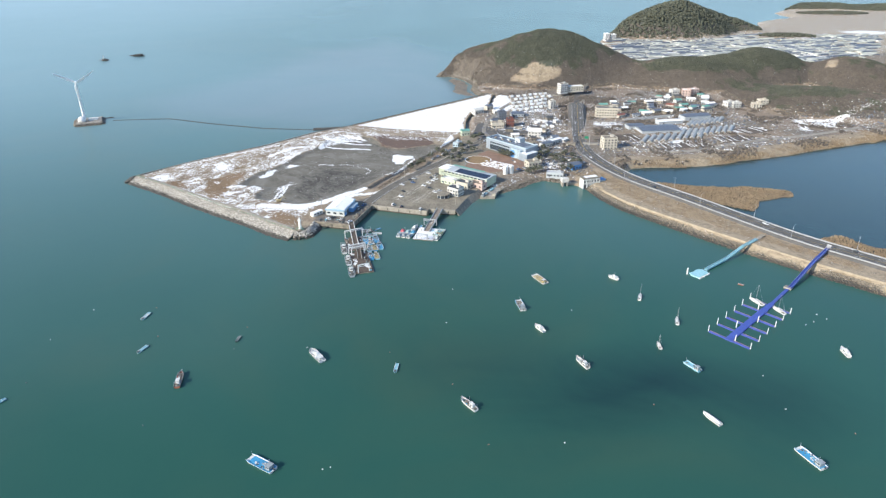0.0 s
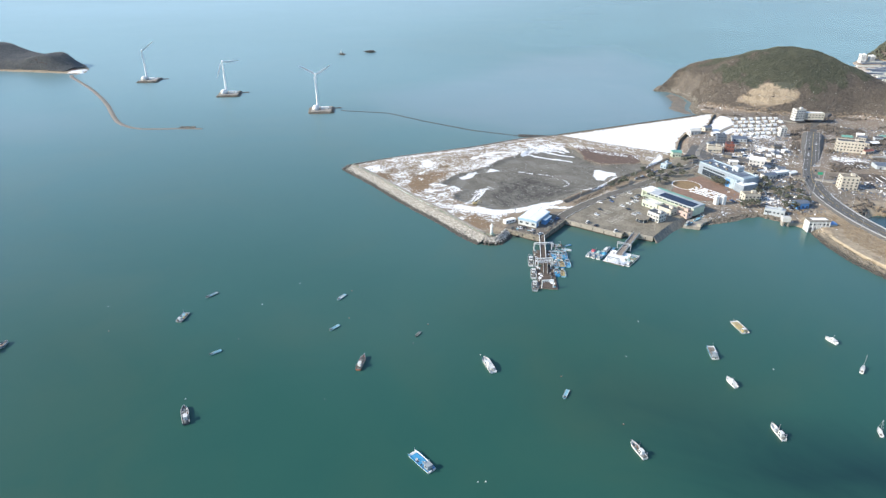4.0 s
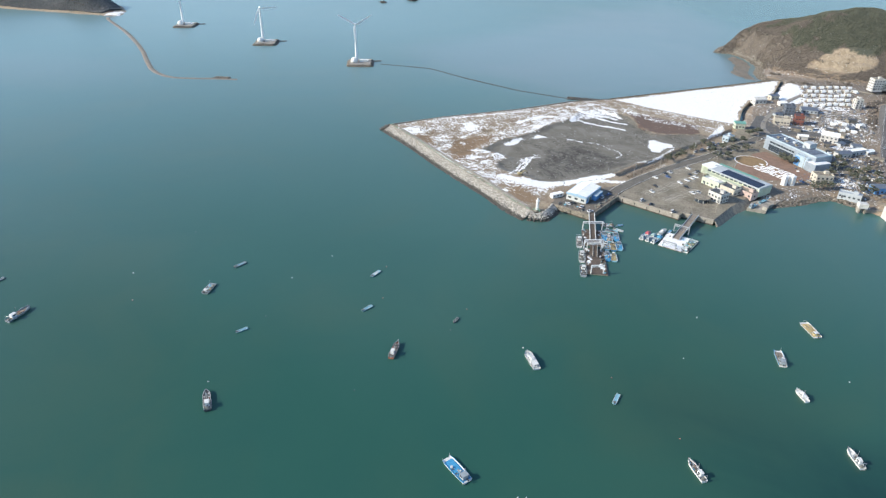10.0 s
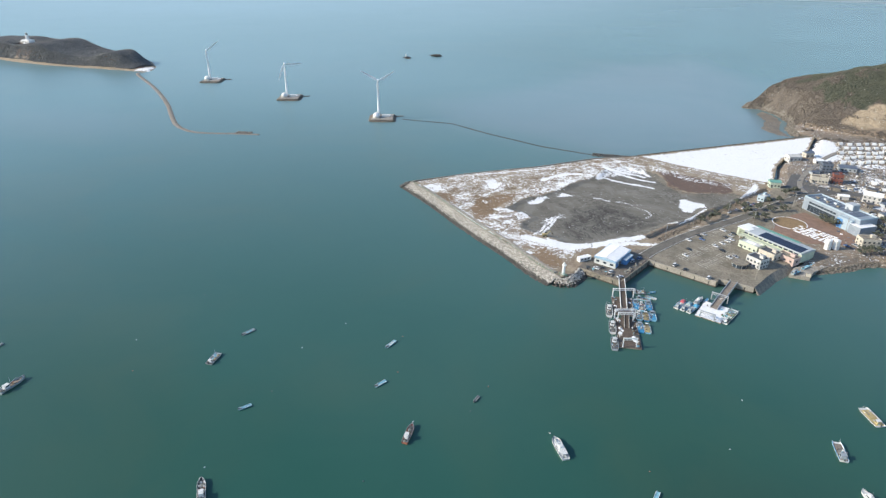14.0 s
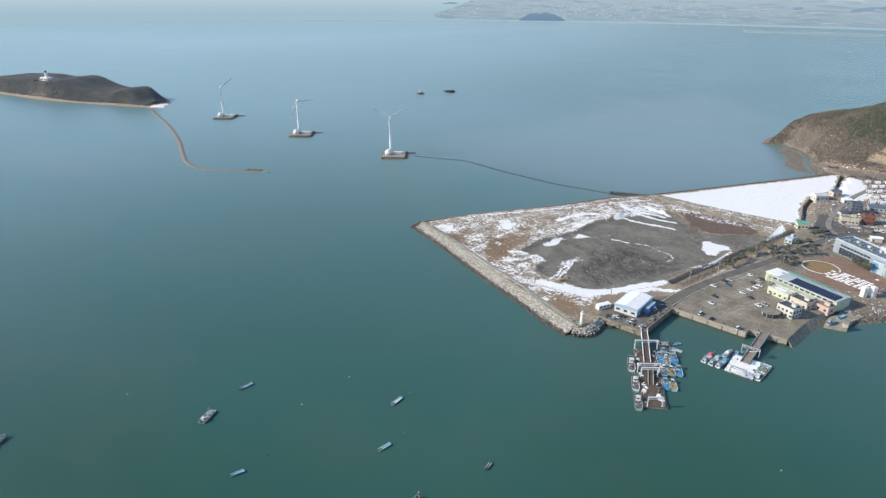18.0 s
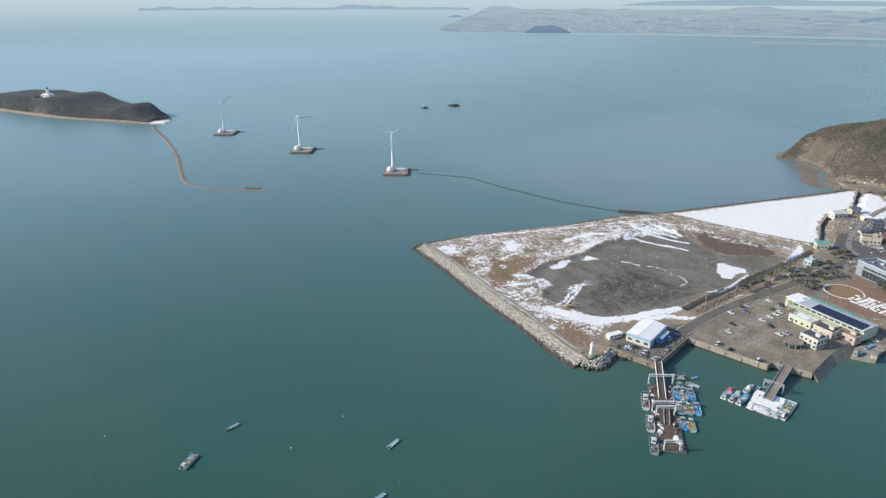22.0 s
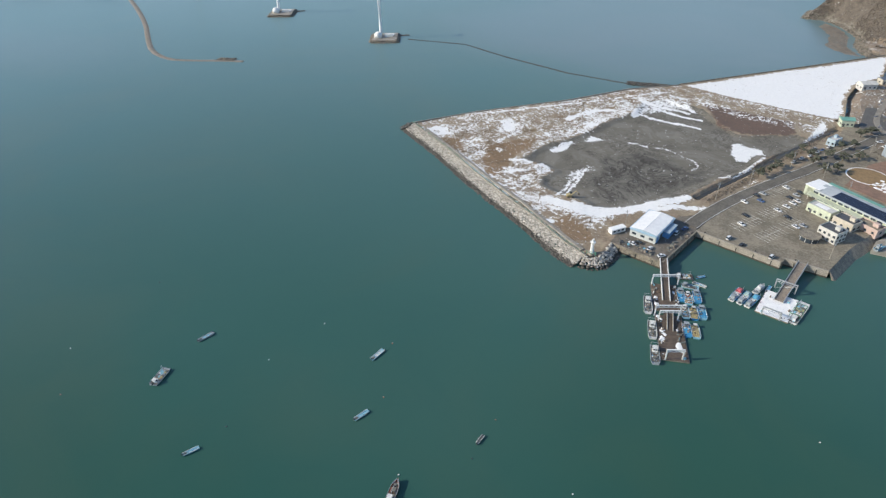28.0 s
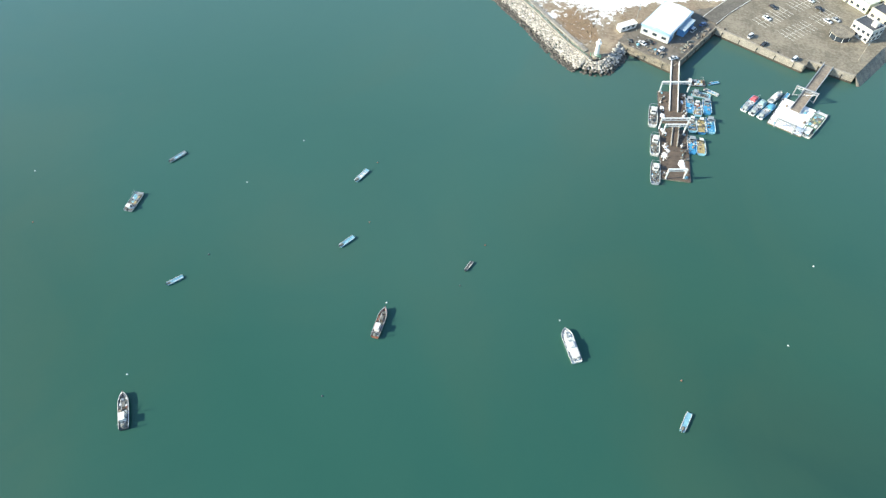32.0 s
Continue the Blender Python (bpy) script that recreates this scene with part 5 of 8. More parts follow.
def strake(L, B, H, side, bow=0.32, flat=False):
    s, last = Shape(), None
    for f in (0.02, 0.3, 0.55, 0.72, 0.84, 0.93, 0.98):
        k = 1.0 if f < 1 - bow else max(0.0, 1 - ((f - 1 + bow) / bow) ** 2.2)
        if flat:
            k = 1.0 if f < 0.86 else 1 - 0.2 * (f - 0.86) / 0.14
        k = (0.9 + 0.1 * min(1, f / 0.3)) * max(k, 0.05)
        p = ((f - 0.5) * L, side * B / 2 * k, H * (1 + (0.12 if flat else 0.45) * max(0, f - 0.45) ** 1.5 / 0.4) * 0.96)
        if last:
            s.tube(last, p, 0.11, 0.11, 5)
        last = p
    return s


def cabin_on(boat, x, B, L, H, z, top, wall=None, name="cabin"):
    c = part(name, Shape().box(x, 0, z, L, B, H, 0, 0.92), wall or WHITE, boat)
    part("roof", Shape().box(x, 0, z + H, L * 1.06, B * 1.04, 0.12), top, boat)
    part("front_window", Shape().box(x + L * 0.475, 0, z + H * 0.52, 0.08, B * 0.76, H * 0.34), GLASS, c)
    for side in (-1, 1):
        part("side_window", Shape().box(x + L * 0.05, side * B * 0.485, z + H * 0.52, L * 0.62, 0.07, H * 0.32), GLASS, c)
    return c


def boat(kind, x, y, heading, L, hull=None, deck=None, label="", group=FLEET, B=None, seed=0, blunt=False):
    rng = random.Random(seed or int(abs(x * 7 + y * 3)))
    hull, deck = hull or HULL_WHITE, deck or DECK_WOOD
    name = {"sail": "sailing_boat", "skiff": "open_boat", "cruiser": "motor_boat", "fishing": "fishing_boat", "work": "work_boat", "raft": "work_raft"}[kind]
    b = thing(name, label, "boat", x, y, 0, heading, group)
    B = B or L * {"sail": 0.27, "skiff": 0.24, "cruiser": 0.3, "fishing": 0.25, "work": 0.34, "raft": 0.4}[kind]
    H = {"sail": 0.9, "skiff": 0.65, "cruiser": 1.15, "fishing": 1.2, "work": 1.05, "raft": 0.8}[kind]
    flat = kind in ("raft", "work", "skiff") or blunt
    bow = 0.5 if kind == "sail" else 0.22 if kind == "cruiser" and L > 13 else 0.34
    part("hull", hull_shape(L, B, H, bow, flat), hull, b)
    sole = H * 0.65
    part("deck", Shape().prism([(-0.46 * L, -B * 0.43), (0.2 * L, -B * 0.43), (0.4 * L, -B * (0.4 if flat else 0.2)), (0.4 * L, B * (0.4 if flat else 0.2)), (0.2 * L, B * 0.43), (-0.46 * L, B * 0.43)], sole - 0.05, sole + 0.04), deck, b)
    for side in (-1, 1):
        part("rubbing_strake", strake(L, B, H, side, bow, flat), HULL_WHITE if hull in (CYAN, BLUE, HULL_BLACK) else BLUE if kind == "work" else HULL_GREY, b)
    if kind == "skiff":
        for f in (-0.22, 0.02, 0.24):
            part("thwart", Shape().box(f * L, 0, sole + 0.2, 0.35, B * 0.84, 0.1), hull, b)
        m = part("outboard_motor", Shape().box(-0.5 * L - 0.15, 0, H - 0.1, 0.5, 0.4, 0.75, 0, 0.8), HULL_BLACK, b)
        part("motor_leg", Shape().box(-0.5 * L - 0.2, 0, -0.3, 0.2, 0.16, 0.9), HULL_GREY, m)
        part("piled_net", Shape().loft([[(-0.36 * L + r * 1.3 * math.cos(a * math.tau / 9), r * math.sin(a * math.tau / 9) * 0.8, sole + z) for a in range(9)] for z, r in ((0, B * 0.4), (0.25, B * 0.36), (0.45, B * 0.2))]), NET, b)
        part("bow_deck", Shape().prism([(0.34 * L, -B * 0.38), (0.46 * L, -B * 0.3), (0.46 * L, B * 0.3), (0.34 * L, B * 0.38)], H * 0.9, H * 1.05), hull, b)
    if kind == "fishing":
        cl = L * 0.2
        cabin_on(b, -L * 0.22, B * 0.56, cl, 1.9, sole, HULL_WHITE)
        part("mast", Shape().tube((-L * 0.04, 0, sole), (-L * 0.04, 0, sole + 4.6), 0.1, 0.06), STEEL, b)
        part("boom", Shape().tube((-L * 0.04, 0, sole + 1.4), (L * 0.22, 0, sole + 2.4), 0.07, 0.05), STEEL, b)
        part("stern_arch", Shape().tube((-L * 0.44, -B * 0.4, sole), (-L * 0.44, -B * 0.4, sole + 2.3), 0.07).tube((-L * 0.44, -B * 0.4, sole + 2.3), (-L * 0.44, B * 0.4, sole + 2.3), 0.07).tube((-L * 0.44, B * 0.4, sole + 2.3), (-L * 0.44, B * 0.4, sole), 0.07), STEEL, b)
        part("hatch", Shape().box(L * 0.14, 0, sole, L * 0.13, B * 0.42, 0.45), deck, b)
        part("winch", Shape().tube((L * 0.03, -B * 0.25, sole + 0.4), (L * 0.03, B * 0.25, sole + 0.4), 0.28, 0.28, 8), RUST, b)
        part("piled_net", Shape().loft([[(-0.41 * L + r * math.cos(a * math.tau / 9), r * math.sin(a * math.tau / 9), sole + z) for a in range(9)] for z, r in ((0, B * 0.3), (0.4, B * 0.27), (0.75, B * 0.12))]), NET, b)
        for i in range(3):
            part("fish_box", Shape().box(L * (0.05 + 0.055 * i), B * rng.choice((-0.3, 0.3)), sole, 0.7, 0.5, 0.45, rng.uniform(-20, 20)), rng.choice((YELLOW, BLUE, ORANGE, HULL_WHITE)), b)
        part("bow_rail", Shape().tube((L * 0.28, -B * 0.36, H * 1.25), (L * 0.46, 0, H * 1.5 + 0.35), 0.05).tube((L * 0.46, 0, H * 1.5 + 0.35), (L * 0.28, B * 0.36, H * 1.25), 0.05), STEEL, b)
        part("anchor_roller", Shape().box(L * 0.49, 0, H * 1.2, 0.7, 0.3, 0.25), RUST, b)
    if kind == "work":
        part("hold", Shape().box(L * 0.08, 0, sole, L * 0.52, B * 0.66, 0.22), BLUE if deck is BLUE else deck, b)
        cabin_on(b, -L * 0.33, B * 0.6, L * 0.17, 1.7, sole, HULL_GREY, HULL_GREY)
        part("hoop", Shape().tube((-L * 0.2, -B * 0.42, sole), (-L * 0.2, -B * 0.42, sole + 2), 0.06).tube((-L * 0.2, -B * 0.42, sole + 2), (-L * 0.2, B * 0.42, sole + 2), 0.06).tube((-L * 0.2, B * 0.42, sole + 2), (-L * 0.2, B * 0.42, sole), 0.06), STEEL, b)
        part("bow_post", Shape().tube((L * 0.47, -B * 0.3, sole), (L * 0.49, -B * 0.3, sole + 2.2), 0.07), STEEL, b)
        for i in range(4):
            part("fish_box", Shape().box(L * (-0.14 + 0.03 * i), B * rng.uniform(-0.3, 0.3), sole + 0.1, 0.7, 0.5, 0.45, rng.uniform(-30, 30)), rng.choice((HULL_WHITE, HULL_GREY, CYAN)), b)
        part("outboard_motor", Shape().box(-0.5 * L - 0.2, 0, H - 0.1, 0.6, 0.5, 0.8, 0, 0.8), HULL_BLACK, b)
    if kind == "raft":
        for i in range(5):
            for j in (-1, 0, 1):
                part("crate", Shape().box(L * (-0.06 + 0.09 * i), j * B * 0.24, sole, L * 0.075, B * 0.19, 0.5, rng.uniform(-4, 4)), YELLOW if deck is YELLOW or rng.random() < 0.2 else rng.choice((BLUE, HULL_WHITE, NET, HULL_GREY) if hull in (BLUE, CYAN) else (HULL_WHITE, HULL_GREY, NET, CYAN)), b)
        cabin_on(b, -L * 0.34, B * 0.42, L * 0.14, 1.6, sole, HULL_WHITE, YELLOW if deck is YELLOW else WHITE)
        part("derrick", Shape().tube((L * 0.36, B * 0.3, sole), (L * 0.36, B * 0.3, sole + 2.6), 0.07).tube((L * 0.36, B * 0.3, sole + 2.6), (L * 0.14, B * 0.1, sole + 3.0), 0.05), STEEL, b)
        part("outboard_motor", Shape().box(-0.5 * L - 0.2, 0, H - 0.1, 0.6, 0.5, 0.8, 0, 0.8), HULL_BLACK, b)
    if kind == "cruiser":
        c = cabin_on(b, -L * 0.02, B * 0.74, L * 0.36, 1.35, sole, HULL_WHITE)
        part("foredeck", Shape().prism([(0.14 * L, -B * 0.4), (0.3 * L, -B * 0.32), (0.45 * L, -0.1), (0.45 * L, 0.1), (0.3 * L, B * 0.32), (0.14 * L, B * 0.4)], H * 0.9, H * 1.1), HULL_WHITE, b)
        part("flybridge", Shape().box(-L * 0.05, 0, sole + 1.47, L * 0.18, B * 0.5, 0.6, 0, 0.8), HULL_WHITE, c)
        part("canopy", Shape().box(-L * 0.3, 0, sole + 1.35, L * 0.2, B * 0.7, 0.08), HULL_WHITE, b)
        for f in (-0.39, -0.22):
            for side in (-1, 1):
                part("canopy_post", Shape().tube((f * L, side * B * 0.33, sole), (f * L, side * B * 0.33, sole + 1.36), 0.04), STEEL, b)
        part("bow_rail", Shape().tube((L * 0.2, -B * 0.42, H + 0.6), (L * 0.48, 0, H * 1.4 + 0.6), 0.035).tube((L * 0.48, 0, H * 1.4 + 0.6), (L * 0.2, B * 0.42, H + 0.6), 0.035), STEEL, b)
        part("aerial", Shape().tube((-L * 0.1, 0, sole + 2.0), (-L * 0.1, 0, sole + 4.0), 0.03), STEEL, b)
    if kind in ("fishing", "work", "raft"):
        for i in range(12):
            u, v = rng.uniform(-0.44, 0.36), rng.uniform(-0.36, 0.36)
            size = rng.uniform(0.4, 1.1)
            if rng.random() < 0.35:
                part("rope_coil", Shape().tube((u * L, v * B * 0.9, sole), (u * L, v * B * 0.9, sole + 0.3), size * 0.5, size * 0.35, 8), rng.choice((NET, DECK_WOOD, CYAN)), b)
            else:
                part("deck_gear", Shape().box(u * L, v * B, sole, size, size * rng.uniform(0.4, 0.9), rng.uniform(0.3, 0.9), rng.uniform(0, 90), 0.85), rng.choice((NET, RUST, HULL_GREY, HULL_WHITE, DECK_WOOD, HULL_BLACK)), b)
    if kind == "cruiser" and L > 9:
        for u, v, sx, sy, h in ((-0.42, 0.22, 0.9, 0.7, 0.6), (-0.42, -0.22, 0.9, 0.7, 0.6), (-0.3, 0, 1.2, 0.8, 0.5), (0.24, 0, 1.1, 0.9, 1.4 - sole * 0.4), (0.34, 0, 0.6, 0.6, 1.0)):
            part("deck_locker", Shape().box(u * L, v * B, sole, sx, sy, h, 0, 0.9), HULL_GREY, b)
        part("roof_hatch", Shape().box(0.04 * L, 0, sole + 1.47, 1.6, 1.2, 0.15), HULL_GREY, b)
    if kind == "sail":
        part("coachroof", Shape().loft([[(xx * L, -w * B, z0), (xx * L, w * B, z0), (xx * L, w * B * 0.8, z0 + hh), (xx * L, -w * B * 0.8, z0 + hh)] for xx, w, z0, hh in ((-0.2, 0.32, 0.7, 0.5), (0.1, 0.3, 0.7, 0.55), (0.28, 0.16, 0.8, 0.3))]), HULL_WHITE, b)
        part("cockpit", Shape().box(-0.33 * L, 0, sole + 0.02, 0.2 * L, B * 0.5, 0.12), DECK_WOOD, b)
        if "cover" in label:
            part("boat_cover", Shape().loft([[(u * L, -w * B, 0.95), (u * L, 0, 0.95 + h), (u * L, w * B, 0.95)] for u, w, h in ((-0.46, 0.36, 0.3), (-0.1, 0.44, 0.8), (0.25, 0.32, 0.6), (0.44, 0.08, 0.2))]), HULL_WHITE, b, "pale fabric cover")
            return b
        part("mast", Shape().tube((0.08 * L, 0, 0.7), (0.08 * L, 0, L * 1.22), 0.09, 0.06), STEEL, b)
        part("boom", Shape().tube((0.08 * L, 0, 1.9), (-0.32 * L, 0, 2.0), 0.07, 0.07), STEEL, b)
        part("furled_sail", Shape().tube((0.06 * L, 0, 2.1), (-0.3 * L, 0, 2.2), 0.17, 0.12), HULL_WHITE, b)
        part("forestay", Shape().tube((0.48 * L, 0, 1.1), (0.08 * L, 0, L * 1.2), 0.03), STEEL, b)
        part("backstay", Shape().tube((-0.48 * L, 0, 0.9), (0.08 * L, 0, L * 1.2), 0.03), STEEL, b)
    return b


boat("fishing", -188.2, 185.7, 133, 13.0, HULL_BLACK, NET, "dark fishing boat with a white wheelhouse and deck gear")
boat("fishing", -128.9, 249.6, 100, 12.3, ORANGE, NET, "fishing boat with a rusty orange bow and white wheelhouse")
boat("cruiser", -65.4, 269.5, 128, 13.2, HULL_WHITE, HULL_WHITE, "large white motor boat with a long cabin")
boat("skiff", -23.6, 259.3, 83, 7.1, CYAN, CYAN, "small open boat painted sky blue")
boat("raft", -247.2, 256.5, 102, 10.2, HULL_GREY, DECK_WOOD, "flat grey work raft loaded with blue and yellow crates")
boat("skiff", -247.8, 284.4, 72, 7.9, HULL_GREY, CYAN, "open grey and pale blue boat with a net heap")
boat("skiff", -170.2, 308.5, 80, 8.0, CYAN, HULL_WHITE, "open sky blue boat with a white stern load")
boat("skiff", -158, 275.8, 69, 7.0, CYAN, CYAN, "long open boat painted pale blue")
boat("skiff", -110.6, 285.2, 82, 4.8, HULL_BLACK, NET, "small dark open boat with nets")
boat("skiff", -206.6, 233, 60, 6.2, CYAN, CYAN, "narrow pale blue open boat")
boat("work", -74.4, 194, 149, 13.8, HULL_WHITE, BLUE, "white work boat with a bright blue hold and stern cabin")
boat("fishing", 11.8, 231, 127, 11.0, HULL_WHITE, DECK_WOOD, "white fishing boat with a mast and wheelhouse")
boat("work", 45.6, 320, 100, 12.0, HULL_WHITE, DECK_WOOD, "white work boat with a brown deck and rear cabin")
boat("raft", 61.4, 352.3, 117, 13.0, HULL_WHITE, YELLOW, "white work raft with rows of yellow crates")
boat("cruiser", 53.4, 295, 122, 8.1, HULL_WHITE, HULL_WHITE, "small white motor boat with a low cabin")
boat("fishing", 70.6, 263.1, 114, 10.5, HULL_WHITE, HULL_WHITE, "white fishing boat with a pale wheelhouse")
boat("work", 125.5, 259.9, 121, 9.5, CYAN, CYAN, "flat pale blue work boat")
boat("sail", 120.5, 221.2, 119, 9.8, HULL_WHITE, HULL_WHITE, "slim white sailing boat under a pale cover")
boat("cruiser", 108.6, 353.5, 136, 7.0, HULL_WHITE, HULL_WHITE, "small white cabin boat")
boat("sail", 118.6, 329.4, 70, 7.6, HULL_WHITE, HULL_WHITE, "white sailing boat with a bare mast")
boat("sail", 132, 302.5, 75, 7.6, HULL_WHITE, HULL_WHITE, "white sailing boat with a bare mast")
boat("sail", 114.3, 278.2, 93, 6.0, HULL_WHITE, HULL_WHITE, "small white sailing boat with a bare mast")
boat("cruiser", 209.2, 272, 88, 8.5, HULL_WHITE, HULL_WHITE, "white motor boat with a rounded bow")
boat("work", 151.9, 197, 112, 13.1, HULL_WHITE, BLUE, "white work boat with blue deck covers")
boat("fishing", -319.6, 197.2, 95, 13.7, HULL_GREY, DECK_WOOD, "grey fishing boat with a white wheelhouse")
boat("skiff", -359, 215.6, 94, 6, HULL_GREY, NET, "small grey open boat")
boat("sail", 186.4, 323.8, 116, 9.5, HULL_WHITE, HULL_WHITE, "white sailing yacht moored at the blue marina", "yachts at the marina")
boat("sail", 194.8, 313.6, 112, 8.7, HULL_WHITE, HULL_WHITE, "white sailing yacht moored at the blue marina", "yachts at the marina")
boat("skiff", 186, 345, 150, 3.2, ORANGE, ORANGE, "tiny orange dinghy near the marina", "yachts at the marina")

# ---- buoys ----
def buoy(x, y, material, label, r=0.33):
    b = thing("mooring_buoy", label, "buoy", x, y, 0, 0, "mooring buoys")
    part("float", Shape().loft([[(k * r * math.cos(a * math.tau / 8), k * r * math.sin(a * math.tau / 8), z * r) for a in range(8)] for z, k in ((-0.7, 0.5), (-0.2, 1.0), (0.5, 0.95), (0.95, 0.5))]), material, b, smooth=True)
    part("ring", Shape().tube((0, 0, r * 0.9), (0, 0, r * 1.5), 0.06, 0.06, 5), STEEL, b)


for x, y in ((-212, 285), (-204, 316), (2, 301.5), (52, 206.5), (-49, 191.5), (-46, 192.7), (75, 315), (158, 253), (157, 228), (203, 299), (-298, 252), (6, 340), (-72, 277.6),
             (-196.5, 196), (-131, 258), (215, 310), (218, 305), (209, 302)):
    buoy(x, y, HULL_WHITE, "round white mooring buoy floating on the water")
for x, y in ((-168, 318), (-109, 297), (-28, 273), (19.4, 205.5), (97.6, 231.3), (179.5, 212), (4.6, 246.4), (-277, 231), (-155, 288)):
    buoy(x, y, ORANGE, "round rusty orange mooring buoy floating on the water")
for x, y in ((-203, 248), (-133, 217.5), (-110, 276), (-300, 306)):
    buoy(x, y, HULL_BLACK, "dark mooring buoy floating on the water")


# ---- floating docks ----
def local(x, y, rz):
    return lambda u, v: (x + u * math.cos(radians(rz)) - v * math.sin(radians(rz)), y + u * math.sin(radians(rz)) + v * math.cos(radians(rz)))


def pontoon(x, y, rz, sx, sy, material, label, snow=0):
    p = thing("floating_dock", label, "floating dock", x, y, 0, rz, "floating docks at the quay")
    part("pontoon", Shape().box(0, 0, -0.6, sx, sy, 1.3), OLD_CONCRETE, p)
    for i in range(int(sy / 2.6)):
        part("deck_plate", Shape().box(0, -sy / 2 + 1.3 + i * (sy - 2.6) / max(int(sy / 2.6) - 1, 1), 0.7, sx - 0.3, (sy - 0.3) / int(sy / 2.6) - 0.06, 0.1), material, p)
    for a in (-1, 1):
        part("fender", Shape().box(a * (sx / 2 + 0.12), 0, 0.1, 0.24, sy * 0.98, 0.5), HULL_BLACK, p)
        for k in range(4):
            part("bollard", Shape().tube((a * (sx / 2 - 0.5), sy * (-0.4 + 0.27 * k), 0.8), (a * (sx / 2 - 0.5), sy * (-0.4 + 0.27 * k), 1.25), 0.18, 0.22, 8), RUST, p)
    rng = random.Random(int(sx * 10 + sy))
    for k in range(snow):
        u, v = rng.choice((-1, 1)) * sx * rng.uniform(0.2, 0.4), sy * rng.uniform(-0.45, 0.45)
        r = rng.uniform(0.6, 1.5)
        rag = [rng.uniform(0.45, 1.3) for _ in range(13)]
        part("snow_drift", Shape().loft([[(u + q * rag[a] * math.cos(a * math.tau / 13), v + q * 1.5 * rag[a] * math.sin(a * math.tau / 13), 0.8 + z) for a in range(13)] for z, q in ((0, r), (0.1, r * 0.85), (0.17, r * 0.45))]), SNOW, p)
    for k in range(int(sy * (0.4 if material is SNOW else 1.1))):
        size = rng.uniform(0.4, 1.2)
        part("dock_gear", Shape().box(rng.choice((-1, 1)) * sx * rng.uniform(0.24, 0.46), sy * rng.uniform(-0.47, 0.47), 0.8, size, size * rng.uniform(0.5, 1.0), rng.uniform(0.3, 1.0), rng.uniform(0, 90), 0.85), rng.choice((NET, RUST, HULL_GREY, HULL_WHITE, DECK_WOOD, HULL_BLACK, CYAN)), p)
    return p


def portal(x, y, rz, width, height, material=None):
    f = thing("portal_frame", "white steel portal frame standing on a floating dock", "portal frame", x, y, 0.7, rz, "portal frames on the docks")
    for a in (-1, 1):
        part("post", Shape().box(a * width / 2, 0, 0, 0.5, 0.5, height), material or WHITE, f)
        part("brace", Shape().tube((a * width / 2, 0, height - 1.6), (a * (width / 2 - 1.6), 0, height - 0.2), 0.1), material or WHITE, f)
    part("beam", Shape().box(0, 0, height, width + 0.5, 0.5, 0.5), material or WHITE, f)
    for k in range(5):
        x0, x1 = -width / 2 + width * k / 5, -width / 2 + width * (k + 1) / 5
        part("lattice", Shape().tube((x0, 0, height - (0.9 if k % 2 else 0)), (x1, 0, height - (0 if k % 2 else 0.9)), 0.06), material or WHITE, f)
    part("lower_chord", Shape().box(0, 0, height - 1.0, width, 0.2, 0.2), material or WHITE, f)
    return f


def gangway(p, q, width, label, deck=None, side=None):
    p, q = Vector(p), Vector(q)
    g = thing("gangway", label, "gangway", *p, math.degrees(math.atan2(q.y - p.y, q.x - p.x)), "gangways")
    n, dz = math.hypot(q.x - p.x, q.y - p.y), q.z - p.z
    part("deck", Shape().loft([[(x, -width / 2, z - 0.15), (x, width / 2, z - 0.15), (x, width / 2, z), (x, -width / 2, z)] for x, z in ((0, 0), (n, dz))]), deck or RUST, g)
    for a in (-1, 1):
        part("side_girder", Shape().loft([[(x, a * width / 2 - 0.2, z - 0.5), (x, a * width / 2 + 0.2, z - 0.5), (x, a * width / 2 + 0.2, z + 0.55), (x, a * width / 2 - 0.2, z + 0.55)] for x, z in ((0, 0), (n, dz))]), side or CONCRETE, g)
        part("handrail", Shape().tube((0, a * width / 2, 1.2), (n, a * width / 2, dz + 1.2), 0.06), STEEL, g)
        for k in range(7):
            part("rail_post", Shape().tube((n * k / 6, a * width / 2, dz * k / 6 + 0.5), (n * k / 6, a * width / 2, dz * k / 6 + 1.2), 0.05, 0.05, 5), STEEL, g)
    return g


pontoon(-62.4, 405, 15, 12.6, 21.5, RUST, "rusty brown floating dock with snow heaps and mooring posts", 4)
pontoon(-54.7, 376, 15, 12.2, 31, RUST, "long rusty brown floating dock with drifts of snow along its sides", 13)
part("link_bridge", Shape().box(-59.0, 392.5, 0.9, 4.5, 6.5, 0.25, 15), RUST, bpy.data.objects["floating_dock"])
bpy.data.objects["link_bridge"].matrix_parent_inverse = bpy.data.objects["floating_dock"].matrix_basis.inverted()
gangway((-68.8, 433.5, 4.2), (-61.4, 402, 1.0), 3.6, "white-sided gangway from the quay down to the dock", RUST, WHITE)
portal(-64.6, 415.6, 25, 13.0, 5.8)
portal(-59.2, 391.0, 25, 12.0, 5.8)
portal(-58.2, 387.4, 25, 9.0, 5.6)
portal(-51.3, 361.5, 25, 7.4, 5.4)
gangway((-58.2, 391, 3.0), (-56.0, 380, 0.9), 2.6, "short rusty gangway between the floating docks")
D1 = "boats at the first dock"
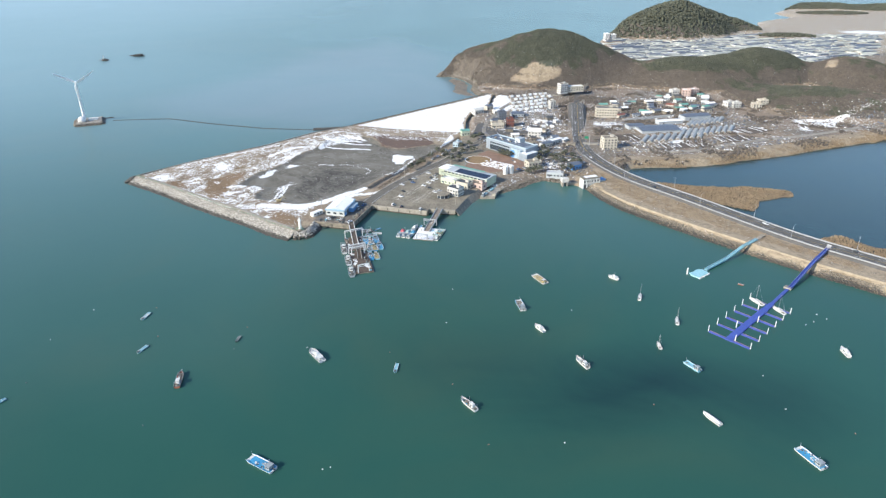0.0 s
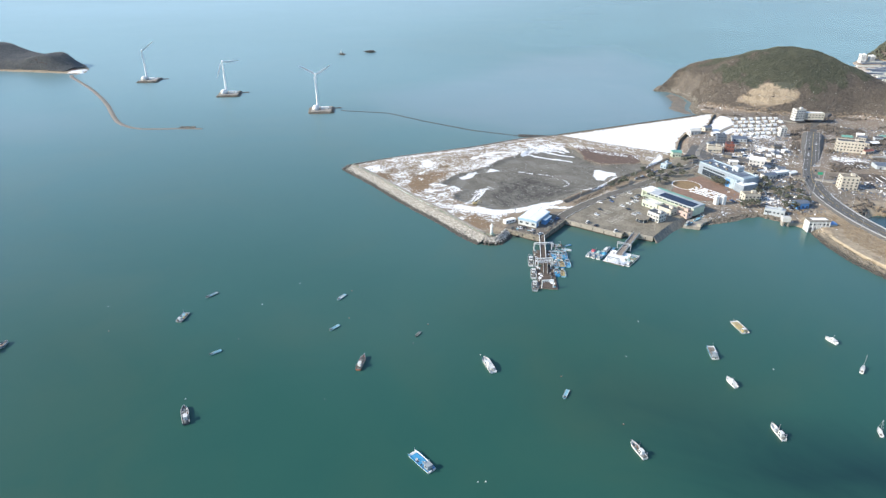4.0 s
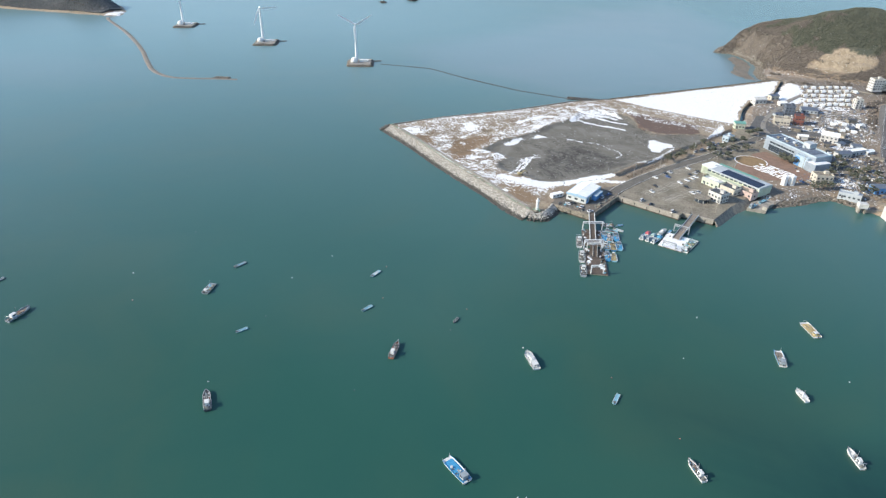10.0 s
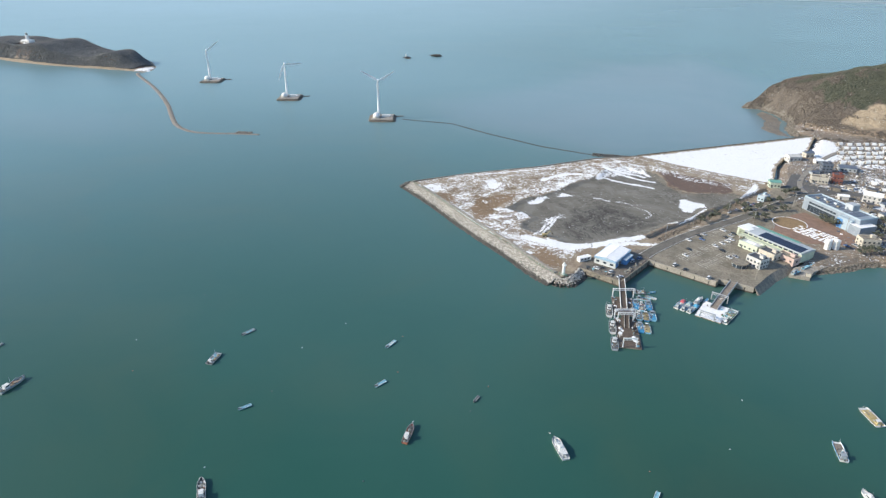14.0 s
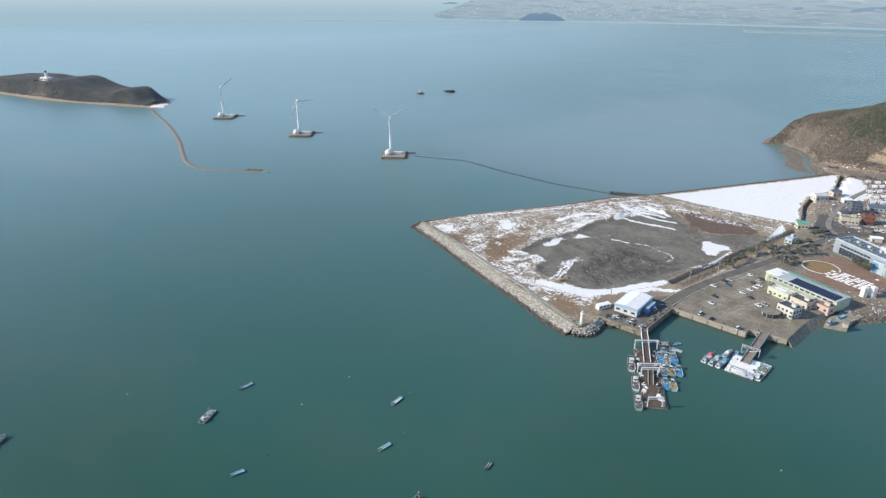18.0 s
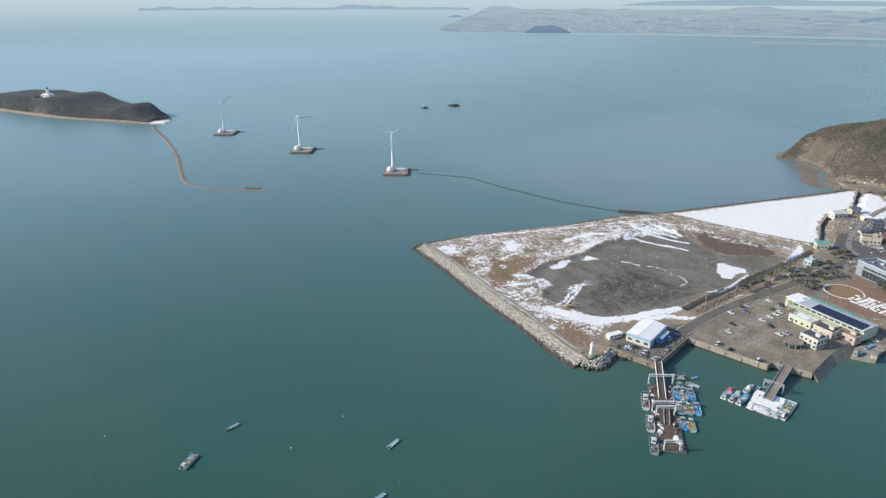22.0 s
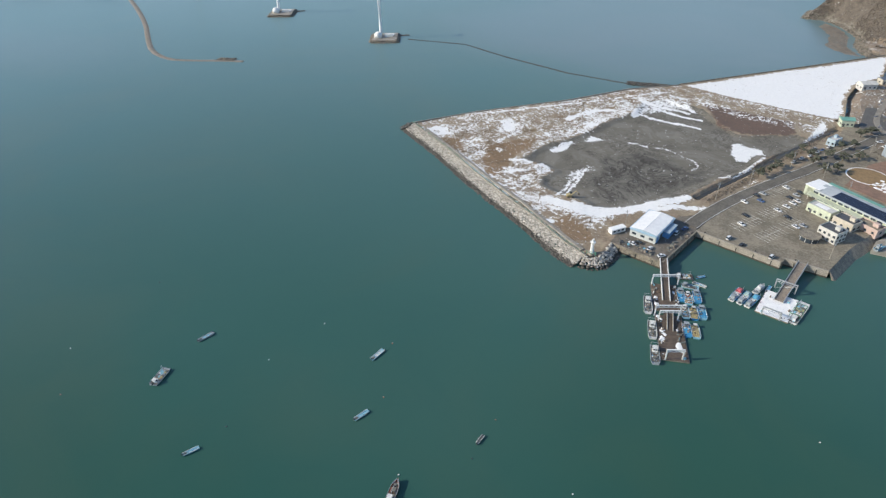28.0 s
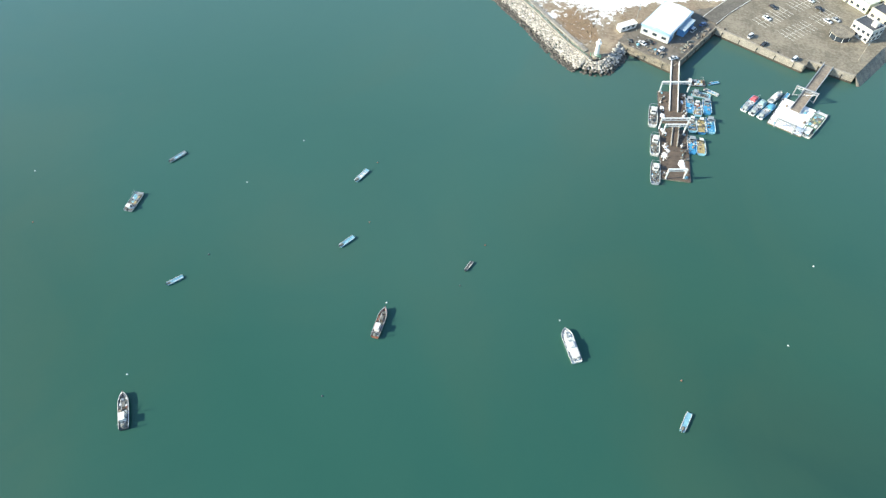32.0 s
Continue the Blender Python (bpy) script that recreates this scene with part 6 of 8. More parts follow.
for x, y, L in ((-68.4, 395.4, 13.2), (-63.0, 377.7, 12.6), (-58.7, 361.2, 12.0)):
    boat("fishing", x - 0.6, y, -77, L, HULL_GREY if L < 12.5 else HULL_WHITE, NET, "white fishing boat with deck gear tied to the dock", D1, 4.0, 0, True)
boat("raft", -56.5, 427, 20, 8.5, RUST, RUST, "rust-brown barge piled with gear beside the dock", D1, 4.4)
boat("work", -52.5, 419, 5, 8.5, CYAN, NET, "cluttered pale blue work boat beside the dock", D1, 3.4)
boat("skiff", -48.6, 423.5, -15, 7, HULL_WHITE, CYAN, "white and blue open boat beside the dock", D1)
boat("skiff", -48.8, 430.6, 40, 5.2, BLUE, BLUE, "small bright blue open boat by the dock", D1)
for i, (x, y, k, d) in enumerate(((-54.6, 409, "work", BLUE), (-50.9, 408, "raft", ORANGE), (-47.2, 411, "work", BLUE), (-50.6, 396.5, "raft", NET), (-46.7, 397.2, "raft", YELLOW), (-43.2, 399.2, "work", BLUE), (-47.9, 383.2, "work", BLUE), (-44.1, 384, "raft", YELLOW))):
    boat(k, x - 1.2, y + 1.0, -75, 9.6, CYAN if i % 2 else BLUE, d, ("bright blue work boat tied beside the dock", "blue work raft with yellow crates tied beside the dock", "blue raft with nets and boxes tied beside the dock")[0 if d is BLUE else 1 if d is YELLOW else 2], D1, 3.9)

pontoon(-12.4, 421.5, -12, 15, 20.5, SNOW, "floating dock under a thick cover of snow and clutter", 6)
gangway((-2.6, 460.5, 4.2), (-12.0, 425, 1.4), 4.4, "pale steel gangway from the quay to the snowy dock", DECK_WOOD, STEEL)
portal(-9.6, 436.0, -12, 9.5, 5.0, STEEL)
portal(-15.0, 410.5, -12, 8.0, 4.4, STEEL)
for f in [o for o in bpy.data.objects if o.name.startswith("portal_frame")][-2:]:
    for a in (-1, 1):
        part("cross_brace", Shape().tube((a * 4.4, 0, 0.2), (-a * 4.4, 0, 4.2), 0.08), STEEL, f)
D2 = "boats at the snowy dock"
for x, y, turn, L, cover, text in ((-31.0, 422.5, 72, 12.5, paint("faded_red_tarpaulin", (0.52, 0.12, 0.14)), "red"), (-27.2, 421.2, 70, 12, paint("grey_green_tarpaulin", (0.32, 0.44, 0.44)), "grey-green"), (-23.4, 420.2, 69, 12, paint("dull_blue_tarpaulin", (0.1, 0.35, 0.52)), "blue")):
    b = boat("work", x, y, turn, L, HULL_WHITE, HULL_WHITE, f"white work boat with a {text} tarpaulin over its bow", D2, 3.3)
    part("tarpaulin", Shape().loft([[(u, -1.5, 0.9), (u, -0.8, z), (u, 0.8, z), (u, 1.5, 0.9)] for u, z in ((2.2, 1.9), (3.4, 2.3), (5.4, 1.8))]), cover, b, f"{text} tarpaulin")
boat("cruiser", -21, 432, 68, 9.5, HULL_WHITE, HULL_WHITE, "white cabin boat behind the snowy dock", D2)
boat("skiff", -16.8, 434.5, 75, 6.5, BLUE, CYAN, "small blue open boat behind the snowy dock", D2)
barge = boat("raft", -3.0, 420.5, 73, 20, HULL_WHITE, NET, "long white barge with green frames and stacked gear", D2, 5.2)
for k in range(3):
    part("green_frame", Shape().tube((-6 + 5 * k, -2.2, 0.5), (-6 + 5 * k, -2.2, 3.0), 0.1).tube((-6 + 5 * k, -2.2, 3.0), (-6 + 5 * k, 2.2, 3.0), 0.1).tube((-6 + 5 * k, 2.2, 3.0), (-6 + 5 * k, 2.2, 0.5), 0.1), GREEN, barge)

# ---- blue marina and pale jetty ----
MARINA_BLUE, MARINA_RUST = paint("marina_blue_plastic", (0.06, 0.1, 0.4), (0.042, 0.07, 0.29)), paint("weathered_pink_timber", (0.34, 0.22, 0.2))
marina = thing("marina_pontoon", "bright blue plastic marina pontoon with finger berths and white piles", "marina pontoon", 153, 283.4, 0, 42.5)
for k in range(18):
    part("float_block", Shape().box(1.6 + 3.1 * k, 0, -0.3, 3.0, 3.8 if k < 15 else 3.0, 1.0), MARINA_BLUE, marina)
for k in range(6):
    for a in (-1, 1):
        f = part("finger", Shape().box(1.0 + 10.4 * k, a * 6.5, -0.2, 1.2, 9.2, 0.75), MARINA_BLUE, marina, "narrow finger berth")
        part("finger_edge", Shape().box(1.75 + 10.4 * k, a * 6.5, 0.1, 0.22, 9.2, 0.5), MARINA_RUST, f)
        part("pile", Shape().tube((1.0 + 10.4 * k, a * 11.6, -1), (1.0 + 10.4 * k, a * 11.6, 4.0), 0.2, 0.2, 8), WHITE, marina)
for k in range(4):
    part("pile", Shape().tube((2 + 14 * k, 2.9 if k % 2 else -2.9, -1), (2 + 14 * k, 2.9 if k % 2 else -2.9, 4.4), 0.27, 0.27, 8), WHITE, marina)
for k in range(7):
    part("walkway_block", Shape().box(57.4 + 3.6 * k, 0.3 * k * 0.4, -0.2, 3.5, 1.9, 0.9), MARINA_BLUE, marina)
part("landing_stage", Shape().box(83, 1.2, -0.3, 3.2, 4.4, 1.5), CONCRETE, marina, "pale landing stage")
bridge = gangway((213, 338.5, 0.9), (241, 365, 6.4), 1.7, "long blue footbridge from the causeway down to the marina", MARINA_BLUE, MARINA_BLUE)
gangway((241, 365, 6.4), (259, 382, 7.4), 1.7, "upper span of the blue footbridge over the causeway bank", MARINA_BLUE, MARINA_BLUE)
head = thing("bridge_head", "pale concrete landing with a gate at the end of a footbridge", "landing", 261, 384, 5.8, 43)
part("slab", Shape().box(1, 0, -3, 5, 4, 4.6), CONCRETE, head)
part("gate", Shape().box(-1.2, 0, 1.6, 0.2, 2.8, 2.3), STEEL, head)
PALE_BLUE = paint("pale_turquoise_plastic", (0.34, 0.6, 0.66), (0.26, 0.5, 0.56))
jetty = thing("jetty_platform", "turquoise floating platform with white fenders", "jetty", 165.5, 360, 0, 36)
part("platform", Shape().prism([(-6, -4), (-1, -3.4), (0, -4.2), (4.5, -3.8), (6, -1.5), (5.2, 0), (6.2, 1.6), (3, 3.6), (-2, 3.2), (-5, 3.8), (-6.6, 1)], -0.3, 0.8), PALE_BLUE, jetty)
for k in range(6):
    part("fender", Shape().box(-5.4 + 2.0 * k, -4.5 + 0.3 * (k % 2), -0.1, 1.5, 0.7, 0.9, 6 * (k % 3) - 6), WHITE, jetty)
part("pile", Shape().tube((-6.8, 4.2, -1), (-6.8, 4.2, 4.6), 0.4, 0.4, 8), WHITE, jetty)
for p, q, text in (((171.0, 364.0, 0.8), (190, 378, 1.6), "turquoise floating walkway to the jetty"), ((190, 378, 1.6), (206, 389.8, 5.6), "turquoise sloping walkway to the shore"),
                   ((206, 389.8, 5.6), (219, 399.4, 6.3), "short turquoise walkway over the stones")):
    gangway(p, q, 1.5, text, PALE_BLUE, PALE_BLUE)
stair = thing("shore_steps", "concrete steps up the causeway bank", "steps", 220, 400.5, 5.2, 40)
for k in range(8):
    part("step", Shape().box(1.2 * k, 0, 0.02 + 0.16 * k, 1.2, 2.6, 0.35), CONCRETE, stair)


# ---- buildings ----
PALE_GREEN = paint("pale_green_render", (0.55, 0.6, 0.47), (0.42, 0.46, 0.36), 0.8, 3.0)
DULL_WHITE = paint("weathered_white_render", (0.62, 0.61, 0.58), (0.44, 0.43, 0.4), 0.8, 3.0)
CREAM = paint("cream_render", (0.58, 0.53, 0.44), (0.44, 0.4, 0.33), 0.8, 3.0)
PINK = paint("pink_render", (0.55, 0.42, 0.37), (0.45, 0.34, 0.3), 0.8, 3.0)
PALE_WALL = paint("pale_grey_cladding", (0.46, 0.49, 0.51), (0.36, 0.39, 0.41), 0.6, 4.0)
SKY_CLAD = paint("light_blue_cladding", (0.38, 0.47, 0.53), (0.3, 0.38, 0.44), 0.55, 4.0)
HALL_BLUE = paint("hall_blue_sheet", (0.12, 0.3, 0.58), (0.09, 0.24, 0.48), 0.5, 4.0)
DARK_ROOF = paint("dark_roof_felt", (0.09, 0.095, 0.105), (0.06, 0.065, 0.075), 0.7, 4.0)
SOLAR = paint("solar_glass", (0.022, 0.03, 0.055), (0.016, 0.022, 0.042), 0.15, 2.0)
BLUE_ROOF = paint("blue_grey_roof_sheet", (0.13, 0.155, 0.195), (0.1, 0.12, 0.155), 0.5, 6.0)
RED_ROOF = paint("red_brown_roof_tile", (0.3, 0.12, 0.09), (0.22, 0.09, 0.07), 0.8, 2.0)
GREEN_ROOF = paint("green_roof_sheet", (0.16, 0.36, 0.3), (0.12, 0.28, 0.24), 0.6, 3.0)
BRICK = mat("red_brick_paving", (0.28, 0.175, 0.125), (0.19, 0.125, 0.092), 3.0, 0.9)
LAWN = mat("dry_winter_lawn", (0.3, 0.2, 0.1), (0.2, 0.135, 0.07), 3.0, 0.95)
SOIL = mat("dark_field_soil", (0.13, 0.105, 0.085), (0.085, 0.07, 0.058), 6.0, 0.95)
FILM = mat("greenhouse_film", (0.42, 0.42, 0.40), (0.2, 0.2, 0.19), 2.2, 0.4, bump=0.15)


def windows(wall, sx, sy, z0, floors, storey, per, glass_w=1.4, glass_h=1.2, sides=(0, 1, 2, 3)):
    """Framed panes on the walls of a box, storey by storey."""
    for side in sides:
        n = per if side in (0, 2) else max(1, int(per * sy / sx))
        for f in range(floors):
            for i in range(n):
                k = (i + 0.5) / n - 0.5
                x, y, rz = {0: (k * sx, -sy / 2 - 0.04, 0), 1: (sx / 2 + 0.04, k * sy, 90), 2: (k * sx, sy / 2 + 0.04, 0), 3: (-sx / 2 - 0.04, k * sy, 90)}[side]
                w = part("window", Shape().box(x, y, z0 + f * storey, glass_w, 0.12, glass_h, rz), GLASS, wall)
                part("sill", Shape().box(x, y, z0 + f * storey - 0.16, glass_w + 0.3, 0.3, 0.14, rz), CONCRETE, w)


def house(name, x, y, z, rz, sx, sy, h, wall, roof, label, category="house", floors=2, per=3, pitched=0.0, snow=0.0, group="", parapet=True, sides=(0, 1, 2, 3)):
    b = thing(name, label, category, x, y, z, rz, group)
    w = part("wall", Shape().box(0, 0, -1.5, sx, sy, h + 1.5), wall, b)
    if pitched:
        part("roof", Shape().gable(0, 0, h, sx, sy, pitched, 0, 0.5), roof, b)
    else:
        part("roof", Shape().box(0, 0, h, sx - 0.5, sy - 0.5, 0.12), roof, b)
        if parapet:
            for a in (-1, 1):
                part("parapet", Shape().box(0, a * (sy / 2 - 0.12), h, sx, 0.25, 0.7), wall, b)
                part("parapet", Shape().box(a * (sx / 2 - 0.12), 0, h, 0.25, sy - 0.5, 0.7), wall, b)
        if snow:
            part("roof_snow", Shape().box(-sx * 0.05, sy * 0.04, h + 0.12, sx * snow, sy * snow * 0.9, 0.1), SNOW, b)
        else:
            part("stair_head", Shape().box(sx * 0.22, sy * 0.1, h, min(3.2, sx * 0.25), min(3, sy * 0.3), 2.2), wall, b)
    if floors:
        st = (h - 0.6) / floors
        windows(w, sx, sy, 0.9 + 0.2 * (st - 2.7), floors, st, per, sides=sides)
    part("door", Shape().box(-sx * 0.3, -sy / 2 - 0.05, 0, 1.3, 0.14, 2.2), DARK_ROOF, b)
    return b


# fish hall on the quay
hall = thing("fish_hall", "blue harbour hall with snow lying on its pale roof", "hall", -80.1, 459.8, 3.95, 76.5)
part("wall", Shape().box(0, 0, -1, 24.5, 15.0, 4.4), paint("pale_hall_render", (0.58, 0.6, 0.58), (0.45, 0.47, 0.46), 0.7, 3.0), hall, "pale lower wall")
part("upper_wall", Shape().box(0, 0, 3.4, 24.7, 15.2, 1.2), SKY_CLAD, hall, "pale blue upper band")
part("fascia", Shape().box(0, 0, 4.6, 25.4, 16.0, 0.4), paint("light_blue_fascia", (0.27, 0.46, 0.66), (0.2, 0.38, 0.56), 0.5, 3.0), hall, "light blue roof edge")
part("roof", Shape().gable(0, 0, 5.1, 25.2, 15.8, 0.9, 0, 0.1), paint("pale_blue_roof_sheet", (0.4, 0.52, 0.62), (0.3, 0.42, 0.52), 0.5, 3.0), hall, "pale blue sheet roof")
for side in (-1, 1):
    part("roof_snow", Shape().add([(x, side * y, 5.12 + 0.9 * (1 - y / 8.1) + h) for h in (0.02, 0.1) for x, y in ((-12.3, 0.1), (12.3, 0.1), (12.3, 4.0), (11.6, 7.2), (3.0, 7.6), (-4.0, 7.3), (-12.1, 7.5))],
                                  [(0, 6, 5, 4, 3, 2, 1), (7, 8, 9, 10, 11, 12, 13)] + [(i, (i + 1) % 7, 7 + (i + 1) % 7, 7 + i) for i in range(7)]), SNOW, hall)
part("side_wing", Shape().box(3, -9.2, -1, 11, 3.6, 4.6), HALL_BLUE, hall)
part("wing_roof", Shape().box(3, -9.2, 3.6, 11.6, 4.2, 0.25), SKY_CLAD, hall)
for k in range(5):
    part("shutter", Shape().box(-9.6 + 4.8 * k, -7.58, 0, 3.0, 0.15, 2.9), DARK_ROOF if k % 2 else HALL_BLUE, hall)
for k in range(6):
    part("window", Shape().box(-10 + 4 * k, 7.56, 1.5, 2.0, 0.15, 1.3), GLASS, hall)
for k in range(3):
    part("window", Shape().box(-12.3, -5 + 5 * k, 1.5, 0.15, 2.4, 1.3), GLASS, hall)
cab = thing("site_cabin", "white site cabin beside the hall", "cabin", -97.5, 450.5, 3.7, 50)
part("wall", Shape().box(0, 0, 0, 9.5, 3.4, 2.8), WHITE, cab)
part("roof", Shape().box(0, 0, 2.8, 9.9, 3.8, 0.18), SNOW, cab)
for k in range(3):
    part("window", Shape().box(-3 + 2.8 * k, -1.74, 1.2, 1.4, 0.1, 1), GLASS, cab)
part("shed", Shape().box(-76.5, 475.5, 3.5, 5, 3.6, 2.8, 76), PALE_GREEN, thing("store_shed", "small pale store shed behind the hall", "shed"))

rng = random.Random(91)
for material, count, text in ((NET, 26, "heaped nets and ropes on the quay"), (DECK_WOOD, 22, "weathered pallets and boards on the quay"), (HULL_BLACK, 12, "dark drums and crates on the quay"), (CYAN, 8, "pale blue fish boxes on the quay")):
    litter = Shape()
    for _ in range(count):
        if rng.random() < 0.6:
            f, o = rng.random(), rng.uniform(1.5, 5.0)
            x, y = -95 + 25 * f + 0.26 * o, 438 - 6.7 * f + 0.96 * o
        else:
            f, o = rng.random(), rng.uniform(1.5, 4.0)
            x, y = -68.5 + 11.5 * f - o, 433 + 36 * f
        if line_distance([(-68.8, 433.5), (-74, 450)], [x], [y])[0] > 3.5:
            litter.box(x, y, 3.9, rng.uniform(0.6, 2.4), rng.uniform(0.5, 1.3), rng.uniform(0.3, 1.0), rng.uniform(0, 180), rng.uniform(0.75, 1.0))
    solid("quay_litter", litter, material, text, "quay litter", "stuff")

# light tower at the breakwater head
beacon = thing("harbour_light", "white harbour light tower with a green railing at the breakwater head", "light tower", -104.6, 422.6, 3.6)
part("plinth", Shape().tube((0, 0, 0), (0, 0, 1.1), 2.1, 1.9, 10), CONCRETE, beacon)
part("tower", Shape().loft([[(r * math.cos(a * math.tau / 12), r * math.sin(a * math.tau / 12), z) for a in range(12)] for z, r in ((1.1, 1.15), (7.2, 0.85), (7.4, 1.5), (7.7, 1.5))]), WHITE, beacon)
part("lantern", Shape().tube((0, 0, 7.7), (0, 0, 9.4), 0.7, 0.6, 8), WHITE, beacon)
part("railing", Shape().tube((2.5, -1.5, 0), (2.5, -1.5, 2.2), 0.12).tube((-2.5, -1.5, 0), (-2.5, -1.5, 2.2), 0.12).tube((-2.5, -1.5, 2.2), (2.5, -1.5, 2.2), 0.1).tube((-2.5, -1.5, 1.2), (2.5, -1.5, 1.2), 0.1), GREEN, beacon)
fence = thing("breakwater_fence", "thin green fence along the breakwater parapet", "fence")
pts = dense(CREST, 4.0)
for p in pts[::1]:
    part("post", Shape().tube((p[0] - 1.2, p[1] + 1.6, 3.6), (p[0] - 1.2 + 0.01, p[1] + 1.6, 5.3), 0.06, 0.06, 5), GREEN, fence)
for p, q in zip(CREST, CREST[1:]):
    part("rail", Shape().tube((p[0] - 1.2, p[1] + 1.6, 5.2), (q[0] - 1.2, q[1] + 1.6, 5.2), 0.06).tube((p[0] - 1.2, p[1] + 1.6, 4.5), (q[0] - 1.2, q[1] + 1.6, 4.5), 0.05), GREEN, fence)
dig = thing("excavator", "yellow tracked excavator standing by the mud basin", "excavator", -133.4, 479, 3.2, 35)
for a in (-1, 1):
    part("track", Shape().box(0, a * 1.15, 0, 3.8, 0.6, 0.8), HULL_BLACK, dig)
part("house", Shape().box(-0.4, 0, 0.9, 3.2, 2.5, 1.4), YELLOW, dig)
part("cab", Shape().box(0.7, 0.7, 0.9, 1.3, 1.0, 2.2), GLASS, dig)
part("boom", Shape().tube((1, 0, 1.6), (3.8, 0, 4.0), 0.3, 0.25).tube((3.8, 0, 4.0), (5.6, 0, 2.2), 0.22, 0.2), YELLOW, dig)
part("bucket", Shape().box(5.7, 0, 1.2, 0.9, 1.1, 1.0, 0, 0.7), RUST, dig)

# long market hall with solar roof
mk = thing("market_hall", "long pale green market hall with a dark solar roof", "market hall", 22.0, 533.6, 4.0, -36.5)
mk.scale.z = 0.8
part("wall", Shape().box(0, 0, -1, 50, 14, 8), PALE_GREEN, mk)
part("end_wall", Shape().box(24.6, 0, -1, 1.4, 14.6, 9.2), PALE_GREEN, mk)
part("roof", Shape().loft([[(x, -8.2, 7.0), (x, 7.8, 7.0), (x, 7.8, 8.0), (x, 1.5, 8.9), (x, -8.2, 8.0)] for x in (-20, 25.5)]), PALE_WALL, mk)
for i in range(22):
    part("solar_panel", Shape().add([(-9 + 1.5 * i, -7.6, 8.12 + 0.05), (-7.6 + 1.5 * i, -7.6, 8.17), (-7.6 + 1.5 * i, 1.2, 9.0), (-9 + 1.5 * i, 1.2, 9.0)] + [(-9 + 1.5 * i, -7.6, 8.05), (-7.6 + 1.5 * i, -7.6, 8.05), (-7.6 + 1.5 * i, 1.2, 8.88), (-9 + 1.5 * i, 1.2, 8.88)],
                                     [(0, 1, 2, 3), (7, 6, 5, 4), (0, 4, 5, 1), (2, 6, 7, 3), (1, 5, 6, 2), (3, 7, 4, 0)]), SOLAR, mk)
part("green_roof_strip", Shape().box(-3, 6.2, 8.75, 34, 2.6, 0.3), GREEN_ROOF, mk)
part("west_block", Shape().box(-22, -1, -1, 9, 12, 9.4), PALE_GREEN, mk)
part("west_roof", Shape().box(-22, -1, 8.4, 9.8, 13, 0.3), SNOW, mk)
part("awning", Shape().box(-4, -9.0, 4.0, 36, 4.2, 0.3), PALE_GREEN, mk, "pale green awning")
for i in range(8):
    part("awning_post", Shape().tube((-21 + 5 * i, -10.8, -0.1), (-21 + 5 * i, -10.8, 4.0), 0.14), WHITE, mk)
for i in range(11):
    part("window", Shape().box(-19 + 4 * i, -7.05, 4.8, 3.0, 0.15, 1.5), GLASS, mk)
    part("shop_front", Shape().box(-19 + 4 * i, -7.06, 0.2, 3.3, 0.15, 2.8), GLASS if i % 3 else DARK_ROOF, mk)
house("shop_annex", 6.5, 521, 4.0, -36, 15, 8, 4.4, PALE_GREEN, DULL_WHITE, "low pale green annex with a pale flat roof", "annex", 1, 4, snow=0.5)
house("shop_annex", 18.6, 511.6, 4.0, -36, 12, 8.5, 4.6, CREAM, DARK_ROOF, "cream annex with a dark flat roof", "annex", 1, 3)
house("shop_annex", 30.2, 512.5, 4.0, -36, 13, 7.5, 3.4, PINK, OLD_CONCRETE, "low pinkish annex by the slipway", "annex", 1, 3)
house("restaurant", 10.5, 493.8, 4.0, -36, 11, 9, 6.2, DULL_WHITE, DARK_ROOF, "two-storey white restaurant with a dark roof", "restaurant", 2, 4)
rot = thing("glazed_pavilion", "round glazed pavilion with a pale flat roof", "pavilion", 0.2, 487.6, 4.0, -36)
part("wall", Shape().tube((0, 0, 0), (0, 0, 2.8), 5.0, 5.0, 18), GLASS, rot)
part("roof", Shape().tube((0, 0, 2.8), (0, 0, 3.2), 5.6, 5.6, 18), OLD_CONCRETE, rot)
for i in range(9):
    a = i * math.tau / 9
    part("mullion", Shape().tube((5.05 * math.cos(a), 5.05 * math.sin(a), 0), (5.05 * math.cos(a), 5.05 * math.sin(a), 2.8), 0.1), WHITE, rot)
for x, y in ((56.8, 545.3), (62.2, 547.8)):
    t = thing("silo", "white upright storage tank", "tank", x, y, 4.0, 0, "storage tanks")
    part("shell", Shape().tube((0, 0, 0), (0, 0, 7), 2.3, 2.3, 16), WHITE, t)
    part("lid", Shape().tube((0, 0, 7), (0, 0, 7.9), 2.3, 0.4, 16), WHITE, t)
    part("ladder", Shape().box(0, -2.4, 0.3, 0.5, 0.15, 7), STEEL, t)

# museum
mu = thing("museum_building", "long pale blue-grey museum with a dark flat roof and blue entrance", "museum", 68.5, 612.5, 4.0, -49)
MUSEUM_WALL = paint("blue_grey_museum_cladding", (0.29, 0.33, 0.37), (0.21, 0.25, 0.29), 0.5, 3.0)
part("wall", Shape().box(0, 0, -1, 54, 17, 11.5), MUSEUM_WALL, mu)
part("roof", Shape().box(-3, 0, 10.5, 46, 14.6, 0.3), BLUE_ROOF, mu)
for a in (-1, 1):
    part("parapet", Shape().box(0, a * 8.2, 10.5, 54, 0.6, 1.0), SKY_CLAD, mu)
    part("parapet", Shape().box(a * 26.7, 0, 10.5, 0.6, 16, 1.0), SKY_CLAD, mu)
part("roof_tower", Shape().box(6, 5.5, 10.5, 7, 7, 4.5), PALE_WALL, mu)
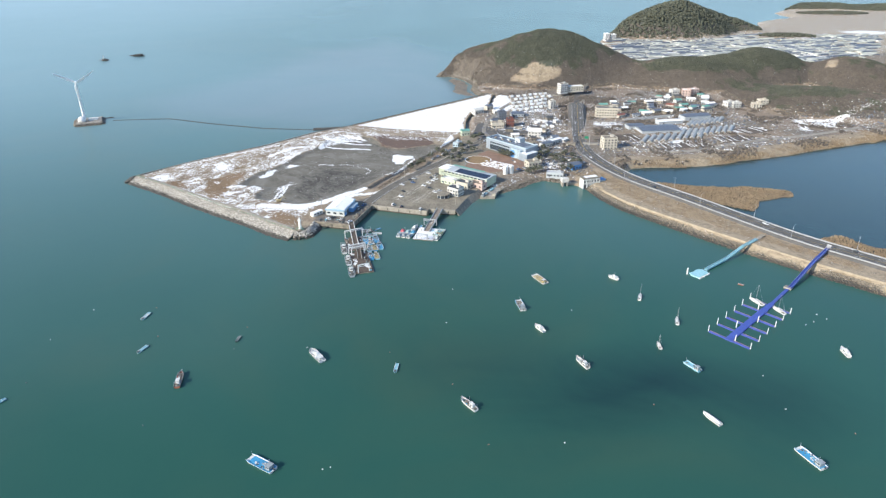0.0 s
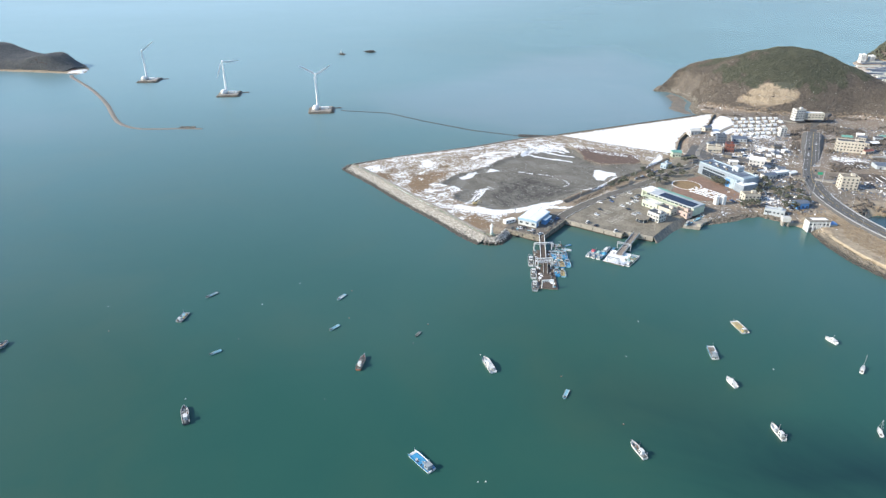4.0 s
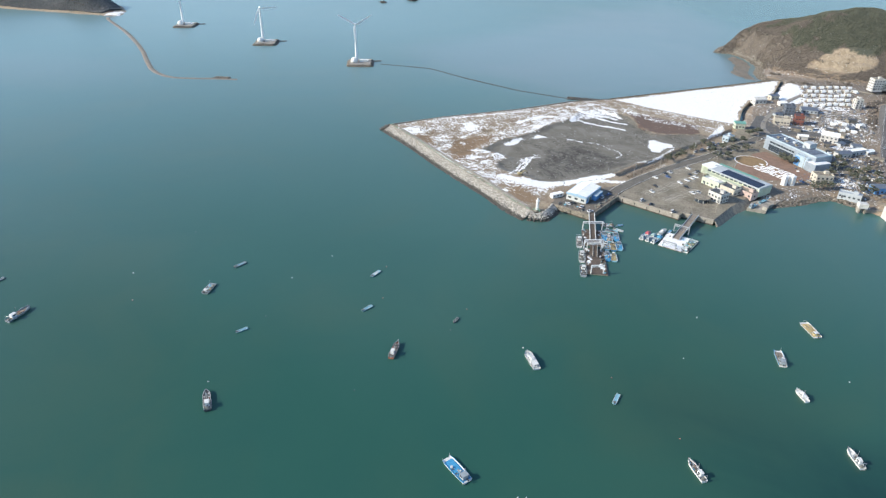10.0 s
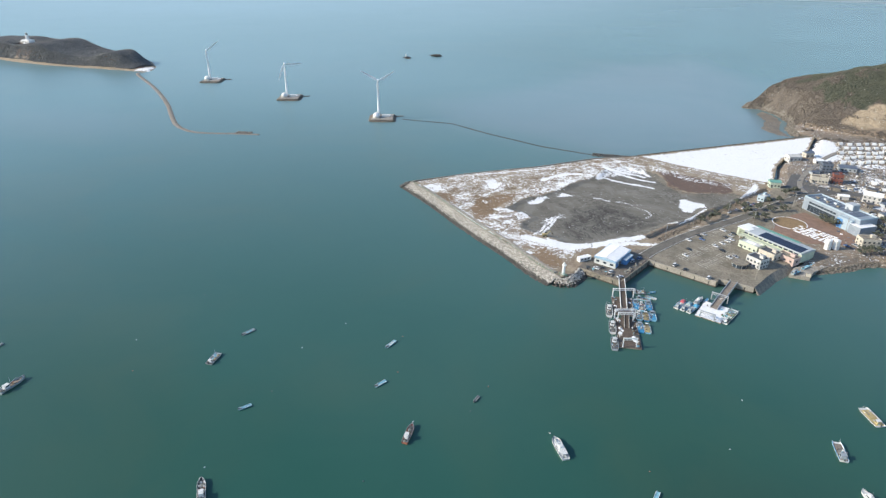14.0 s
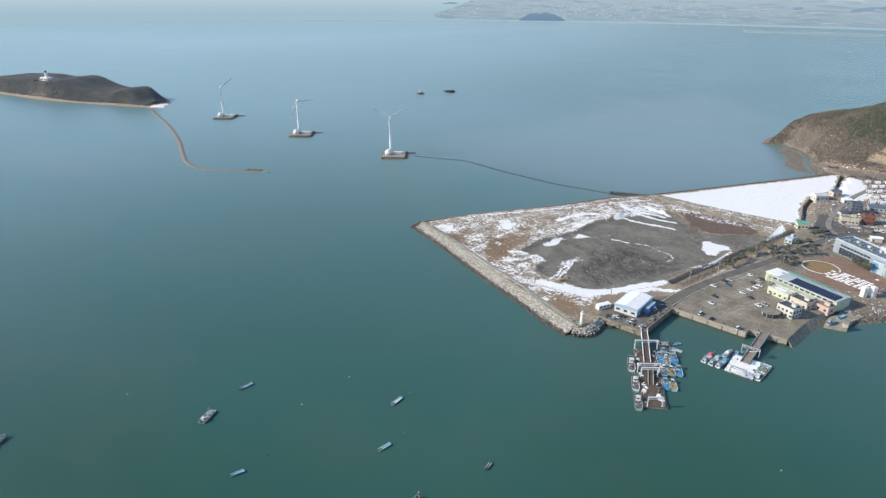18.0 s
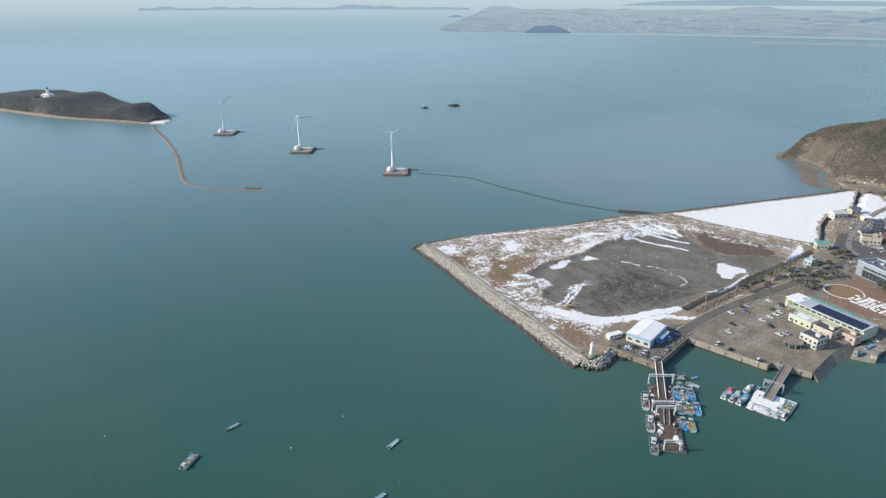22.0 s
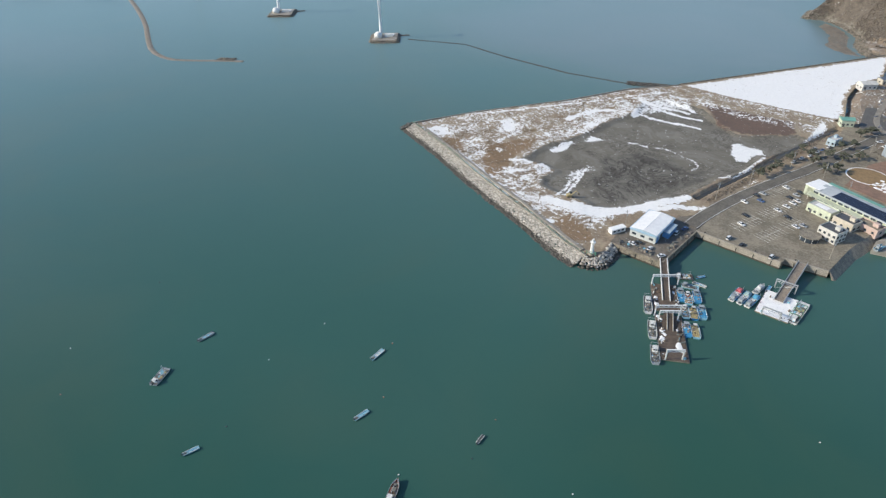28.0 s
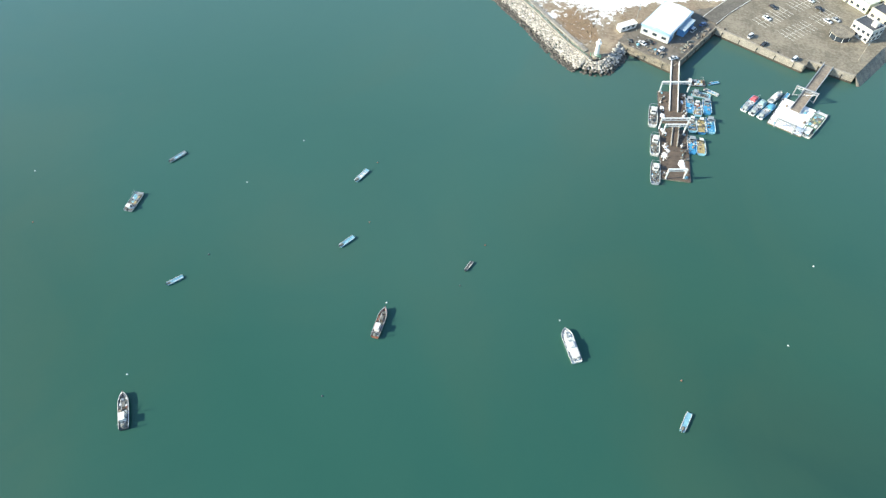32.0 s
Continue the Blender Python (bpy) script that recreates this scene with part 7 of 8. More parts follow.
for i in range(6):
    part("roof_plant", Shape().box(-20 + 5 * i, -2 + 3 * (i % 2), 10.8, 2.6 - 0.3 * (i % 3), 1.8, 1.1 + 0.4 * (i % 2)), PALE_WALL if i % 2 else OLD_CONCRETE, mu)
for i in range(8):
    part("roof_seam", Shape().box(-23 + 5 * i, 0, 10.8, 0.3, 14, 0.12), PALE_WALL, mu)
part("roof_snow", Shape().box(-6, 9.4, 10.5, 30, 2.2, 0.4), SNOW, mu)
part("entrance_block", Shape().box(17, -9.5, -1, 12, 5, 10), SKY_CLAD, mu)
part("blue_panel", Shape().box(13, -12.15, 0.2, 5, 0.3, 7.2), HALL_BLUE, mu, "bright blue panel")
part("east_wing", Shape().box(27.5, -5, -1, 10, 16, 8), MUSEUM_WALL, mu)
part("wing_roof", Shape().box(27.5, -5, 7, 9.4, 15.4, 0.2), SNOW, mu)
for i in range(9):
    part("curtain_pane", Shape().box(-20 + 3.0 * i, -8.6, 0.6, 2.7, 0.2, 5.0), GLASS, mu)
    part("upper_window", Shape().box(-20 + 3.0 * i, -8.58, 6.8, 2.5, 0.16, 1.5), GLASS, mu)
for i in range(4):
    part("end_window", Shape().box(-27.1, -6 + 4 * i, 5.5, 0.16, 2.4, 1.6), GLASS, mu)

# plaza with a round lawn
solid("pavement_plaza", Shape().prism([(20, 566), (44, 549), (84, 566), (72, 588), (46, 617), (36, 606)], 3.7, 4.28), BRICK, "red brick plaza before the museum", "plaza", "structure")
gl = thing("round_lawn", "round dry lawn with a snowy rim path", "lawn", 34, 586.5, 4.27)
part("path", Shape().tube((0, 0, 0), (0, 0, 0.04), 12.9, 12.9, 36), SNOW, gl, "snowy rim path")
part("lawn", Shape().tube((0, 0, 0.0), (0, 0, 0.1), 12.0, 12.0, 36), LAWN, gl)
rng = random.Random(17)
beds = thing("snowy_flower_beds", "rows of low planting beds, most of them under snow", "planting beds", 50, 572, 4.27, -36)
for i in range(9):
    for j in range(6):
        if rng.random() < 0.96:
            part("bed", Shape().box(-12.5 + 3.2 * i + rng.uniform(-0.4, 0.4), -8.5 + 3.1 * j + rng.uniform(-0.3, 0.3), 0, rng.uniform(1.9, 2.7), rng.uniform(1.6, 2.3), 0.25, rng.uniform(-8, 8)), rng.choice((SNOW, SNOW, SNOW, SNOW, SNOW, LAWN)), beds)

# houses of the harbour village
V = "houses of the harbour village"
house("white_house", 100, 672, 4.0, -12, 14, 11, 6.5, DULL_WHITE, SNOW, "white two-storey house with a snowy pitched roof", floors=2, per=4, pitched=2.2, group=V)
house("white_tower_house", 138, 799, 4.6, 20, 7, 7, 9, DULL_WHITE, OLD_CONCRETE, "tall narrow white house", floors=4, per=2, group=V)
house("guest_house", 164, 873, 9.0, 25, 12, 9, 11.5, DULL_WHITE, OLD_CONCRETE, "four-storey white guest house below the bare slope", "guest house", 4, 4, group=V)
house("guest_house_wing", 182, 880, 10.0, 12, 22, 9, 6, CREAM, SNOW, "low cream wing beside the guest house", "guest house", 2, 6, snow=0.7, group=V)
house("corner_building", 168, 622, 5.0, 8, 14, 10, 11.5, CREAM, OLD_CONCRETE, "four-storey cream corner building by the road", "building", 4, 4, group=V)
house("school_building", 197, 757, 5.0, -4, 25, 11, 10, CREAM, DARK_ROOF, "long pale building with a dark flat roof", "building", 3, 8, group=V)
house("shop_house", 24, 676, 4.1, 15, 9, 7, 5, PALE_GREEN, GREEN_ROOF, "small harbour house with a green sheet roof", floors=1, per=3, pitched=1.6, group=V)
house("shop_house", 43, 776, 4.0, 30, 13, 9, 4.5, DULL_WHITE, DULL_WHITE, "white house with a pale sheet roof by the snowfield", floors=1, per=3, pitched=1.6, group=V)
house("shop_house", 58, 796, 4.0, 30, 9, 7, 4.5, CREAM, BLUE_ROOF, "small cream house with a grey roof", floors=1, per=2, pitched=1.5, group=V)
house("dark_house", 70, 744, 4.2, 10, 9, 9, 9, BLUE_ROOF, DARK_ROOF, "dark blue three-storey house", floors=3, per=3, group=V)
house("red_house", 77, 714, 4.2, 5, 8, 8, 8, paint("dark_red_brick", (0.22, 0.08, 0.06)), DARK_ROOF, "dark red brick house", floors=2, per=3, group=V)
house("shop_house", 62, 708, 4.2, 5, 14, 8, 5.5, CREAM, OLD_CONCRETE, "cream row of shops", floors=1, per=5, group=V)
house("shop_house", 84, 565, 4.0, 20, 13, 9, 6, CREAM, OLD_CONCRETE, "cream two-storey shop house behind the pier", floors=2, per=4, group=V)
house("shop_house", 101, 541, 3.4, -14, 15, 6, 3.6, PALE_WALL, PALE_WALL, "low grey shed by the harbour shore", "shed", 1, 5, group=V)
house("shop_house", 122, 560, 4.2, 25, 10, 8, 5, HALL_BLUE, BLUE_ROOF, "blue-roofed house among pines", floors=1, per=3, pitched=1.5, group=V)
house("shop_house", 118, 645, 4.2, 40, 18, 7, 3.5, PALE_WALL, SNOW, "low shed with a snowy roof", "shed", 1, 4, snow=0.9, group=V)
house("shop_house", 106, 632, 4.2, 35, 12, 7, 4, DULL_WHITE, BLUE_ROOF, "white house with a grey-blue roof", floors=1, per=3, pitched=1.4, group=V)
house("shop_house", 15, 634, 4.1, 60, 9, 6, 4, SKY_CLAD, DULL_WHITE, "small pale blue kiosk with a white roof", "kiosk", 1, 3, group=V)
house("shop_house", 90, 762, 4.3, 5, 15, 12, 3.4, PALE_WALL, BLUE_ROOF, "low hall with a grey-blue roof", "hall", 1, 4, pitched=1.2, group=V)
for k, (x, y) in enumerate(((120, 662), (128, 650), (132, 634), (104, 700), (122, 716), (132, 728), (86, 700), (74, 690), (60, 735), (66, 775), (112, 690), (96, 655), (108, 664), (78, 668), (90, 640), (126, 742))):
    wall, roof = ((PALE_WALL, BLUE_ROOF), (DULL_WHITE, SNOW), (CREAM, OLD_CONCRETE), (OLD_CONCRETE, DARK_ROOF))[k % 4]
    house("small_shed", x, y, 4.0, 12 + 35 * math.sin(1.7 * k), 7 + 2 * math.sin(k), 5 + math.cos(2 * k), 2.8 + 0.5 * math.sin(3 * k), wall, roof,
          ("small grey shed with a blue-grey sheet roof", "small white shed under a snowy roof", "small cream shed with a grey concrete roof", "small stained shed with a dark felt roof")[k % 4], "shed", 0, 0, pitched=1.1, group="small sheds of the village")
# sluice house
sl = thing("sluice_house", "white sluice house with arched openings at the causeway", "sluice house", 131, 523, 2.4, 18)
part("wall", Shape().box(-3, 0, -3, 16, 7, 9.6), DULL_WHITE, sl)
part("roof", Shape().box(-3, 0, 6.6, 16.8, 7.8, 0.4), OLD_CONCRETE, sl)
part("roof_snow", Shape().box(-2, 0.8, 7.0, 12, 4.6, 0.1), SNOW, sl)
part("annex", Shape().box(8.4, 1, -3, 6.4, 6, 6.6), SKY_CLAD, sl)
part("annex_roof", Shape().box(8.4, 1, 3.6, 7, 6.6, 0.25), HALL_BLUE, sl)
for i in range(4):
    x = -8.9 + 3.9 * i
    arch = [(x - 1.2, -2.2), (x + 1.2, -2.2)] + [(x + 1.2 * math.cos(a * math.pi / 8), 0.6 + 1.2 * math.sin(a * math.pi / 8)) for a in range(9)]
    part("opening", Shape().loft([[(u, y, w) for u, w in arch] for y in (-3.44, -3.56)]), DARK_ROOF, sl, "dark arched opening")
for i in range(6):
    part("window", Shape().box(-9.6 + 2.6 * i, -3.53, 3.4, 1.5, 0.12, 1.5), GLASS, sl)
    part("pilaster", Shape().box(-10.9 + 3.15 * i, -3.6, -3, 0.4, 0.3, 9.5), WHITE, sl)
gt = thing("sluice_gate_tower", "small white sluice gate tower standing in the water", "gate tower", 107, 525, 0, 10)
part("leg", Shape().box(-2, 0, -2, 1.2, 4, 6), CONCRETE, gt)
part("leg", Shape().box(2, 0, -2, 1.2, 4, 6), CONCRETE, gt)
part("machine_room", Shape().box(0, 0, 4, 6, 5, 3.4), DULL_WHITE, gt)
part("weir_wall", Shape().box(11, 1, -2, 17, 1.5, 4.6), CONCRETE, gt)

# holiday cabins in rows
cabin0 = thing("holiday_cabin", "white barrel-roofed holiday cabin with a snowy roof", "cabin", 0, 0, 4.3, 0, "rows of holiday cabins")
part("deck", Shape().box(-0.6, 0, -0.6, 6.6, 4.6, 0.8), DECK_WOOD, cabin0)
arc = [(math.cos(a * math.pi / 8), math.sin(a * math.pi / 8)) for a in range(9)]
part("shell", Shape().loft([[(x, 2.1 * c, 0.2 + 2.6 * s) for c, s in arc] for x in (-2.4, 2.4)]), WHITE, cabin0)
part("front_wall", Shape().loft([[(x, 1.9 * c, 0.2 + 2.35 * s) for c, s in arc] for x in (-2.52, -2.4)]), CREAM, cabin0)
part("door", Shape().box(-2.58, 0, 0.2, 0.12, 1.1, 1.9), GLASS, cabin0)
spots = []
for j in range(5):
    for i in range(7):
        u, v = (i + 0.5 * (j % 2)) / 6.5, j / 4
        spots.append((1.6 * math.sin(7 * i + 3 * j) + (88 * (1 - u) + 136 * u) * (1 - v) + (94 * (1 - u) + 146 * u) * v, 1.8 * math.sin(5 * i + 11 * j) + (782 * (1 - u) + 808 * u) * (1 - v) + (862 * (1 - u) + 884 * u) * v))
spots += [(104, 706), (114, 706), (123.5, 706), (108, 724), (118, 728)]
for k, (x, y) in enumerate(spots):
    zz = 4.3 if k >= 35 else 4.4
    if k == 0:
        cabin0.matrix_basis = pose(x, y, zz, 0, 0, 25)
    else:
        copy_thing(cabin0, pose(x, y, zz, 0, 0, (25 if k < 35 else 10) + 8 * math.sin(2.3 * k)))

# farm village by the lagoon
F = "houses of the farm village"
WALLS, ROOFS = (CREAM, DULL_WHITE, OLD_CONCRETE, PALE_WALL, CREAM), (BLUE_ROOF, RED_ROOF, SNOW, DARK_ROOF, GREEN_ROOF, SNOW)
rng = random.Random(23)
NAMES = {BLUE_ROOF: "grey-blue", RED_ROOF: "red-brown", SNOW: "snow-covered", DARK_ROOF: "dark", GREEN_ROOF: "green"}
FARMS = [(209, 772), (228, 790), (238, 816), (247, 772), (262, 790), (275, 772), (268, 815), (290, 805), (300, 848), (309, 832), (318, 860), (330, 842), (320, 800), (340, 820), (350, 845), (329, 784), (222, 812), (205, 806), (285, 830), (352, 868), (338, 800), (300, 782)]
FARMS += [(x + rng.uniform(-11, 11), y + rng.uniform(9, 14)) for x, y in FARMS[::2]] + [(212 + 17 * k + rng.uniform(-5, 5), 752 + 7 * k + rng.uniform(-8, 8)) for k in range(9)]
for x, y in FARMS:
    roof, zz = rng.choice(ROOFS), float(mainland_height(np.array([x]), np.array([y]), np.array([99.0]))[0])
    house("farm_house", x, y, zz, rng.uniform(-30, 40), rng.uniform(7, 11), rng.uniform(5, 7), rng.uniform(2.8, 4), rng.choice(WALLS), roof, f"small village house with a {NAMES[roof]} pitched roof", floors=1, per=3, pitched=rng.uniform(0.9, 1.6), group=F, sides=(0, 1))
for x, y, h, wall in ((332, 868, 9.5, PINK), (345, 876, 9, PINK), (318, 874, 8, DULL_WHITE), (366, 808, 6.5, DULL_WHITE), (374, 806, 6, DULL_WHITE), (406, 802, 5.5, CREAM), (396, 796, 5, CREAM)):
    zz = float(mainland_height(np.array([x]), np.array([y]), np.array([99.0]))[0])
    house("villa", x, y, zz, rng.uniform(-15, 25), 11, 9, h, wall, SNOW if wall is PINK else wall, "tall pale villa at the edge of the wood", "villa", max(2, int(h / 3)), 3, group=F, sides=(0, 3))
wh = thing("farm_warehouse", "wide low warehouse with a blue-grey sheet roof", "warehouse", 238, 690, 4.9, 8)
part("wall", Shape().box(0, 0, -1, 44, 24, 4.2), PALE_WALL, wh)
part("roof", Shape().gable(0, 0, 3.2, 44, 24, 2.0, 0, 0.6), BLUE_ROOF, wh)
house("farm_shed", 216, 700, 4.9, 8, 18, 12, 4, PALE_WALL, BLUE_ROOF, "low shed with a blue-grey roof", "shed", 0, 0, pitched=1.4, group=F)
house("farm_shed", 262, 722, 4.9, 12, 30, 9, 3.4, PALE_WALL, SNOW, "long low shed with snow on its roof", "shed", 0, 0, pitched=1.2, group=F)
house("farm_shed", 300, 745, 4.9, 14, 34, 14, 4, PALE_WALL, BLUE_ROOF, "long dark blue shed", "shed", 0, 0, pitched=1.6, group=F)
tunnel = thing("greenhouse", "long low plastic greenhouse tunnel streaked with snow", "greenhouse", 0, 0, 4.9, 0, "greenhouse tunnels in the fields")
part("film", Shape().loft([[(x, 2.6 * c, 2.3 * s) for c, s in arc] for x in (-14, -13.7, 13.7, 14)]), FILM, tunnel)
part("end_frame", Shape().box(-14.05, 0, 0, 0.1, 1.6, 1.9), DECK_WOOD, tunnel)
spots = [(214 + 8.2 * k, 652 + 2.2 * k, 62) for k in range(9)] + [(262 + 7.4 * k, 676 + 2 * k, 62) for k in range(9)] + [(285 + 7 * k, 718 + 3 * k, 58) for k in range(7)] + [(226 + 12 * k, 740 + 4 * k, 20) for k in range(4)]
for k, (x, y, a) in enumerate(spots):
    zz = float(mainland_height(np.array([x]), np.array([y]), np.array([99.0]))[0]) + 0.05
    if k == 0:
        tunnel.matrix_basis = pose(x, y, zz, 0, 0, a)
    else:
        copy_thing(tunnel, pose(x, y, zz, 0, 0, a))
for k, (x, y, a, w, d) in enumerate(((250, 630, 8, 52, 16), (310, 655, 12, 40, 22), (200, 660, 10, 22, 26), (345, 690, 25, 36, 24), (190, 700, 12, 24, 20))):
    zz = float(mainland_height(np.array([x]), np.array([y]), np.array([99.0]))[0])
    f = thing("vegetable_field", "dark ploughed field with ridges holding snow", "field", x, y, zz - 0.1, a, "ploughed fields")
    part("soil", Shape().box(0, 0, -0.6, w, d, 0.95), SOIL, f)
    for i in range(int(w / 3.4)):
        if rng.random() < 0.7:
            part("snowy_ridge", Shape().box(-w / 2 + 2 + 3.4 * i, 0, 0.35, rng.uniform(0.5, 1.3), d * rng.uniform(0.5, 0.94), 0.16), SNOW, f)
rng = random.Random(41)
heaps = [Shape() for _ in range(5)]
yard_spots = []
for i in range(6800):
    yard_spots.append(rng.choice(((rng.uniform(255, 400), rng.uniform(612, 660)), (rng.uniform(160, 240), rng.uniform(606, 650)), (rng.uniform(420, 560), rng.uniform(700, 780)), (rng.uniform(200, 360), rng.uniform(765, 870)), (rng.uniform(40, 130), rng.uniform(625, 770)), (rng.uniform(66, 140), rng.uniform(545, 700)), (rng.uniform(90, 150), rng.uniform(690, 880)), (rng.uniform(180, 380), rng.uniform(690, 770)), (rng.uniform(86, 134), rng.uniform(545, 640)))))
yx, yy = np.array(yard_spots).T
clear = (within(MAINLAND, yx, yy) > 20) & (line_distance(MAIN, yx, yy) > 10) & (line_distance(HARBOUR_ROAD, yx, yy) > 6)
for x, y, zz in zip(yx[clear].tolist(), yy[clear].tolist(), mainland_height(yx[clear], yy[clear], np.full(clear.sum(), 99.0)).tolist()):
    heaps[rng.choice((0, 1, 2, 2, 3, 3, 4, 4, 2))].box(x, y, zz - 0.4, rng.uniform(0.5, 2.8), rng.uniform(0.5, 1.6), rng.uniform(0.5, 1.5), rng.uniform(0, 90), rng.uniform(0.7, 1.0))
for s, m, text in zip(heaps, (SNOW, CONCRETE, BLUE_ROOF, DECK_WOOD, OLD_CONCRETE), ("patches of snow on yard things", "pale blocks, pallets and rubble in the yards", "dark crates and scrap in the yards", "timber and brown heaps in the yards", "stained concrete blocks and boxes in the yards")):
    solid("yard_clutter", s, m, text, "yard clutter", "stuff")

# far town behind the hills
town_white, town_grey = Shape(), Shape()
tx, ty = np.random.RandomState(44).uniform(330, 980, 1500), np.random.RandomState(45).uniform(1120, 1520, 1500)
free = (hill_height(tx, ty) < 3) & (tx < 0.66 * ty) & (within(MAINLAND, tx, ty) > 20)
for x, y in zip(tx[free].tolist(), ty[free].tolist()):
    s = town_white if rng.random() < 0.6 else town_grey
    s.box(x, y, 3.5, rng.uniform(14, 44), rng.uniform(3.5, 6.5), rng.uniform(1.6, 3.0), 14 + rng.uniform(-2, 2) + (90 if rng.random() < 0.12 else 0))
solid("far_greenhouses", town_white, mat("snowy_far_roofs", (0.6, 0.6, 0.54), (0.33, 0.33, 0.28), 14.0, 0.7, vary=0.25, island=True), "white greenhouse roofs and snowy sheds of the far town", "far town", "stuff")
solid("far_roofs", town_grey, BLUE_ROOF, "grey roofs of the far town", "far town", "stuff")
for x, y, sx, h in ((356, 1436, 9, 13), (372, 1440, 8, 11), (418, 1478, 12, 10)):
    house("apartment_block", x, y, 4.0, 10, sx, 13, h, WHITE, WHITE, "white apartment block on the far shore", "apartment block", 5, 4, group="far apartment blocks", sides=(0, 3))

# ---- car park ----
LOT_AREA = [(-52, 484), (-15, 556), (-5, 551), (1, 522), (-2.5, 493), (-15, 468), (-34, 475)]
lines = Shape()
ca, sa = math.cos(radians(58)), math.sin(radians(58))
for row in range(-4, 5):
    for k in range(-40, 44):
        mx, my = -27 + k * 2.55 * ca + (row * 14.6 + 2) * sa, 503 + k * 2.55 * sa - (row * 14.6 + 2) * ca
        if within(LOT_AREA, [mx], [my])[0] > 3.2 and k % 13:
            lines.box(mx, my, 4.012, 0.26, 9.6, 0.012, 58)
            lines.box(mx, my, 4.012, 2.55, 0.2, 0.014, 58)
solid("trim_parking_lines", lines, mat("worn_line_paint", (0.68, 0.65, 0.58), (0.42, 0.4, 0.34), 2.5, 0.8), "worn white parking bay lines", "parking lines", "structure")


def car(label, colour, van=False):
    c = thing("parked_car", label, "car", 0, 0, 0, 0, "parked cars")
    h = 1.0 if van else 0.62
    part("body", Shape().loft([[(x, -w, z0), (x, w, z0), (x, w * 0.97, z1), (x, -w * 0.97, z1)] for x, w, z0, z1 in ((-2.25, 0.78, 0.4, 0.75), (-2.05, 0.88, 0.28, 0.92), (1.2, 0.9, 0.28, 0.92), (2.05, 0.84, 0.3, 0.8), (2.25, 0.7, 0.42, 0.65))]), colour, c)
    part("cabin", Shape().loft([[(x, -w, 0.9), (x, w, 0.9), (x, w * 0.84, z), (x, -w * 0.84, z)] for x, w, z in (((-2.1, 0.84, 1.5), (-1.9, 0.86, 1.9), (0.9, 0.86, 1.92), (1.5, 0.8, 1.0)) if van else ((-1.75, 0.8, 0.95), (-1.1, 0.83, 1.45), (0.35, 0.83, 1.47), (1.15, 0.78, 0.95)))]), GLASS, c)
    part("roof", Shape().box(-0.5 if van else -0.4, 0, 1.9 if van else 1.44, 2.6 if van else 1.35, 1.36, 0.07), colour, c)
    for x in (-1.35, 1.4):
        for y in (-0.8, 0.8):
            w = part("wheel", Shape().tube((x, y - 0.1, 0.32), (x, y + 0.1, 0.32), 0.32, 0.32, 10), HULL_BLACK, c)
            part("rim", Shape().tube((x, y - 0.115, 0.32), (x, y + 0.115, 0.32), 0.19, 0.19, 8), STEEL, w)
    for y in (-0.6, 0.6):
        part("headlight", Shape().box(2.17, y, 0.55, 0.12, 0.3, 0.16), WHITE, c)
        part("tail_light", Shape().box(-2.2, y, 0.62, 0.1, 0.26, 0.18), RED, c)
    return c


CAR_PAINTS = [paint("car_white", (0.75, 0.76, 0.77), None, 0.3), paint("car_silver", (0.42, 0.44, 0.46), None, 0.3), paint("car_black", (0.03, 0.032, 0.036), None, 0.25), paint("car_blue", (0.07, 0.13, 0.28), None, 0.3)]
protos = [car("white car parked on the asphalt", CAR_PAINTS[0]), car("silver car parked on the asphalt", CAR_PAINTS[1]), car("black car parked on the asphalt", CAR_PAINTS[2]), car("dark blue car parked on the asphalt", CAR_PAINTS[3]), car("white van parked on the asphalt", CAR_PAINTS[0], True)]
used = set()


def place_car(k, x, y, z, rz):
    m = pose(x, y, z, 0, 0, rz)
    if k in used:
        return copy_thing(protos[k], m)
    used.add(k)
    protos[k].matrix_basis = m
    return protos[k]


LOT_CARS = [(-35.3, 516.3, 0), (-29.2, 527.9, 2), (-25.9, 532.2, 1), (-13.1, 547, 0), (-16.8, 513.8, 0), (-12.3, 520.9, 0), (-9, 527, 0), (-10.7, 533.5, 2), (-6.5, 531, 0), (-7.1, 538.7, 1), (-33.5, 499.3, 2),
            (-34.8, 487.9, 0), (-11.7, 507.6, 2), (-6.6, 498, 0), (-3.0, 501, 1), (-39.7, 469, 4), (-32.8, 465, 2), (-17.6, 459, 4), (-26.5, 522, 3), (-5.4, 543.5, 2)]
for x, y, k in LOT_CARS:
    place_car(k, x, y, 4.01, -33 if y > 475 else 66)
for x, y, k, a in ((-66.6, 462, 4, 75), (-77.2, 440, 0, 70), (-87.0, 441, 0, 160), (-63.2, 469, 3, 60), (-84, 443.5, 2, 160), (-70.2, 435.5, 0, 40)):
    place_car(k, x, y, 4.0, a)
rng = random.Random(77)
for x, y, a in ((-10, 588, 60), (-5, 597, 60), (0, 603, 60), (5, 612, 62), (8, 618, 62), (12, 625, 62), (3, 618, 62), (18, 640, 60), (45, 650, 20), (52, 655, 20), (58, 655, 20), (66, 653, 20), (72, 650, 20), (48, 642, 20), (56, 645, 20), (64, 643, 20),
                (100, 610, 30), (106, 615, 30), (95, 620, 30), (112, 606, 30), (116, 626, 30), (124, 612, 30), (126, 602, 30), (70, 556, -36), (76, 560, -36), (90, 560, 20)):
    place_car(rng.choice((0, 0, 1, 2, 3)), x, y, 4.24, a + rng.choice((0, 180)))
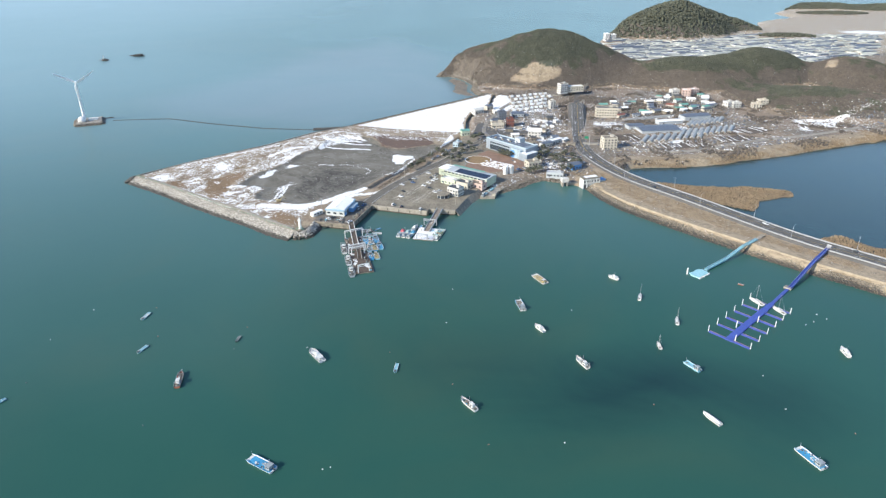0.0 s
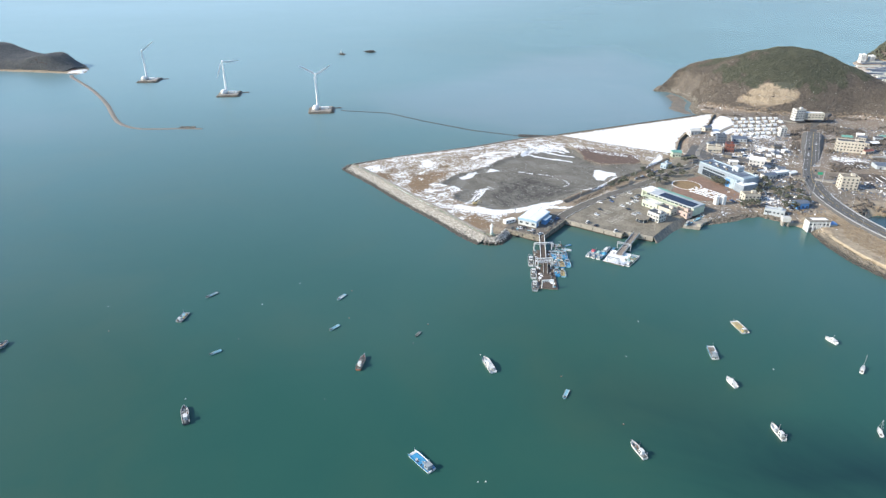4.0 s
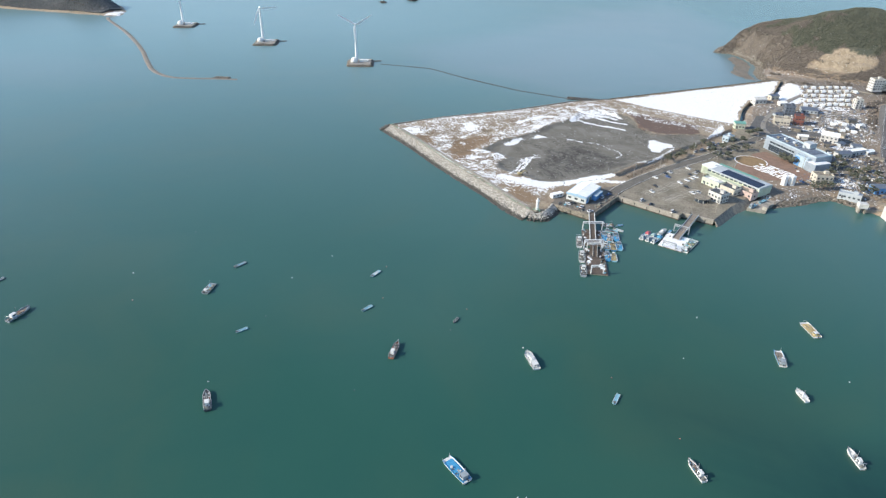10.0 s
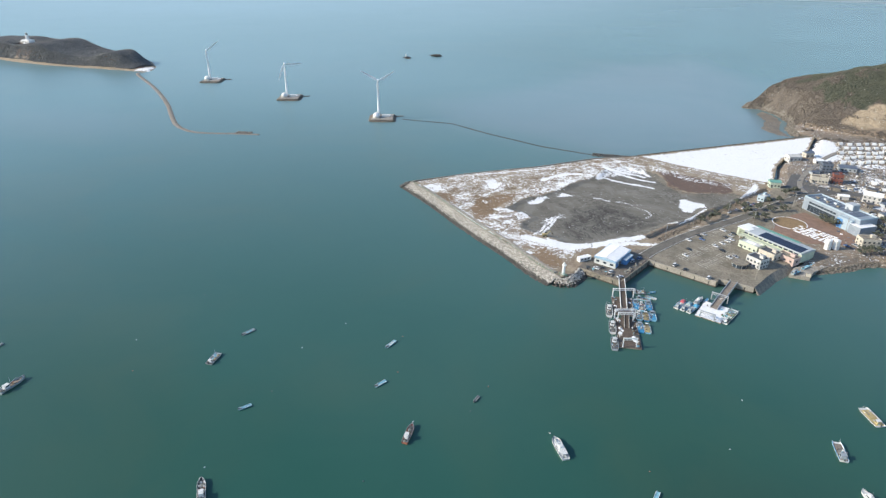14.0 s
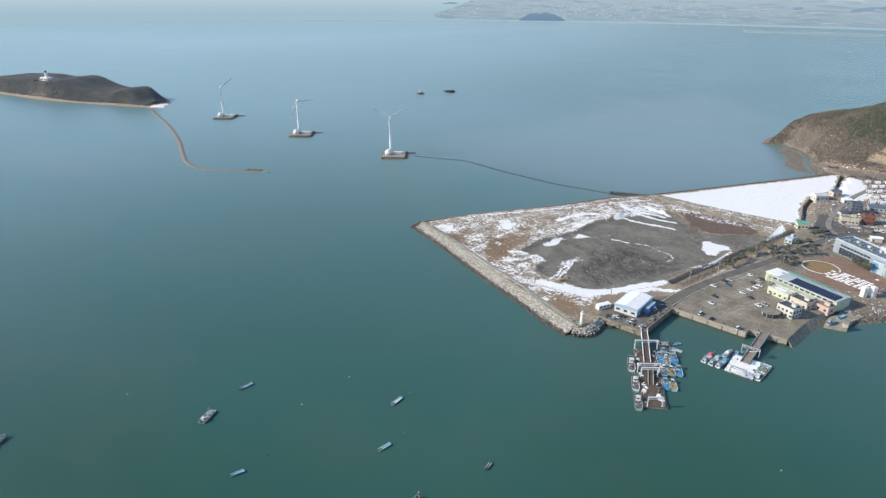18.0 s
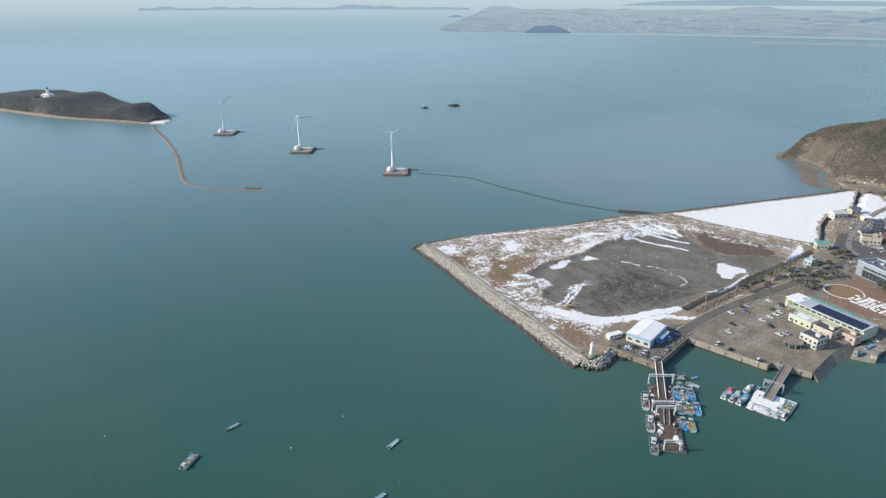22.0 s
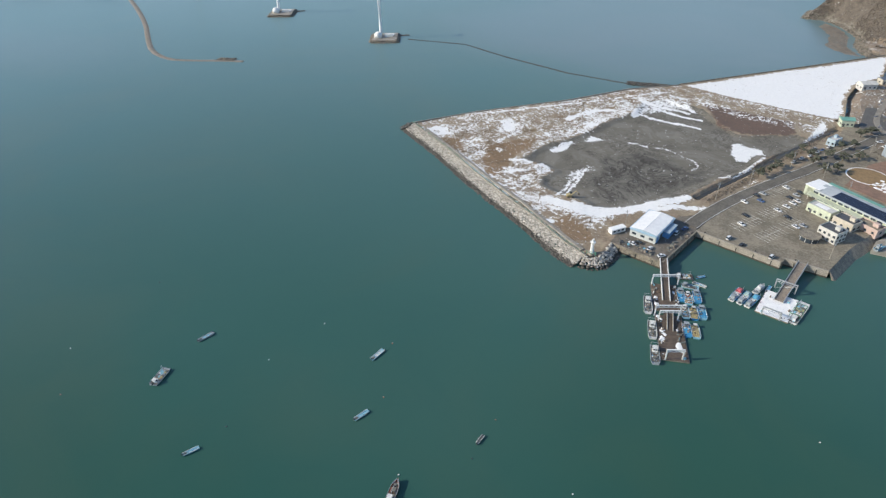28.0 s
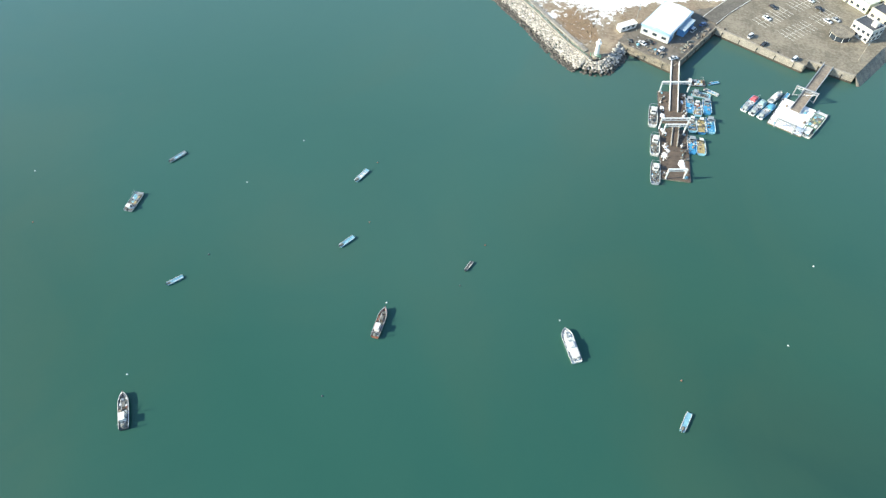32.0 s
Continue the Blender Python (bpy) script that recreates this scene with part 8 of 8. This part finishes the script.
for x, y, lane in ((231, 424, 3.2), (183, 498, -3.4), (272, 373, 3.4), (150, 590, -3), (140.5, 640, -3.2), (149, 690, 3), (156, 712, -3), (160, 735, 3.2), (158, 752, -3), (168, 770, 3), (144, 668, -4.5), (151, 668, 4)):
    i = min(range(len(MAIN_NEAR)), key=lambda q: math.hypot(MAIN_NEAR[q][0] - x, MAIN_NEAR[q][1] - y))
    (ax, ay), (bx, by) = MAIN_NEAR[max(i - 1, 0)], MAIN_NEAR[min(i + 1, len(MAIN_NEAR) - 1)]
    n = math.hypot(bx - ax, by - ay)
    px, py = MAIN_NEAR[i][0] + (by - ay) / n * lane, MAIN_NEAR[i][1] - (bx - ax) / n * lane
    place_car(rng.choice((0, 0, 1, 2)), px, py, main_z(MAIN_NEAR[i][0], MAIN_NEAR[i][1]) + 0.02, math.degrees(math.atan2(by - ay, bx - ax)) + (180 if lane < 0 else 0))

# boats on the pier
for i, (x, y, m) in enumerate(((35, 496, HULL_GREY), (41.5, 508, CYAN), (47, 518, BLUE), (53.5, 528, HULL_WHITE), (60, 537, CYAN), (67, 545, HULL_WHITE))):
    b = boat("skiff" if i else "work", x, y, 57, 8.0, m, CYAN, "boat drawn up on the concrete landing pier", "boats on the pier")
    b.location.z = 2.75
post = thing("pier_hut", "small cream hut on the pier edge", "hut", 42.5, 495, 2.4, 0)
part("wall", Shape().box(0, 0, 0, 2.6, 2.6, 2.4), CREAM, post)
part("roof", Shape().box(0, 0, 2.4, 3.0, 3.0, 0.2), CONCRETE, post)

# ---- poles and lamps ----
lamp0 = thing("street_lamp", "tall grey street lamp post with an arm", "street lamp", 0, 0, 0, 0, "street lamps")
part("base", Shape().box(0, 0, -0.6, 0.6, 0.6, 0.9), CONCRETE, lamp0)
part("post", Shape().tube((0, 0, 0.3), (0, 0, 10.5), 0.16, 0.09), STEEL, lamp0)
part("arm", Shape().tube((0, 0, 10.4), (1.9, 0, 10.8), 0.06, 0.05), STEEL, lamp0)
part("lamp_head", Shape().box(2.1, 0, 10.7, 0.8, 0.3, 0.14), STEEL, lamp0)
pole0 = thing("utility_pole", "concrete utility pole with crossarms", "utility pole", 0, 0, 0, 0, "utility poles")
part("post", Shape().tube((0, 0, -0.8), (0, 0, 12.5), 0.2, 0.13, 8), CONCRETE, pole0)
part("crossarm", Shape().box(0, 0, 11.4, 2.2, 0.14, 0.14), STEEL, pole0)
part("crossarm", Shape().box(0, 0, 10.4, 1.8, 0.14, 0.14), STEEL, pole0)
part("transformer", Shape().tube((0.4, 0, 8.6), (0.4, 0, 9.7), 0.3, 0.3, 8), HULL_GREY, pole0)
POLES = [(-51.5, 512.7), (-34.5, 539), (-11.4, 579.5), (7.5, 568.8), (10, 470.9), (-94.2, 455), (20, 547.5), (38, 628), (60, 690), (92, 690), (130, 690), (128, 700), (72, 585), (96, 585), (108, 565)]
for k, (x, y) in enumerate(POLES):
    m = pose(x, y, 3.9, 0, 0, 35)
    if k == 0:
        pole0.matrix_basis = m
    else:
        copy_thing(pole0, m)
step, done = 0.0, 0
for (ax, ay), (bx, by) in zip(MAIN_NEAR, MAIN_NEAR[1:]):
    step += math.hypot(bx - ax, by - ay)
    if step > 34 and ay < 800:
        step, side = 0.0, 1 if done % 2 else -1
        n = math.hypot(bx - ax, by - ay)
        m = pose(ax + (by - ay) / n * 7.4 * side, ay - (bx - ax) / n * 7.4 * side, main_z(ax, ay) - 0.3, 0, 0, math.degrees(math.atan2(by - ay, bx - ax)) + (90 if side > 0 else -90))
        if done == 0:
            lamp0.matrix_basis = m
        else:
            copy_thing(lamp0, m)
        done += 1
sign = thing("road_sign", "green overhead road sign on a steel mast", "road sign", 152.5, 640, 5.0, 5)
part("mast", Shape().tube((0, 0, -0.5), (0, 0, 7), 0.16), STEEL, sign)
part("arm", Shape().tube((0, 0, 6.6), (-5, 0, 6.6), 0.1), STEEL, sign)
part("panel", Shape().box(-3.4, -0.15, 5.0, 4.2, 0.12, 2.4), paint("sign_green", (0.03, 0.3, 0.17)), sign)

# ---- trees of the village ----
def tree_shapes(kind, seed):
    rng = random.Random(seed)
    trunk, crown = Shape(), Shape()
    h = rng.uniform(6.5, 8.5)
    trunk.tube((0, 0, -0.5), (0.2, 0.1, h * 0.5), 0.24, 0.17, 7).tube((0.2, 0.1, h * 0.5), (0.1, -0.1, h * 0.92), 0.17, 0.05, 6)
    for i in range(9):
        a, z = rng.uniform(0, 6.3), h * rng.uniform(0.35, 0.85)
        r = (1.1 - z / h) * 4.2 * rng.uniform(0.7, 1.2) + 0.7
        tip = (r * math.cos(a), r * math.sin(a), z + 0.5 * r * (0.4 if kind == "pine" else 1.0))
        trunk.tube((0.15, 0, z), tip, 0.08, 0.03, 5)
        for k in range(11 if kind == "pine" else 7):
            f = rng.uniform(0.35, 1.15)
            c = Vector(tip) * f + Vector((0.15, 0, z)) * (1 - f) + Vector((rng.gauss(0, 0.5), rng.gauss(0, 0.5), rng.gauss(0.15, 0.3)))
            s = rng.uniform(0.35, 0.8)
            crown.add([c + Vector(p) for p in boulder(rng, s, 0.8)], ICO)
    return trunk, crown


PROTO = []
for k in range(3):
    t = thing("pine_tree", "dark green pine with an uneven crown beside the road", "tree", 0, 0, 0, 0, "pines of the village")
    tr, cr = tree_shapes("pine", 200 + k)
    part("trunk", tr, BARK, t)
    part("crown", cr, PINE, t)
    PROTO.append(t)
rng, fresh = random.Random(55), set()
TREES = [(-6, 607), (1, 600), (11, 606), (2, 592), (-12, 592), (16, 584), (8, 580), (20, 606), (58, 603), (62, 598), (66, 594), (103, 602), (106, 590), (108, 579), (101, 616), (124, 572), (117, 553), (115, 572), (130, 572), (78, 546), (96, 596), (112, 590),
         (110, 555), (90, 552), (28, 630), (33, 655), (20, 624), (-24, 566), (-30, 556), (-20, 575), (40, 663), (126, 590), (120, 600), (92, 580), (30, 613), (84, 548)]
for x, y in TREES:
    k = rng.randrange(3)
    m = pose(x, y, 3.95, 0, 0, rng.uniform(0, 360))
    if k in fresh:
        copy_thing(PROTO[k], m)
    else:
        fresh.add(k)
        PROTO[k].matrix_basis = m
for k in range(3):
    if k not in fresh:
        PROTO[k].matrix_basis = pose(70 + k, 640, 3.95)
rs, f = np.random.RandomState(66), np.random.RandomState(67).rand(2600)
pickx = rs.randint(0, 4, 2600)
shx = np.choose(pickx, (-54 + 70 * f + rs.uniform(-5, 0, 2600), 90 + 45 * f, 128 + rs.normal(0, 3, 2600), 40 + rs.uniform(0, 80, 2600)))
shy = np.choose(pickx, (505 + 150 * f + rs.uniform(-3, 3, 2600), 548 + rs.uniform(-6, 45, 2600), 560 + 110 * f, 630 + rs.uniform(-10, 25, 2600)))
clumps("roadside_shrubs", shx, shy, np.full(2600, 4.2), rs.uniform(0.2, 0.5, 2600), BARE, "dry brown shrubs along the harbour road", "shrubs", 0.9, 67)
